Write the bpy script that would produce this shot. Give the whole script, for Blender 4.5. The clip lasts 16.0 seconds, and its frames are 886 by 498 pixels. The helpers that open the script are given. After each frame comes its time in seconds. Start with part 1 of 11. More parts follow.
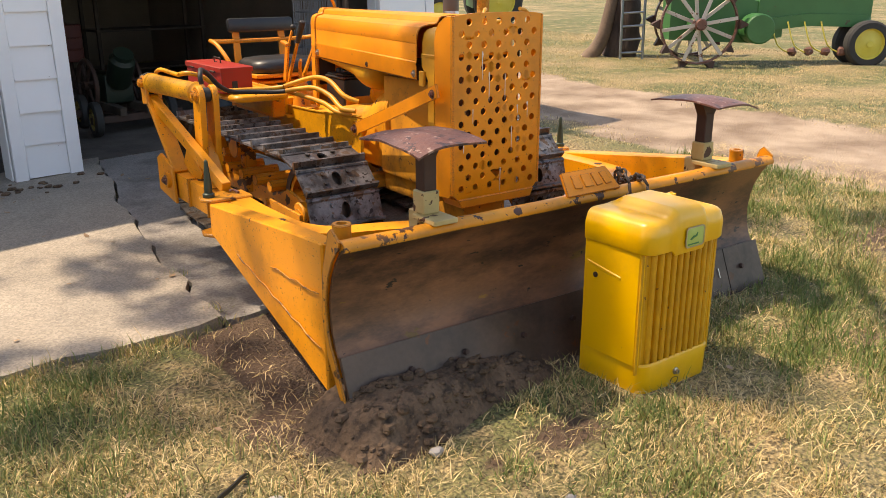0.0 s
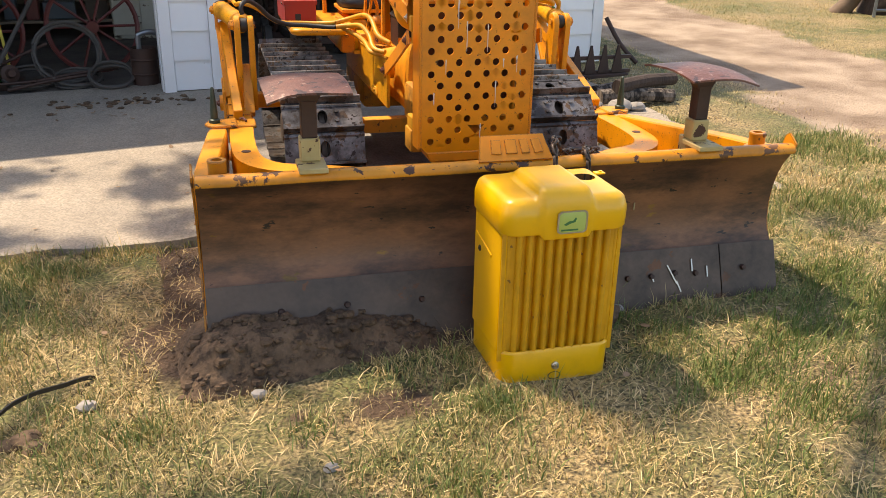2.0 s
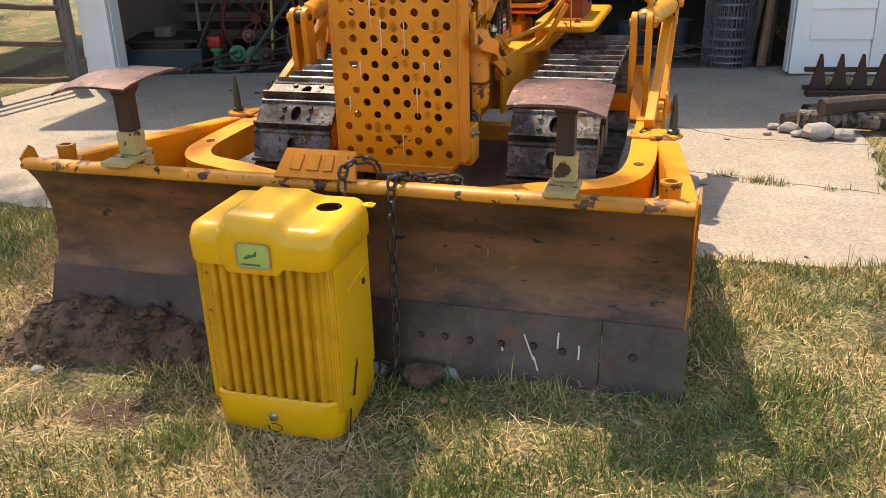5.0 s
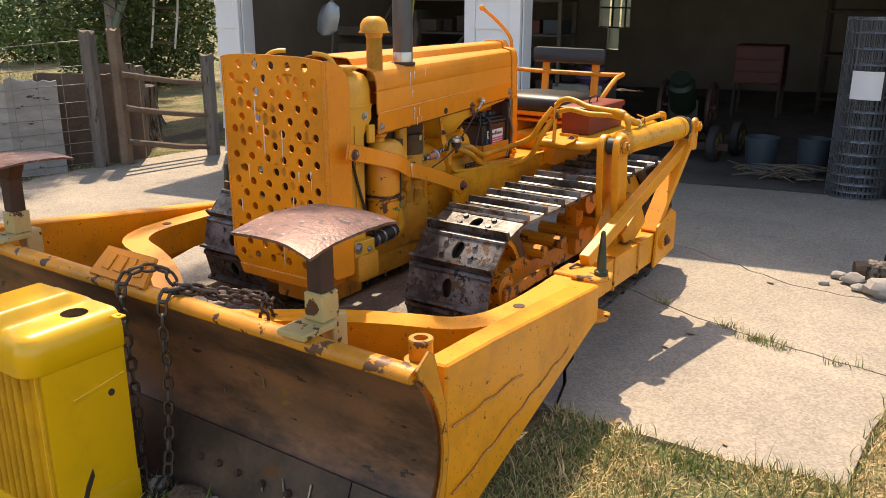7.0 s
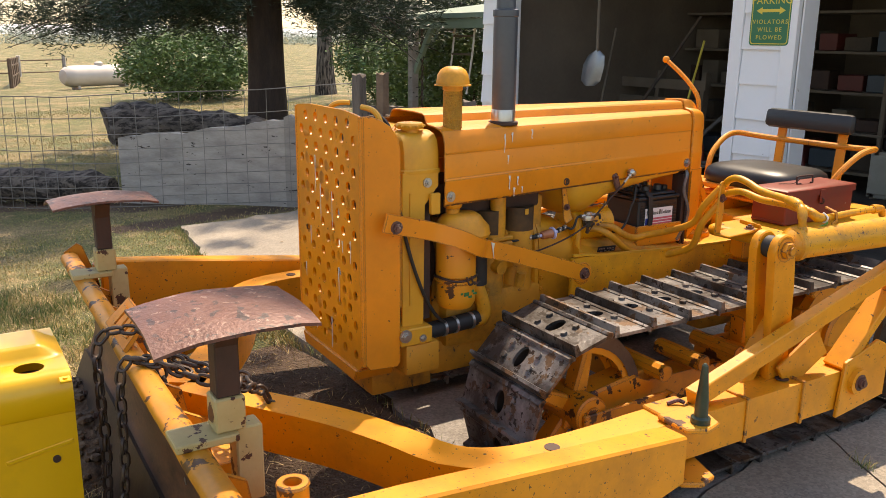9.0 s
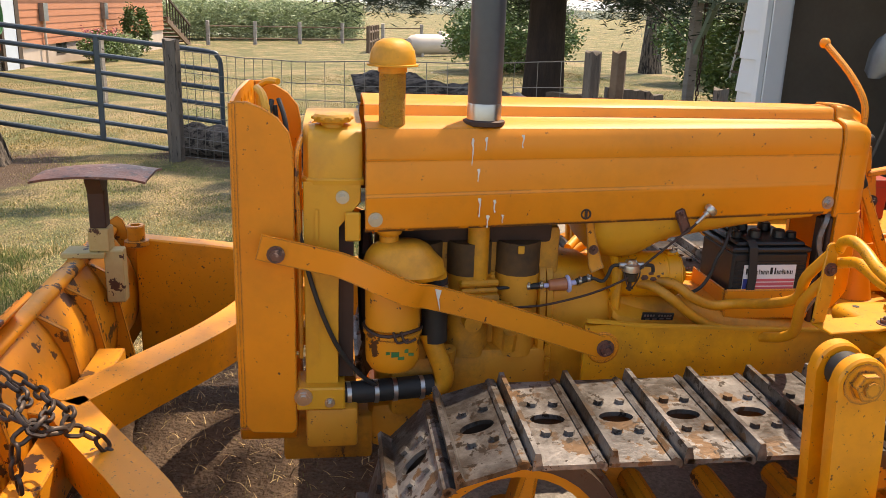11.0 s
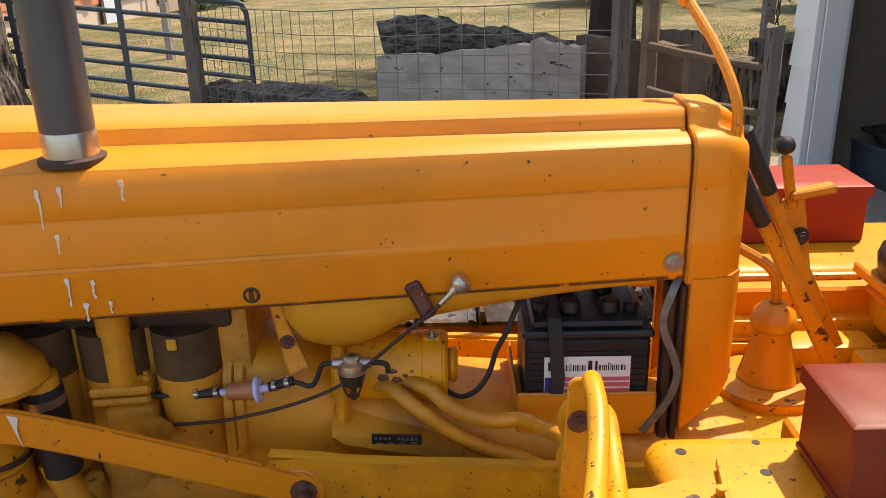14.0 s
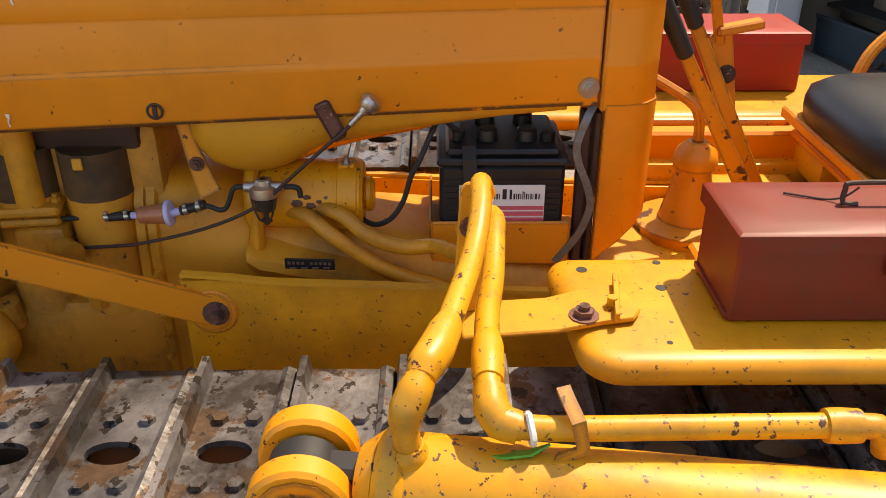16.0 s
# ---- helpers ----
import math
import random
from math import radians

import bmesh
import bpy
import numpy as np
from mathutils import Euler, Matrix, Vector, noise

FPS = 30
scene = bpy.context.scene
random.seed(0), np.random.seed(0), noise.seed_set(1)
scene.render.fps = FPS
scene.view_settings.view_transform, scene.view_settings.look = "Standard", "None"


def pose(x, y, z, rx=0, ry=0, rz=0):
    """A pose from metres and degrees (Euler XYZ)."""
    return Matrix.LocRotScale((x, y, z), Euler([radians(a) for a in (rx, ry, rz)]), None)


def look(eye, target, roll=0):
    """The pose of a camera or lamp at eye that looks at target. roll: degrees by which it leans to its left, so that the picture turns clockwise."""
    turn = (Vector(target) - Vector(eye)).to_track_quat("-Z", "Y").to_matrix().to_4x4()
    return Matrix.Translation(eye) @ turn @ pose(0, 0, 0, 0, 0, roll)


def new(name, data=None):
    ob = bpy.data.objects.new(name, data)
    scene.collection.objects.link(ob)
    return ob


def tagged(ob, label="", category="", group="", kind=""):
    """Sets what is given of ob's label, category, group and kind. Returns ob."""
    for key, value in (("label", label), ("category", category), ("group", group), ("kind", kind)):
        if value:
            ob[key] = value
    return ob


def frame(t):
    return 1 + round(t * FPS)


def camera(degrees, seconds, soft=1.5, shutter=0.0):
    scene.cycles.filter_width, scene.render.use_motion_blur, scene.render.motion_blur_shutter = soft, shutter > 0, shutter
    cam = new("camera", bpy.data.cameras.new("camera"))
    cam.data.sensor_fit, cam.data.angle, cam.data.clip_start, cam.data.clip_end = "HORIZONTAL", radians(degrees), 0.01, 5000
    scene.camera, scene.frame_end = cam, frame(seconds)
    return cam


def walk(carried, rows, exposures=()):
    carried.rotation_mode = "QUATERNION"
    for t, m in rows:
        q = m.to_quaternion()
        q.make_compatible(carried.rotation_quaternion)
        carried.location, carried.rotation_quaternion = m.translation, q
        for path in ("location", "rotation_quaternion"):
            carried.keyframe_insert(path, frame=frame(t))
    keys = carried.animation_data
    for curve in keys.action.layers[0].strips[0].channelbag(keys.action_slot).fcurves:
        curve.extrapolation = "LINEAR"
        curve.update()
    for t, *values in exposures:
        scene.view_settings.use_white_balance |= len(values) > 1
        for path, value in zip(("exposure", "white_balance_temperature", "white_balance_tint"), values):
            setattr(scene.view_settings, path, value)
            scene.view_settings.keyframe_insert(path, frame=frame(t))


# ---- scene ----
cam = camera(55.55, 16.0, soft=0.85)
PATH = [
    (0, (-2.591, -2.509, 1.354), (-1.312, -1.101, 0.738), -0.2),
    (0.5, (-2.31, -2.775, 1.375), (-1.17, -1.273, 0.708), 0.0),
    (1, (-1.976, -2.868, 1.359), (-0.965, -1.297, 0.645), 0.8),
    (1.5, (-1.678, -2.99, 1.372), (-0.813, -1.349, 0.624), 1.1),
    (2, (-1.387, -3.14, 1.393), (-0.694, -1.422, 0.638), 1.2),
    (2.5, (-1.055, -3.115, 1.365), (-0.496, -1.35, 0.608), 0.9),
    (3, (-0.752, -3.152, 1.362), (-0.381, -1.346, 0.589), 0.7),
    (5.5, (1.038, -2.813, 1.359), (0.546, -1.031, 0.597), -2.0),
    (6, (1.351, -2.628, 1.378), (0.684, -0.892, 0.645), -1.8),
    (6.5, (1.696, -2.477, 1.418), (0.9, -0.771, 0.742), -0.4),
    (7, (1.9, -2.29, 1.428), (1.01, -0.599, 0.837), 0.1),
    (7.5, (2.112, -2.112, 1.436), (1.072, -0.485, 0.916), -0.2),
    (8, (2.298, -1.908, 1.447), (1.071, -0.416, 0.928), -0.3),
    (8.5, (2.291, -1.611, 1.437), (0.905, -0.262, 0.929), 0.3),
    (9, (2.262, -1.264, 1.424), (0.729, -0.078, 0.932), 0.6),
    (11.5, (1.937, 0.177, 1.41), (0.047, 0.514, 0.849), 1.5),
    (12, (1.791, 0.312, 1.438), (-0.116, 0.545, 0.883), 0.7),
    (12.5, (1.69, 0.503, 1.417), (-0.208, 0.658, 0.806), -0.0),
    (13, (1.615, 0.688, 1.445), (-0.267, 0.78, 0.775), -0.2),
    (13.5, (1.509, 0.82, 1.445), (-0.359, 0.951, 0.743), -1.5),
    (14, (1.469, 0.96, 1.451), (-0.394, 1.134, 0.744), -1.5),
    (14.5, (1.474, 1.074, 1.442), (-0.379, 1.279, 0.719), -0.5),
    (15, (1.501, 1.112, 1.411), (-0.325, 1.354, 0.631), -0.0),
    (15.5, (1.517, 1.098, 1.377), (-0.271, 1.347, 0.515), -0.3),
    (16, (1.511, 1.05, 1.354), (-0.236, 1.271, 0.407), 0.1),
]
walk(cam, [(t, look(eye, target, roll)) for t, eye, target, roll in PATH],
     [(0.0, 1.19, 8100, 14), (2.0, 1.27, 8100, 14), (6.0, 1.26, 8100, 14), (8.5, 1.22, 8100, 14), (13.0, 1.19, 8100, 14), (14.0, 1.14, 8100, 14), (16.0, 1.09, 8100, 14)])


# ---- light ----
SUN_FROM = Vector((-0.29, 0.36, 0.81)).normalized()
world = bpy.data.worlds.new("world")
scene.world = world
world.use_nodes = True
wn = world.node_tree.nodes
sky = wn.new("ShaderNodeTexSky")
sky.sky_type = 'NISHITA'
sky.sun_disc = False
sky.sun_elevation = math.asin(SUN_FROM.z)
sky.sun_rotation = math.atan2(SUN_FROM.x, SUN_FROM.y)
sky.air_density, sky.dust_density, sky.ozone_density = 1.0, 1.2, 1.0
wn["Background"].inputs["Strength"].default_value = 0.15
world.node_tree.links.new(sky.outputs[0], wn["Background"].inputs["Color"])
sun_data = bpy.data.lights.new("sun", 'SUN')
sun_data.energy, sun_data.angle, sun_data.color = 2.9, radians(0.6), (1.0, 0.92, 0.80)
sun = new("sun", sun_data)
sun.matrix_world = look(SUN_FROM * 60, (0, 0, 0))


# ---- materials ----
def nodes_of(m):
    m.use_nodes = True
    return m.node_tree.nodes, m.node_tree.links, m.node_tree.nodes["Principled BSDF"]


def worn_edges(m, colour, radius=0.006, noise_scale=30.0, cover=0.5):
    """Chip the paint along sharp edges down to rust."""
    n, l, b = nodes_of(m)
    geo, bev, dot = n.new("ShaderNodeNewGeometry"), n.new("ShaderNodeBevel"), n.new("ShaderNodeVectorMath")
    bev.samples, bev.inputs["Radius"].default_value = 3, radius
    dot.operation = 'DOT_PRODUCT'
    l.new(geo.outputs["Normal"], dot.inputs[0])
    l.new(bev.outputs[0], dot.inputs[1])
    edge = n.new("ShaderNodeMapRange")
    edge.inputs["From Min"].default_value, edge.inputs["From Max"].default_value = 0.995, 0.86
    l.new(dot.outputs["Value"], edge.inputs["Value"])
    nz = n.new("ShaderNodeTexNoise")
    nz.inputs["Scale"].default_value, nz.inputs["Detail"].default_value = noise_scale, 6
    l.new(geo.outputs["Position"], nz.inputs["Vector"])
    mul = n.new("ShaderNodeMath")
    mul.operation = 'MULTIPLY'
    l.new(edge.outputs[0], mul.inputs[0])
    l.new(nz.outputs["Fac"], mul.inputs[1])
    cut = n.new("ShaderNodeMapRange")
    cut.inputs["From Min"].default_value, cut.inputs["From Max"].default_value = cover * 0.9, cover * 1.1
    l.new(mul.outputs[0], cut.inputs["Value"])
    mx = n.new("ShaderNodeMix")
    mx.data_type = 'RGBA'
    mx.inputs[7].default_value = (*colour, 1)
    src = b.inputs["Base Color"].links[0].from_socket
    l.new(cut.outputs[0], mx.inputs[0])
    l.new(src, mx.inputs[6])
    l.new(mx.outputs[2], b.inputs["Base Color"])
    return m


def surface(name, c1, c2, scale=6.0, rough=0.6, metal=0.0, bump=0.15, fine=60.0, chips=None, spread=0.25, vary=0.0, coat=0.0, stretch=(1, 1, 1), island=False, chips2=None, stain=None):
    """Two-scale coloured surface with bump; chips = (colour, scale, cover), like worn paint."""
    m = bpy.data.materials.new(name)
    n, l, b = nodes_of(m)
    geo = n.new("ShaderNodeNewGeometry")
    mp = n.new("ShaderNodeMapping")
    mp.inputs["Scale"].default_value = stretch
    l.new(geo.outputs["Position"], mp.inputs["Vector"])
    big = n.new("ShaderNodeTexNoise")
    big.inputs["Scale"].default_value, big.inputs["Detail"].default_value = scale, 6
    small = n.new("ShaderNodeTexNoise")
    small.inputs["Scale"].default_value, small.inputs["Detail"].default_value = fine, 4
    for t in (big, small):
        l.new(mp.outputs[0], t.inputs["Vector"])
    add = n.new("ShaderNodeMath")
    add.operation = 'MULTIPLY_ADD'
    add.inputs[1].default_value, add.inputs[2].default_value = spread, 0.5 - spread / 2
    l.new(small.outputs["Fac"], add.inputs[0])
    mixf = n.new("ShaderNodeMath")
    mixf.operation = 'ADD'
    sub = n.new("ShaderNodeMath")
    sub.operation = 'MULTIPLY_ADD'
    sub.inputs[1].default_value, sub.inputs[2].default_value = 1.6, -0.8
    l.new(big.outputs["Fac"], sub.inputs[0])
    l.new(add.outputs[0], mixf.inputs[0])
    l.new(sub.outputs[0], mixf.inputs[1])
    mix = n.new("ShaderNodeMix")
    mix.data_type = 'RGBA'
    mix.inputs[6].default_value, mix.inputs[7].default_value = (*c1, 1), (*c2, 1)
    l.new(mixf.outputs[0], mix.inputs[0])
    colour = mix.outputs[2]
    roughness = None
    for chip in (chips, chips2):
        if not chip:
            continue
        cc, cs, cover = chip
        cn = n.new("ShaderNodeTexNoise")
        cn.inputs["Scale"].default_value, cn.inputs["Detail"].default_value, cn.inputs["Roughness"].default_value = cs, 5, 0.62
        l.new(mp.outputs[0], cn.inputs["Vector"])
        step = n.new("ShaderNodeMapRange")
        step.inputs["From Min"].default_value, step.inputs["From Max"].default_value = cover, cover + 0.015
        l.new(cn.outputs["Fac"], step.inputs["Value"])
        cm = n.new("ShaderNodeMix")
        cm.data_type = 'RGBA'
        cm.inputs[7].default_value = (*cc, 1)
        l.new(step.outputs[0], cm.inputs[0])
        l.new(colour, cm.inputs[6])
        colour = cm.outputs[2]
    if stain:
        sc, ss, lo, hi, amount = stain
        sn = n.new("ShaderNodeTexNoise")
        sn.inputs["Scale"].default_value, sn.inputs["Detail"].default_value, sn.inputs["Roughness"].default_value = ss, 8, 0.68
        l.new(mp.outputs[0], sn.inputs["Vector"])
        sr = n.new("ShaderNodeMapRange")
        sr.inputs["From Min"].default_value, sr.inputs["From Max"].default_value, sr.inputs["To Max"].default_value = lo, hi, amount
        l.new(sn.outputs["Fac"], sr.inputs["Value"])
        sm = n.new("ShaderNodeMix")
        sm.data_type = 'RGBA'
        sm.inputs[7].default_value = (*sc, 1)
        l.new(sr.outputs[0], sm.inputs[0])
        l.new(colour, sm.inputs[6])
        colour = sm.outputs[2]
    if vary:
        info = n.new("ShaderNodeNewGeometry" if island else "ShaderNodeObjectInfo")
        hsv = n.new("ShaderNodeHueSaturation")
        mr = n.new("ShaderNodeMapRange")
        mr.inputs["To Min"].default_value, mr.inputs["To Max"].default_value = 1 - vary, 1 + vary
        l.new(info.outputs["Random Per Island" if island else "Random"], mr.inputs["Value"])
        l.new(mr.outputs[0], hsv.inputs["Value"])
        l.new(colour, hsv.inputs["Color"])
        colour = hsv.outputs[0]
    l.new(colour, b.inputs["Base Color"])
    rr = n.new("ShaderNodeMapRange")
    rr.inputs["To Min"].default_value, rr.inputs["To Max"].default_value = max(0.05, rough - 0.12), min(1, rough + 0.12)
    l.new(big.outputs["Fac"], rr.inputs["Value"])
    l.new(rr.outputs[0], b.inputs["Roughness"])
    b.inputs["Metallic"].default_value = metal
    if coat:
        b.inputs["Coat Weight"].default_value = coat
        b.inputs["Coat Roughness"].default_value = 0.28
    if bump:
        bp = n.new("ShaderNodeBump")
        bp.inputs["Strength"].default_value, bp.inputs["Distance"].default_value = bump, 0.01
        l.new(mixf.outputs[0], bp.inputs["Height"])
        l.new(bp.outputs[0], b.inputs["Normal"])
    return m


RUSTY, GRIME = (0.075, 0.028, 0.012), (0.05, 0.035, 0.02)
PAINT = surface("industrial_yellow_paint", (0.75, 0.232, 0.004), (0.85, 0.285, 0.007), 3.0, 0.53, 0, 0.03, 40, (RUSTY, 34, 0.70), 0.2, coat=0.04, chips2=(RUSTY, 70, 0.69), stain=((0.42, 0.145, 0.008), 2.6, 0.47, 0.74, 0.55))
GUARDP = surface("industrial_yellow_guard_paint", (0.76, 0.250, 0.005), (0.86, 0.305, 0.009), 3.0, 0.40, 0, 0.03, 40, (RUSTY, 24, 0.69), 0.2, coat=0.15, chips2=(RUSTY, 70, 0.67), stain=((0.36, 0.13, 0.010), 2.6, 0.47, 0.72, 0.75))
ARMP = surface("golden_chipped_arm_paint", (0.74, 0.262, 0.006), (0.84, 0.320, 0.010), 3.0, 0.46, 0, 0.04, 40, (RUSTY, 40, 0.672), 0.2, coat=0.05, chips2=((0.12, 0.06, 0.02), 90, 0.645), stain=((0.36, 0.13, 0.010), 3.4, 0.47, 0.74, 0.7))
WORN = surface("worn_yellow_paint", (0.64, 0.225, 0.010), (0.76, 0.30, 0.016), 5.0, 0.45, 0, 0.08, 50, (RUSTY, 13, 0.60), 0.3, chips2=((0.10, 0.045, 0.018), 40, 0.65), stain=((0.24, 0.105, 0.02), 4, 0.48, 0.75, 0.7))
GOLD = surface("golden_yellow_paint", (0.72, 0.298, 0.008), (0.82, 0.362, 0.012), 3.0, 0.44, 0, 0.04, 40, (RUSTY, 44, 0.68), 0.2, coat=0.05, chips2=((0.10, 0.055, 0.02), 90, 0.64), stain=((0.32, 0.13, 0.012), 3.4, 0.45, 0.72, 0.8))
PALE = surface("faded_yellow_paint", (0.64, 0.29, 0.018), (0.72, 0.35, 0.026), 5.0, 0.46, 0, 0.06, 45, ((0.10, 0.07, 0.03), 44, 0.69), 0.3, stain=((0.36, 0.17, 0.03), 4, 0.48, 0.75, 0.7))
ENGINE = surface("grimy_yellow_engine_paint", (0.52, 0.215, 0.016), (0.74, 0.315, 0.022), 4.0, 0.6, 0, 0.3, 30, (GRIME, 40, 0.65), 0.5, chips2=(GRIME, 11, 0.67), stain=((0.13, 0.060, 0.016), 5, 0.47, 0.70, 0.85))
CAST = surface("yellow_cast_iron", (0.68, 0.270, 0.013), (0.80, 0.345, 0.019), 5.0, 0.5, 0, 0.25, 70, (GRIME, 48, 0.68), 0.3, chips2=(GRIME, 14, 0.70), stain=((0.17, 0.075, 0.014), 4.2, 0.46, 0.72, 0.85))
LEMON = surface("bright_yellow_paint", (0.80, 0.405, 0.004), (0.86, 0.46, 0.007), 4.0, 0.34, 0, 0.02, 30, ((0.20, 0.09, 0.02), 30, 0.74), 0.15, coat=0.35, stain=((0.50, 0.24, 0.01), 5, 0.52, 0.8, 0.5))
GRILLE = surface("dirty_yellow_grille_paint", (0.54, 0.25, 0.010), (0.74, 0.37, 0.010), 9.0, 0.42, 0, 0.04, 60, ((0.16, 0.07, 0.02), 24, 0.68), 0.3, stain=((0.30, 0.15, 0.01), 7, 0.45, 0.75, 0.6))
BLADE = surface("rusty_scraped_steel", (0.085, 0.050, 0.035), (0.34, 0.150, 0.070), 2.6, 0.44, 0.2, 0.14, 60, ((0.24, 0.13, 0.03), 6, 0.65), 0.40, stretch=(0.8, 0.8, 2.2), chips2=((0.034, 0.026, 0.021), 14, 0.66), stain=((0.030, 0.021, 0.017), 2.2, 0.45, 0.62, 0.85))
CUTTER = surface("dark_scraped_cutting_steel", (0.050, 0.036, 0.030), (0.15, 0.100, 0.074), 4.0, 0.42, 0.4, 0.15, 60, ((0.14, 0.06, 0.03), 10, 0.63), 0.35, stain=((0.018, 0.015, 0.014), 3, 0.44, 0.66, 0.8))
EDGE = surface("dark_worn_steel", (0.072, 0.052, 0.041), (0.155, 0.108, 0.078), 5.0, 0.48, 0.4, 0.15, 60, ((0.10, 0.04, 0.02), 14, 0.68), 0.35)
SHOE = surface("polished_track_steel", (0.10, 0.097, 0.10), (0.30, 0.28, 0.265), 8.0, 0.42, 0.45, 0.3, 80, ((0.15, 0.088, 0.048), 16, 0.555), 0.45, vary=0.25, chips2=((0.035, 0.026, 0.021), 34, 0.58), stain=((0.034, 0.025, 0.020), 7, 0.40, 0.58, 0.85))
RUST = surface("brown_rusted_plate", (0.085, 0.038, 0.030), (0.20, 0.082, 0.058), 7.0, 0.5, 0.2, 0.35, 90, ((0.30, 0.19, 0.15), 34, 0.62), 0.6, chips2=((0.05, 0.028, 0.026), 30, 0.58), stain=((0.30, 0.19, 0.16), 6, 0.5, 0.8, 0.5))
RUSTDARK = surface("dark_rusted_steel", (0.035, 0.02, 0.016), (0.09, 0.045, 0.032), 8.0, 0.65, 0.2, 0.2, 80)
RED = surface("red_toolbox_paint", (0.30, 0.011, 0.004), (0.38, 0.020, 0.007), 5.0, 0.5, 0, 0.04, 60, ((0.14, 0.06, 0.035), 46, 0.68), 0.25, stain=((0.24, 0.035, 0.018), 6, 0.48, 0.75, 0.7))
FADEDRED = surface("faded_scuffed_red_paint", (0.175, 0.018, 0.006), (0.235, 0.028, 0.010), 5.0, 0.5, 0, 0.05, 60, ((0.12, 0.055, 0.035), 40, 0.655), 0.3, chips2=((0.30, 0.20, 0.15), 16, 0.69), stain=((0.16, 0.038, 0.018), 7, 0.46, 0.72, 0.8))
VINYL = surface("black_vinyl", (0.010, 0.010, 0.011), (0.024, 0.024, 0.026), 5.0, 0.44, 0, 0.06, 120)
RUBBER = surface("black_rubber", (0.012, 0.012, 0.012), (0.028, 0.026, 0.024), 10.0, 0.6, 0, 0.1, 90)
PLASTIC = surface("black_battery_plastic", (0.008, 0.009, 0.010), (0.022, 0.023, 0.025), 7.0, 0.42, 0, 0.06, 90)
STACKM = surface("dark_exhaust_steel", (0.050, 0.058, 0.070), (0.10, 0.112, 0.13), 5.0, 0.36, 0.25, 0.05, 70)
CHROME = surface("dull_bare_metal", (0.42, 0.40, 0.37), (0.55, 0.53, 0.5), 10.0, 0.32, 0.9, 0.05, 90)
WHITE = surface("white_board_paint", (0.80, 0.81, 0.82), (0.86, 0.86, 0.86), 3.0, 0.6, 0, 0.1, 40, ((0.30, 0.28, 0.25), 11, 0.70), 0.2, stretch=(1, 1, 1), vary=0.03)
OLDWOOD = surface("grey_weathered_wood", (0.23, 0.205, 0.185), (0.47, 0.43, 0.39), 4.0, 0.85, 0, 0.5, 30, ((0.05, 0.04, 0.035), 7, 0.64), 0.5, stretch=(1, 1, 3), vary=0.12)
RAILWOOD = surface("brown_weathered_rail_wood", (0.10, 0.065, 0.045), (0.22, 0.15, 0.10), 5.0, 0.85, 0, 0.5, 40, None, 0.5, vary=0.15)
DARKWOOD = surface("dark_old_timber", (0.045, 0.032, 0.024), (0.10, 0.072, 0.05), 4.0, 0.85, 0, 0.3, 40, None, 0.4, vary=0.2)
BARK = surface("rough_grey_bark", (0.030, 0.023, 0.018), (0.30, 0.245, 0.20), 8.0, 0.95, 0, 1.0, 26, None, 0.7, stretch=(2.4, 2.4, 0.40), stain=((0.014, 0.010, 0.008), 9, 0.47, 0.56, 0.95))
SPRUCEBARK = surface("dark_spruce_bark", (0.030, 0.020, 0.016), (0.075, 0.05, 0.04), 4.0, 0.95, 0, 1.0, 22, None, 0.6, stretch=(3, 3, 0.8))
CONCRETE = surface("sunbleached_concrete", (0.265, 0.224, 0.175), (0.385, 0.332, 0.265), 1.3, 0.9, 0, 0.6, 110, None, 0.6, stain=((0.20, 0.18, 0.155), 1.8, 0.44, 0.74, 0.8))
# Garage shade is put into this floor's dark colour; the stains are its own.
GARAGEF = surface("shade_darkened_concrete", (0.075, 0.062, 0.052), (0.155, 0.132, 0.112), 1.8, 0.9, 0, 0.5, 90, None, 0.6, stain=((0.035, 0.028, 0.023), 2.6, 0.44, 0.70, 0.85))
CONCRETE_DARK = surface("stained_grey_concrete", (0.19, 0.172, 0.155), (0.32, 0.29, 0.26), 1.6, 0.9, 0, 0.5, 90, None, 0.6, stain=((0.085, 0.072, 0.06), 2.2, 0.45, 0.72, 0.85))
SOIL = surface("dark_dug_soil", (0.055, 0.033, 0.019), (0.20, 0.125, 0.074), 9.0, 0.98, 0, 1.0, 60, None, 0.9, stain=((0.03, 0.018, 0.011), 22, 0.50, 0.62, 0.8))
STONE = surface("pale_stone", (0.24, 0.22, 0.20), (0.38, 0.35, 0.32), 12.0, 0.9, 0, 0.4, 80)
GREENP = surface("green_tractor_paint", (0.025, 0.115, 0.030), (0.045, 0.17, 0.05), 3.0, 0.45, 0, 0.05, 40, ((0.09, 0.05, 0.03), 9, 0.68), 0.3)
TYRE = surface("dusty_tyre_rubber", (0.016, 0.016, 0.016), (0.04, 0.038, 0.035), 8.0, 0.75, 0, 0.2, 60)
WHEELY = surface("faded_yellow_wheel_paint", (0.56, 0.46, 0.06), (0.66, 0.55, 0.10), 6.0, 0.5, 0, 0.05, 60)
PALESTEEL = surface("pale_rusty_wheel_steel", (0.42, 0.36, 0.29), (0.60, 0.55, 0.48), 7.0, 0.7, 0.1, 0.1, 60, ((0.2, 0.09, 0.05), 7, 0.62), 0.3)
GATE = surface("blue_grey_gate_enamel", (0.045, 0.065, 0.085), (0.08, 0.105, 0.13), 6.0, 0.4, 0.2, 0.05, 60)
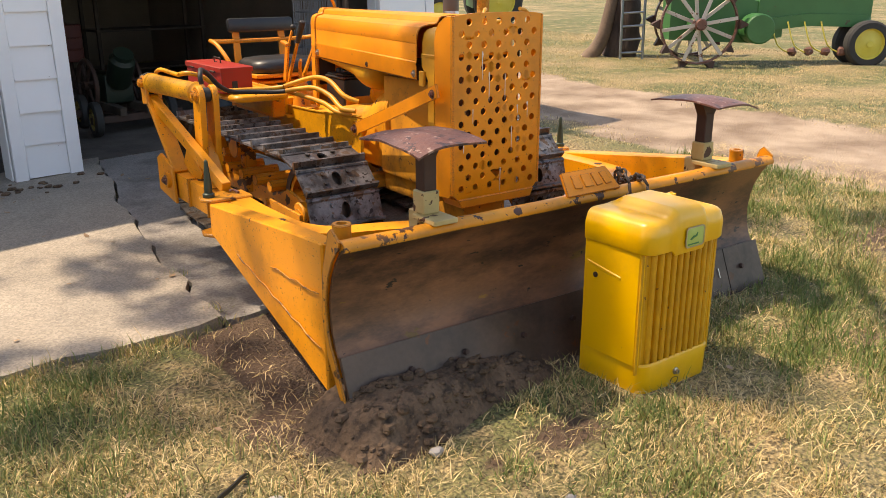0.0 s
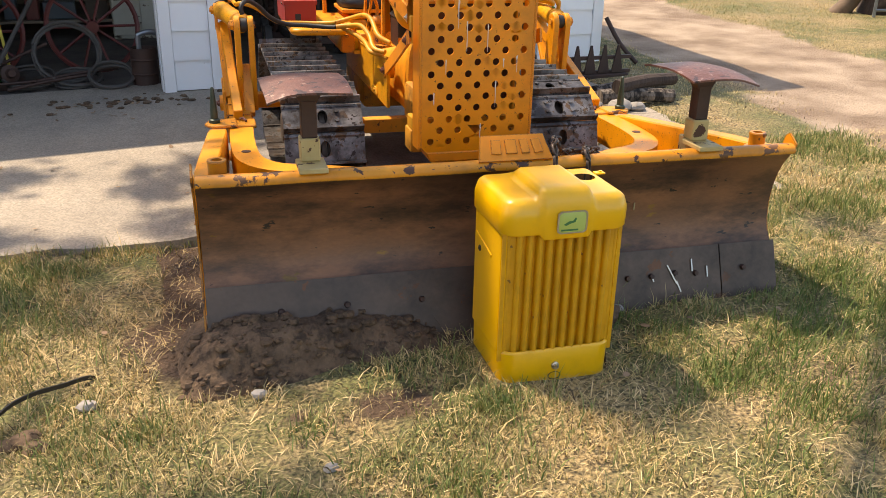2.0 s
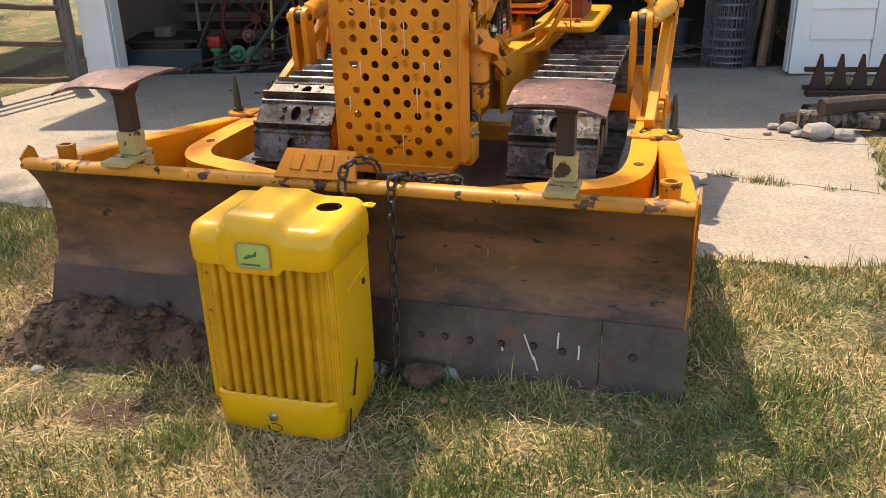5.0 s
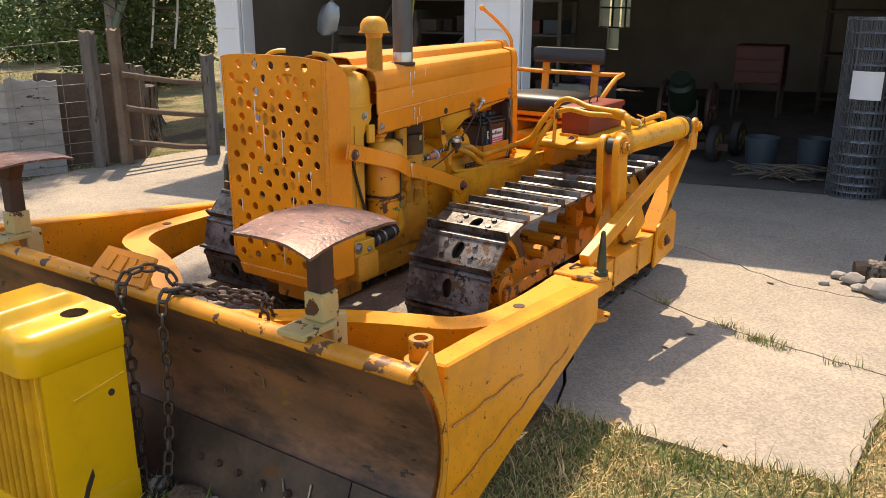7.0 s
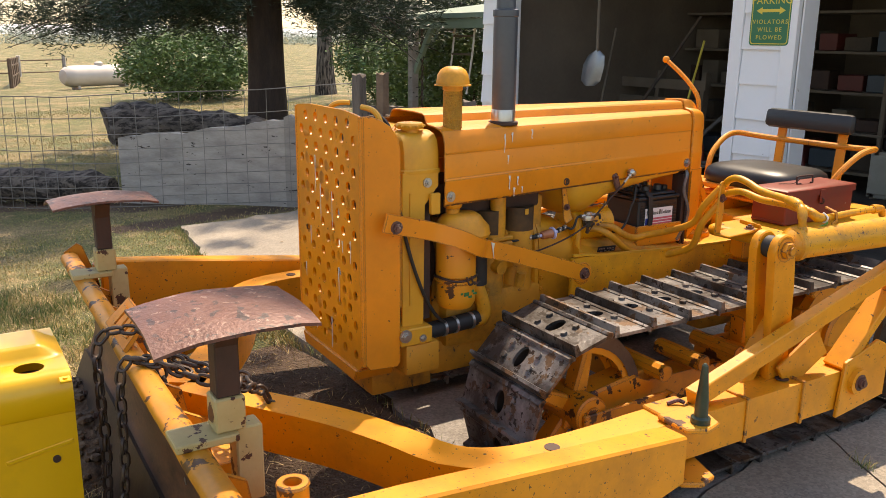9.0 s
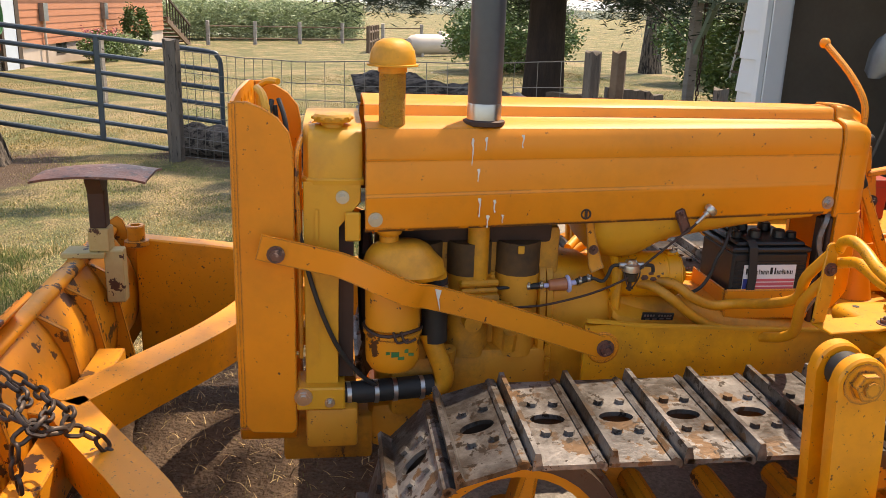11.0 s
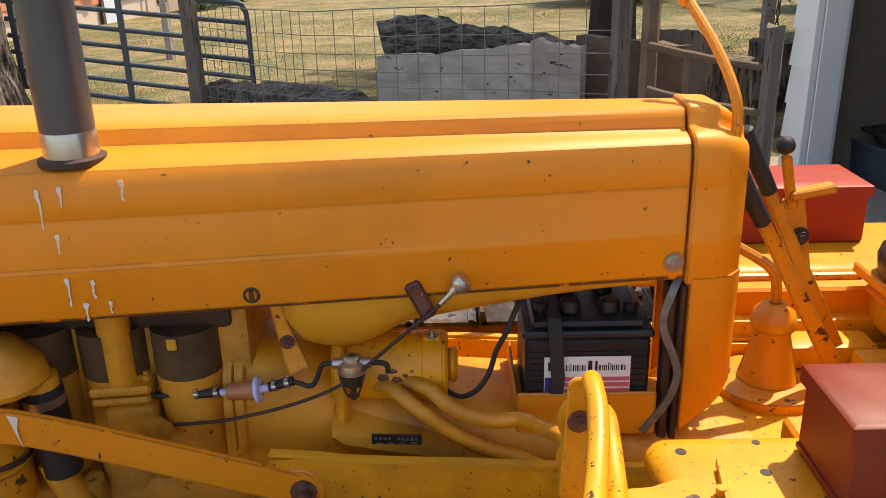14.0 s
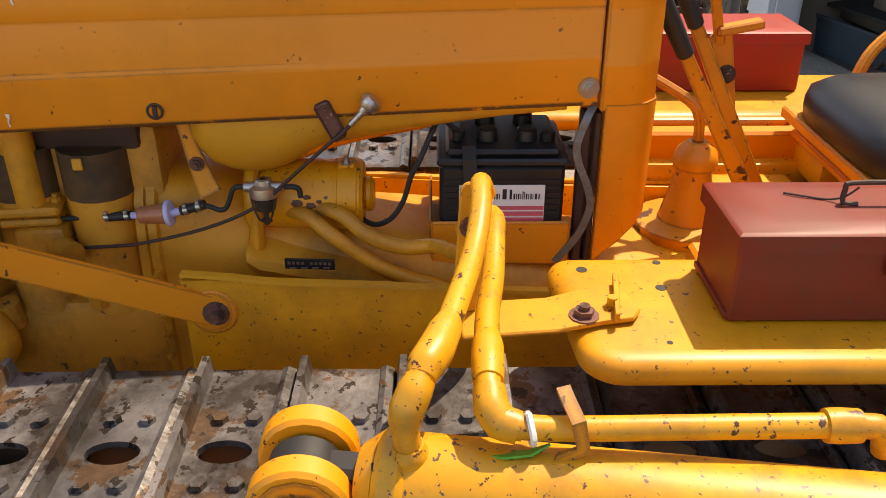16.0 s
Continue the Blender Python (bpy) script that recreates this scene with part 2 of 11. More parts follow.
WIRE = surface("weathered_galvanised_wire", (0.16, 0.15, 0.14), (0.26, 0.25, 0.24), 10.0, 0.5, 0.7, 0.0, 60)
GALV = surface("galvanised_mesh_roll", (0.20, 0.22, 0.24), (0.32, 0.34, 0.36), 10.0, 0.42, 0.8, 0.0, 60)
TANKM = surface("cream_tank_paint", (0.52, 0.45, 0.39), (0.62, 0.55, 0.48), 3.0, 0.5, 0, 0.03, 40)
SIDING = surface("terracotta_house_siding", (0.44, 0.17, 0.085), (0.52, 0.22, 0.12), 2.0, 0.75, 0, 0.05, 40, None, 0.2, vary=0.06)
FOUND = surface("beige_foundation_render", (0.50, 0.40, 0.33), (0.60, 0.50, 0.42), 2.0, 0.85, 0, 0.1, 40)
GLASSY = surface("dark_window_glass", (0.02, 0.022, 0.025), (0.03, 0.033, 0.036), 2.0, 0.12, 0, 0.0, 40)
SIGNG = surface("green_sign_enamel", (0.02, 0.16, 0.075), (0.03, 0.19, 0.09), 6.0, 0.4, 0, 0.0, 50)
DIMRIM = surface("dark_chipped_yellow_rim", (0.12, 0.085, 0.02), (0.22, 0.16, 0.035), 6.0, 0.7, 0, 0.1, 60, (RUSTY, 14, 0.56), 0.3)
SIGNY = surface("yellow_sign_enamel", (0.66, 0.52, 0.06), (0.72, 0.57, 0.08), 6.0, 0.4, 0, 0.0, 50)
LABELW = surface("white_label_paper", (0.74, 0.73, 0.72), (0.80, 0.79, 0.78), 6.0, 0.5, 0, 0.0, 50)
LABELR = surface("red_label_print", (0.55, 0.09, 0.12), (0.62, 0.13, 0.16), 6.0, 0.5, 0, 0.0, 50)
LABELB = surface("blue_label_print", (0.02, 0.04, 0.22), (0.03, 0.05, 0.26), 6.0, 0.5, 0, 0.0, 50)
LABELK = surface("black_print", (0.012, 0.012, 0.014), (0.02, 0.02, 0.02), 6.0, 0.5, 0, 0.0, 50)
BADGE = surface("green_yellow_badge_enamel", (0.36, 0.46, 0.10), (0.42, 0.52, 0.14), 8.0, 0.35, 0, 0.0, 50)
BADGEG = surface("dark_green_enamel", (0.03, 0.15, 0.05), (0.04, 0.18, 0.06), 8.0, 0.35, 0, 0.0, 50)
STREAK = surface("white_dried_streak", (0.62, 0.58, 0.52), (0.72, 0.68, 0.62), 8.0, 0.7, 0, 0.0, 50)
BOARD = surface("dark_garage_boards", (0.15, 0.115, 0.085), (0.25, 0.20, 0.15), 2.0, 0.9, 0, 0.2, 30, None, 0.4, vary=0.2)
ROOFG = surface("green_porch_roof_paint", (0.16, 0.24, 0.17), (0.24, 0.31, 0.24), 3.0, 0.6, 0, 0.1, 30)
TARP = surface("blue_grey_plastic", (0.030, 0.045, 0.060), (0.055, 0.072, 0.09), 4.0, 0.5, 0, 0.1, 30)
AMBER = surface("amber_filter_plastic", (0.40, 0.13, 0.05), (0.5, 0.2, 0.1), 10.0, 0.25, 0, 0.0, 50)
LILAC = surface("lilac_plastic", (0.50, 0.48, 0.72), (0.56, 0.54, 0.78), 10.0, 0.35, 0, 0.0, 50)




def pebbled(m, scale, amount):
    """Exposed aggregate: single grains lighter and darker than the cement."""
    n, l, b = nodes_of(m)
    geo, vor, wn_ = n.new("ShaderNodeNewGeometry"), n.new("ShaderNodeTexVoronoi"), n.new("ShaderNodeTexWhiteNoise")
    vor.inputs["Scale"].default_value = scale
    l.new(geo.outputs["Position"], vor.inputs["Vector"])
    l.new(vor.outputs["Color"], wn_.inputs["Vector"])
    mr = n.new("ShaderNodeMapRange")
    mr.inputs["To Min"].default_value, mr.inputs["To Max"].default_value = 1 - amount, 1 + amount
    l.new(wn_.outputs["Value"], mr.inputs["Value"])
    hsv = n.new("ShaderNodeHueSaturation")
    l.new(mr.outputs[0], hsv.inputs["Value"])
    l.new(b.inputs["Base Color"].links[0].from_socket, hsv.inputs["Color"])
    l.new(hsv.outputs[0], b.inputs["Base Color"])


pebbled(CONCRETE, 110, 0.2)
pebbled(CONCRETE_DARK, 110, 0.2)
worn_edges(PAINT, (0.10, 0.045, 0.018), 0.006, 34, 0.36)
worn_edges(WORN, (0.12, 0.055, 0.022), 0.008, 26, 0.32)
worn_edges(RED, (0.10, 0.05, 0.035), 0.004, 40, 0.38)


# ---- building helpers ----
def B():
    return bmesh.new()


def thing(name, label, category, group="", at=(0, 0, 0), kind=""):
    e = new(name)
    e.location = at
    return tagged(e, label, category, group, kind)


def to_mesh(name, bm, material, sharp=32):
    me = bpy.data.meshes.new(name)
    bmesh.ops.recalc_face_normals(bm, faces=bm.faces[:])
    bm.to_mesh(me)
    bm.free()
    me.materials.append(material)
    me.polygons.foreach_set("use_smooth", [True] * len(me.polygons))
    me.set_sharp_from_angle(angle=radians(sharp))
    return me


PIECES = {"engine_block": "block_cover", "case": "case_rib", "transmission_housing": "housing_bolt", "cylinder_head": "head_bolt", "intake_manifold": "manifold_flange", "radiator_frame": "frame_bar",
          "radiator_bolt": "radiator_bolt", "hood_bolt": "hood_bolt", "edge_bolt": "edge_bolt", "step_post": "post_block", "vent_cap": "vent_cap", "hose_clamp": "hose_clamp", "line_clamp": "line_clamp",
          "hydraulic_cylinder": "cylinder_lug", "rail_gusset": "rail_gusset", "idler_wheel": "idler_spoke", "drive_sprocket": "sprocket_tooth", "streak": "streak", "scratch": "scratch", "fuel_line": "fuel_line",
          "fan": "fan_blade", "starter_motor": "motor_band", "filter_cap": "filter_nipple", "stay_wire": "stay_wire", "line_wire": "line_wire", "raised_bar": "raised_bar", "frame_rail": "rail_flange", "hinge": "hinge",
          "carburettor": "carburettor_flange", "intake_pipe": "pipe_flange", "brace_bolt": "washer", "track": "track_frame_member", "idler_yoke": "yoke_member", "battery_tray": "tray_lip",
          "intake_hose": "intake_hose", "hose_bracket": "bracket_ear", "label_stripe": "label_stripe", "cowl_bracket": "cowl_bracket", "air_cleaner": "cleaner_band", "loose_cable": "loose_cable", "latch": "latch_tab", "bracket_bolt": "bracket_bolt"}


def islands(bm):
    """The separate pieces of a bmesh, largest first, as sets of vertex indices."""
    bm.verts.index_update()
    bm.verts.ensure_lookup_table()
    seen, out = set(), []
    for v in bm.verts:
        if v.index in seen:
            continue
        group, stack = {v.index}, [v]
        while stack:
            for e in stack.pop().link_edges:
                for w in e.verts:
                    if w.index not in group:
                        group.add(w.index)
                        stack.append(w)
        seen |= group
        lo = [min(bm.verts[i].co[k] for i in group) for k in range(3)]
        hi = [max(bm.verts[i].co[k] for i in group) for k in range(3)]
        out.append((sum(h - q for h, q in zip(hi, lo)), group))
    return [g for _, g in sorted(out, key=lambda p: -p[0])]


def part(name, bm, material, parent=None, label="", sharp=32):
    """Link a bmesh, in world coordinates, as one mesh object under parent; loose pieces of a listed part become parts too."""
    extra = []
    if name in PIECES:
        groups = islands(bm)
        for g in groups[1:]:
            one = bm.copy()
            one.verts.ensure_lookup_table()
            bmesh.ops.delete(one, geom=[v for v in one.verts if v.index not in g], context='VERTS')
            extra.append(one)
        if extra:
            bmesh.ops.delete(bm, geom=[v for v in bm.verts if v.index not in groups[0]], context='VERTS')
    ob = joined(name, bm, material, parent, label, sharp)
    for one in extra:
        alike = PIECES[name] == name or (parent is not None and parent.parent is not None)
        joined(PIECES[name], one, material, parent if alike else ob, "", sharp)
    return ob


def joined(name, bm, material, parent=None, label="", sharp=32):
    ob = new(name, to_mesh(name, bm, material, sharp))
    if parent:
        ob.parent = parent
        p = parent
        off = Vector((0, 0, 0))
        while p:
            off += p.location
            p = p.parent
        ob.location = -off
    if label:
        ob["label"] = label
    return ob


def share(name, me, parent, m):
    """A further object on an existing mesh, at the pose m."""
    ob = new(name, me)
    ob.parent = parent
    ob.matrix_basis = m
    return ob


def box(bm, c, s, R=None, bev=0.003):
    x, y, z = s[0] / 2, s[1] / 2, s[2] / 2
    M = Matrix.Translation(c) @ (R.to_4x4() if R else Matrix())
    v = [bm.verts.new(M @ Vector(p)) for p in ((-x, -y, -z), (x, -y, -z), (x, y, -z), (-x, y, -z), (-x, -y, z), (x, -y, z), (x, y, z), (-x, y, z))]
    f = [bm.faces.new([v[i] for i in q]) for q in ((0, 3, 2, 1), (4, 5, 6, 7), (0, 1, 5, 4), (1, 2, 6, 5), (2, 3, 7, 6), (3, 0, 4, 7))]
    if bev:
        e = {e for q in f for e in q.edges}
        bmesh.ops.bevel(bm, geom=list(e), offset=bev, segments=2 if bev > 0.008 else 1, affect='EDGES', profile=0.5)


def span(bm, p0, p1, bev=0.003):
    box(bm, [(a + b) / 2 for a, b in zip(p0, p1)], [abs(b - a) for a, b in zip(p0, p1)], None, bev)


def frame_of(d, up=(0, 0, 1)):
    d = Vector(d).normalized()
    u = Vector(up)
    if abs(d.dot(u.normalized())) > 0.98:
        u = Vector((1, 0, 0))
    r = d.cross(u).normalized()
    return r, r.cross(d).normalized(), d


def beam(bm, a, b, w, h, up=(0, 0, 1), bev=0.003, w2=None, h2=None):
    """A bar from a to b: w across, h along up."""
    r, u, d = frame_of(Vector(b) - Vector(a), up)
    v = []
    for p, ww, hh in ((Vector(a), w, h), (Vector(b), w2 or w, h2 or h)):
        v += [bm.verts.new(p + r * (sx * ww / 2) + u * (sz * hh / 2)) for sx, sz in ((-1, -1), (1, -1), (1, 1), (-1, 1))]
    f = [bm.faces.new([v[i] for i in q]) for q in ((3, 2, 1, 0), (4, 5, 6, 7), (0, 1, 5, 4), (1, 2, 6, 5), (2, 3, 7, 6), (3, 0, 4, 7))]
    if bev:
        bmesh.ops.bevel(bm, geom=list({e for q in f for e in q.edges}), offset=bev, segments=1, affect='EDGES')


def rings(bm, loops, cap=True, close=False):
    """Skin between successive closed loops of points."""
    vs = [[bm.verts.new(p) for p in lp] for lp in loops]
    n = len(vs[0])
    pairs = list(zip(vs, vs[1:])) + ([(vs[-1], vs[0])] if close else [])
    for a, b in pairs:
        for i in range(n):
            bm.faces.new((a[i], a[(i + 1) % n], b[(i + 1) % n], b[i]))
    if cap and not close:
        bm.faces.new(vs[0][::-1])
        bm.faces.new(vs[-1])
    return vs


def ring(c, r, u, v, n):
    return [Vector(c) + (u * math.cos(2 * math.pi * i / n) + v * math.sin(2 * math.pi * i / n)) * r for i in range(n)]


def cyl(bm, a, b, r, r2=None, n=16, bev=0.0):
    u, v, d = frame_of(Vector(b) - Vector(a))
    r2 = r if r2 is None else r2
    L = (Vector(b) - Vector(a)).length
    st = [(0, r), (L, r2)]
    if bev:
        st = [(0, r - bev), (bev, r), (L - bev, r2), (L, r2 - bev)]
    rings(bm, [ring(Vector(a) + d * s, q, u, v, n) for s, q in st])


def lathe(bm, prof, c, axis=(0, 0, 1), n=20, cap=True):
    """prof: (radius, distance along axis) pairs."""
    u, v, d = frame_of(axis)
    rings(bm, [ring(Vector(c) + d * h, max(r, 1e-4), u, v, n) for r, h in prof], cap)


def smoothed(pts, k=4):
    p = [Vector(q) for q in pts]
    out = []
    for i in range(len(p) - 1):
        a, b, c, d = p[max(i - 1, 0)], p[i], p[i + 1], p[min(i + 2, len(p) - 1)]
        for j in range(k):
            t = j / k
            out.append(0.5 * ((2 * b) + (c - a) * t + (2 * a - 5 * b + 4 * c - d) * t * t + (3 * b - a - 3 * c + d) * t ** 3))
    return out + [p[-1]]


def tube(bm, pts, r, n=10, k=4, taper=None, close=False):
    p = smoothed(pts, k) if k > 1 else [Vector(q) for q in pts]
    u = None
    loops = []
    for i, q in enumerate(p):
        d = (p[min(i + 1, len(p) - 1)] - p[max(i - 1, 0)]).normalized()
        if u is None:
            u = frame_of(d)[0]
        u = (u - d * u.dot(d)).normalized()
        v = d.cross(u)
        rr = r if taper is None else r + (taper - r) * i / (len(p) - 1)
        loops.append(ring(q, rr, u, v, n))
    rings(bm, loops, not close, close)


def strip(bm, pts, w, t, side, k=1, widths=None):
    """A flat bar along pts, w wide along the direction side, t thick."""
    p = smoothed(pts, k) if k > 1 else [Vector(q) for q in pts]
    loops = []
    for i, q in enumerate(p):
        d = (p[min(i + 1, len(p) - 1)] - p[max(i - 1, 0)]).normalized()
        s = Vector(side)
        s = (s - d * s.dot(d)).normalized()
        nrm = d.cross(s)
        ww = widths[i] if widths else w
        loops.append([q + s * (a * ww / 2) + nrm * (b * t / 2) for a, b in ((-1, -1), (1, -1), (1, 1), (-1, 1))])
    rings(bm, loops)


def prism(bm, pts, axis, a, b, bev=0.0):
    """Extrude a polygon along an axis; pts hold the other two coordinates in order."""
    def at(p, q):
        return {'x': (q, p[0], p[1]), 'y': (p[0], q, p[1]), 'z': (p[0], p[1], q)}[axis]
    vs = rings(bm, [[at(p, a) for p in pts], [at(p, b) for p in pts]])
    if bev:
        es = {e for lp in vs for v in lp for e in v.link_edges}
        bmesh.ops.bevel(bm, geom=list(es), offset=bev, segments=1, affect='EDGES')


def ball(bm, c, s, n=12, m=8):
    s = (s, s, s) if isinstance(s, (int, float)) else s
    loops = []
    for j in range(1, m):
        th = math.pi * j / m
        loops.append([Vector((c[0] + s[0] * math.sin(th) * math.cos(2 * math.pi * i / n), c[1] + s[1] * math.sin(th) * math.sin(2 * math.pi * i / n), c[2] - s[2] * math.cos(th))) for i in range(n)])
    rings(bm, loops)


def hexbolt(bm, c, axis, r=0.011, h=0.009, washer=True):
    d = Vector(axis).normalized()
    if washer:
        cyl(bm, Vector(c) - d * 0.002, Vector(c) + d * 0.002, r * 1.5, n=12)
    cyl(bm, c, Vector(c) + d * h, r, n=6)
    cyl(bm, Vector(c) + d * h, Vector(c) + d * (h + 0.006), r * 0.55, n=8)


def holed(bm, w, d, t, hole, n=24, c=(0, 0, 0), R=None):
    """A plate w x d x t with an oval hole (rx, ry) in the middle."""
    M = Matrix.Translation(c) @ (R.to_4x4() if R else Matrix())
    outer, inner = [], []
    for i in range(n):
        a = 2 * math.pi * (i + 0.5) / n
        cx, cy = math.cos(a), math.sin(a)
        k = min((w / 2) / max(abs(cx), 1e-6), (d / 2) / max(abs(cy), 1e-6))
        outer.append((cx * k, cy * k))
        inner.append((hole[0] * cx, hole[1] * cy))
    loops = [[M @ Vector((*p, z)) for p in q] for q, z in ((outer, t / 2), (inner, t / 2), (inner, -t / 2), (outer, -t / 2))]
    rings(bm, loops, cap=False, close=True)


def lump(bm, c, r, seed, n=9, m=7, flat=0.7):
    ball(bm, (0, 0, 0), 1, n, m)
    vs = list(bm.verts)[-n * (m - 1):]
    for v in vs:
        k = 1 + 0.34 * noise.noise(v.co * 1.4 + Vector((seed * 3.1, seed, 0))) + 0.12 * noise.noise(v.co * 4 + Vector((seed, 0, 7)))
        v.co = Vector(c) + Vector((v.co.x * r[0] * k, v.co.y * r[1] * k, v.co.z * r[2] * k))


def G0(x, y):
    """Height of the yard: a gentle fall away from the garage."""
    cx, cy = max(-40.0, min(12.0, x)), max(-9.0, min(9.0, y - 1.5))
    return 0.005 + 0.0231 * cx + 0.0185 * cy


# ---- ground, slabs ----
def inside(p, poly):
    r, n = False, len(poly)
    for i in range(n):
        (x1, y1), (x2, y2) = poly[i], poly[(i + 1) % n]
        if (y1 > p[1]) != (y2 > p[1]) and p[0] < (x2 - x1) * (p[1] - y1) / (y2 - y1) + x1:
            r = not r
    return r


def jag(pts, amp=0.02, step=0.12, seed=0):
    rnd = random.Random(seed)
    out = [pts[0]]
    for a, b in zip(pts, pts[1:]):
        L = math.hypot(b[0] - a[0], b[1] - a[1])
        k = max(1, int(L / step))
        nx, ny = -(b[1] - a[1]) / L, (b[0] - a[0]) / L
        for i in range(1, k + 1):
            o = rnd.uniform(-amp, amp) if i < k else 0
            out.append((a[0] + (b[0] - a[0]) * i / k + nx * o, a[1] + (b[1] - a[1]) * i / k + ny * o))
    return out


FRONT_L = jag([(-4.25, 1.1), (-3.0, 0.82), (-2.0, 0.67), (-1.3, 0.56), (-1.05, 0.58)], 0.02, 0.1, 1)
CRACK_A = jag([(-1.05, 0.58), (-1.02, 0.75), (-0.96, 1.29), (-0.78, 2.1), (-0.42, 3.5), (-0.3, 3.9)], 0.03, 0.1, 2)
FRONT_M = jag([(-1.05, 0.58), (-0.4, 0.52), (0.3, 0.42), (1.0, 0.28)], 0.03, 0.1, 3)
FRONT_R = jag([(1.0, 0.28), (1.35, 0.22), (1.95, 0.17)], 0.02, 0.1, 4)
SIDE_R = jag([(1.95, 0.17), (2.1, 1.0)], 0.02, 0.1, 5)
SIDE_R2 = jag([(2.1, 1.0), (2.2, 1.5), (2.24, 1.8)], 0.02, 0.1, 15)
SIDE_R3 = jag([(2.24, 1.8), (2.3, 3.0), (2.4, 3.9)], 0.02, 0.1, 16)
CRACK_B = jag([(0.80, 1.62), (1.12, 1.42), (1.45, 1.24), (2.1, 1.0)], 0.012, 0.08, 6)
CRACK_M = jag([(1.0, 0.28), (0.86, 0.9), (0.80, 1.62)], 0.015, 0.1, 7)
CRACK_C = jag([(0.72, 2.5), (1.1, 2.28), (1.6, 1.93), (2.24, 1.8)], 0.02, 0.08, 8)
CRACK_N = jag([(0.80, 1.62), (0.72, 2.5)], 0.015, 0.1, 9)
CRACK_E = jag([(0.72, 2.5), (0.6, 3.9)], 0.015, 0.1, 10)
LEFT = jag([(-3.75, 3.9), (-4.15, 2.4), (-4.25, 1.1)], 0.04, 0.12, 11)
SLABS = [
    ("sunny", FRONT_L + CRACK_A[1:] + LEFT[:-1]),
    ("lane", FRONT_M + CRACK_M[1:] + CRACK_N[1:] + CRACK_E[1:] + CRACK_A[::-1][:-1]),
    ("apron", FRONT_R + SIDE_R[1:] + CRACK_B[::-1][1:] + CRACK_M[::-1][1:-1]),
    ("apron", CRACK_B + SIDE_R2[1:] + CRACK_C[::-1][1:] + CRACK_N[::-1][1:-1]),
    ("apron", CRACK_C + SIDE_R3[1:] + CRACK_E[::-1][:-1]),
]
PAVED = FRONT_L + FRONT_M[1:] + FRONT_R[1:] + SIDE_R[1:] + SIDE_R2[1:] + SIDE_R3[1:] + [(2.4, 9.6), (-3.75, 9.6)] + LEFT[:-1]


def shrunk(poly, g):
    """Move each corner inwards by about g."""
    n, out = len(poly), []
    area = sum(poly[i][0] * poly[(i + 1) % n][1] - poly[(i + 1) % n][0] * poly[i][1] for i in range(n))
    s = 1 if area > 0 else -1
    for i in range(n):
        a, c = Vector(poly[i - 1]), Vector(poly[(i + 1) % n])
        d = (c - a).normalized()
        out.append((poly[i][0] - s * d.y * g, poly[i][1] + s * d.x * g))
    return out


def flat_sheet(bm, poly, lift, depth):
    top = [bm.verts.new((x, y, G0(x, y) + lift)) for x, y in poly]
    low = [bm.verts.new((x, y, G0(x, y) + lift - depth)) for x, y in poly]
    n = len(poly)
    for i in range(n):
        bm.faces.new((top[i], low[i], low[(i + 1) % n], top[(i + 1) % n]))
    es = [bm.edges.new((top[i], top[(i + 1) % n])) if not bm.edges.get((top[i], top[(i + 1) % n])) else bm.edges.get((top[i], top[(i + 1) % n])) for i in range(n)]
    bmesh.ops.triangle_fill(bm, edges=es, use_beauty=True)


SLAB_HEIGHT = {"sunny": 0.02, "lane": -0.005, "apron": 0.0}
paving = tagged(new("pavement"), "cracked concrete apron slabs in front of the open garage", "pavement", kind="structure")
for look_name, poly in SLABS:
    bm = B()
    flat_sheet(bm, shrunk(poly, 0.009 if look_name != "apron" else 0.004), SLAB_HEIGHT[look_name], 0.12)
    part("slab", bm, CONCRETE_DARK if look_name == "lane" else CONCRETE, paving)
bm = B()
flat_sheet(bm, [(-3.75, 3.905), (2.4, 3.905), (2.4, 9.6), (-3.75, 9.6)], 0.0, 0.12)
tagged(part("floor", bm, GARAGEF), "stained grey concrete garage floor, darkened for the shade inside", "floor", kind="structure")


def road_mask(x, y):
    """1 on the dirt drive that runs past the garage, 0 on grass."""
    if x < 2.1 or x > 8 or y < -9:
        return 0.0
    mid = 4.05 + 0.14 * (y - 1.0) if y > 1 else 4.05 + 0.05 * (y - 1.0)
    d = abs(x - mid)
    v = (1.22 + 0.16 * noise.noise((x * 1.3, y * 1.3, 4.0)) - d) / 0.4
    v -= 1.1 * max(0.0, noise.noise((x * 1.6, y * 0.8, 9.0)) - 0.05) + 0.35 * math.exp(-((x - mid - 0.3) / 0.22) ** 2)
    return max(0.0, min(1.0, v))


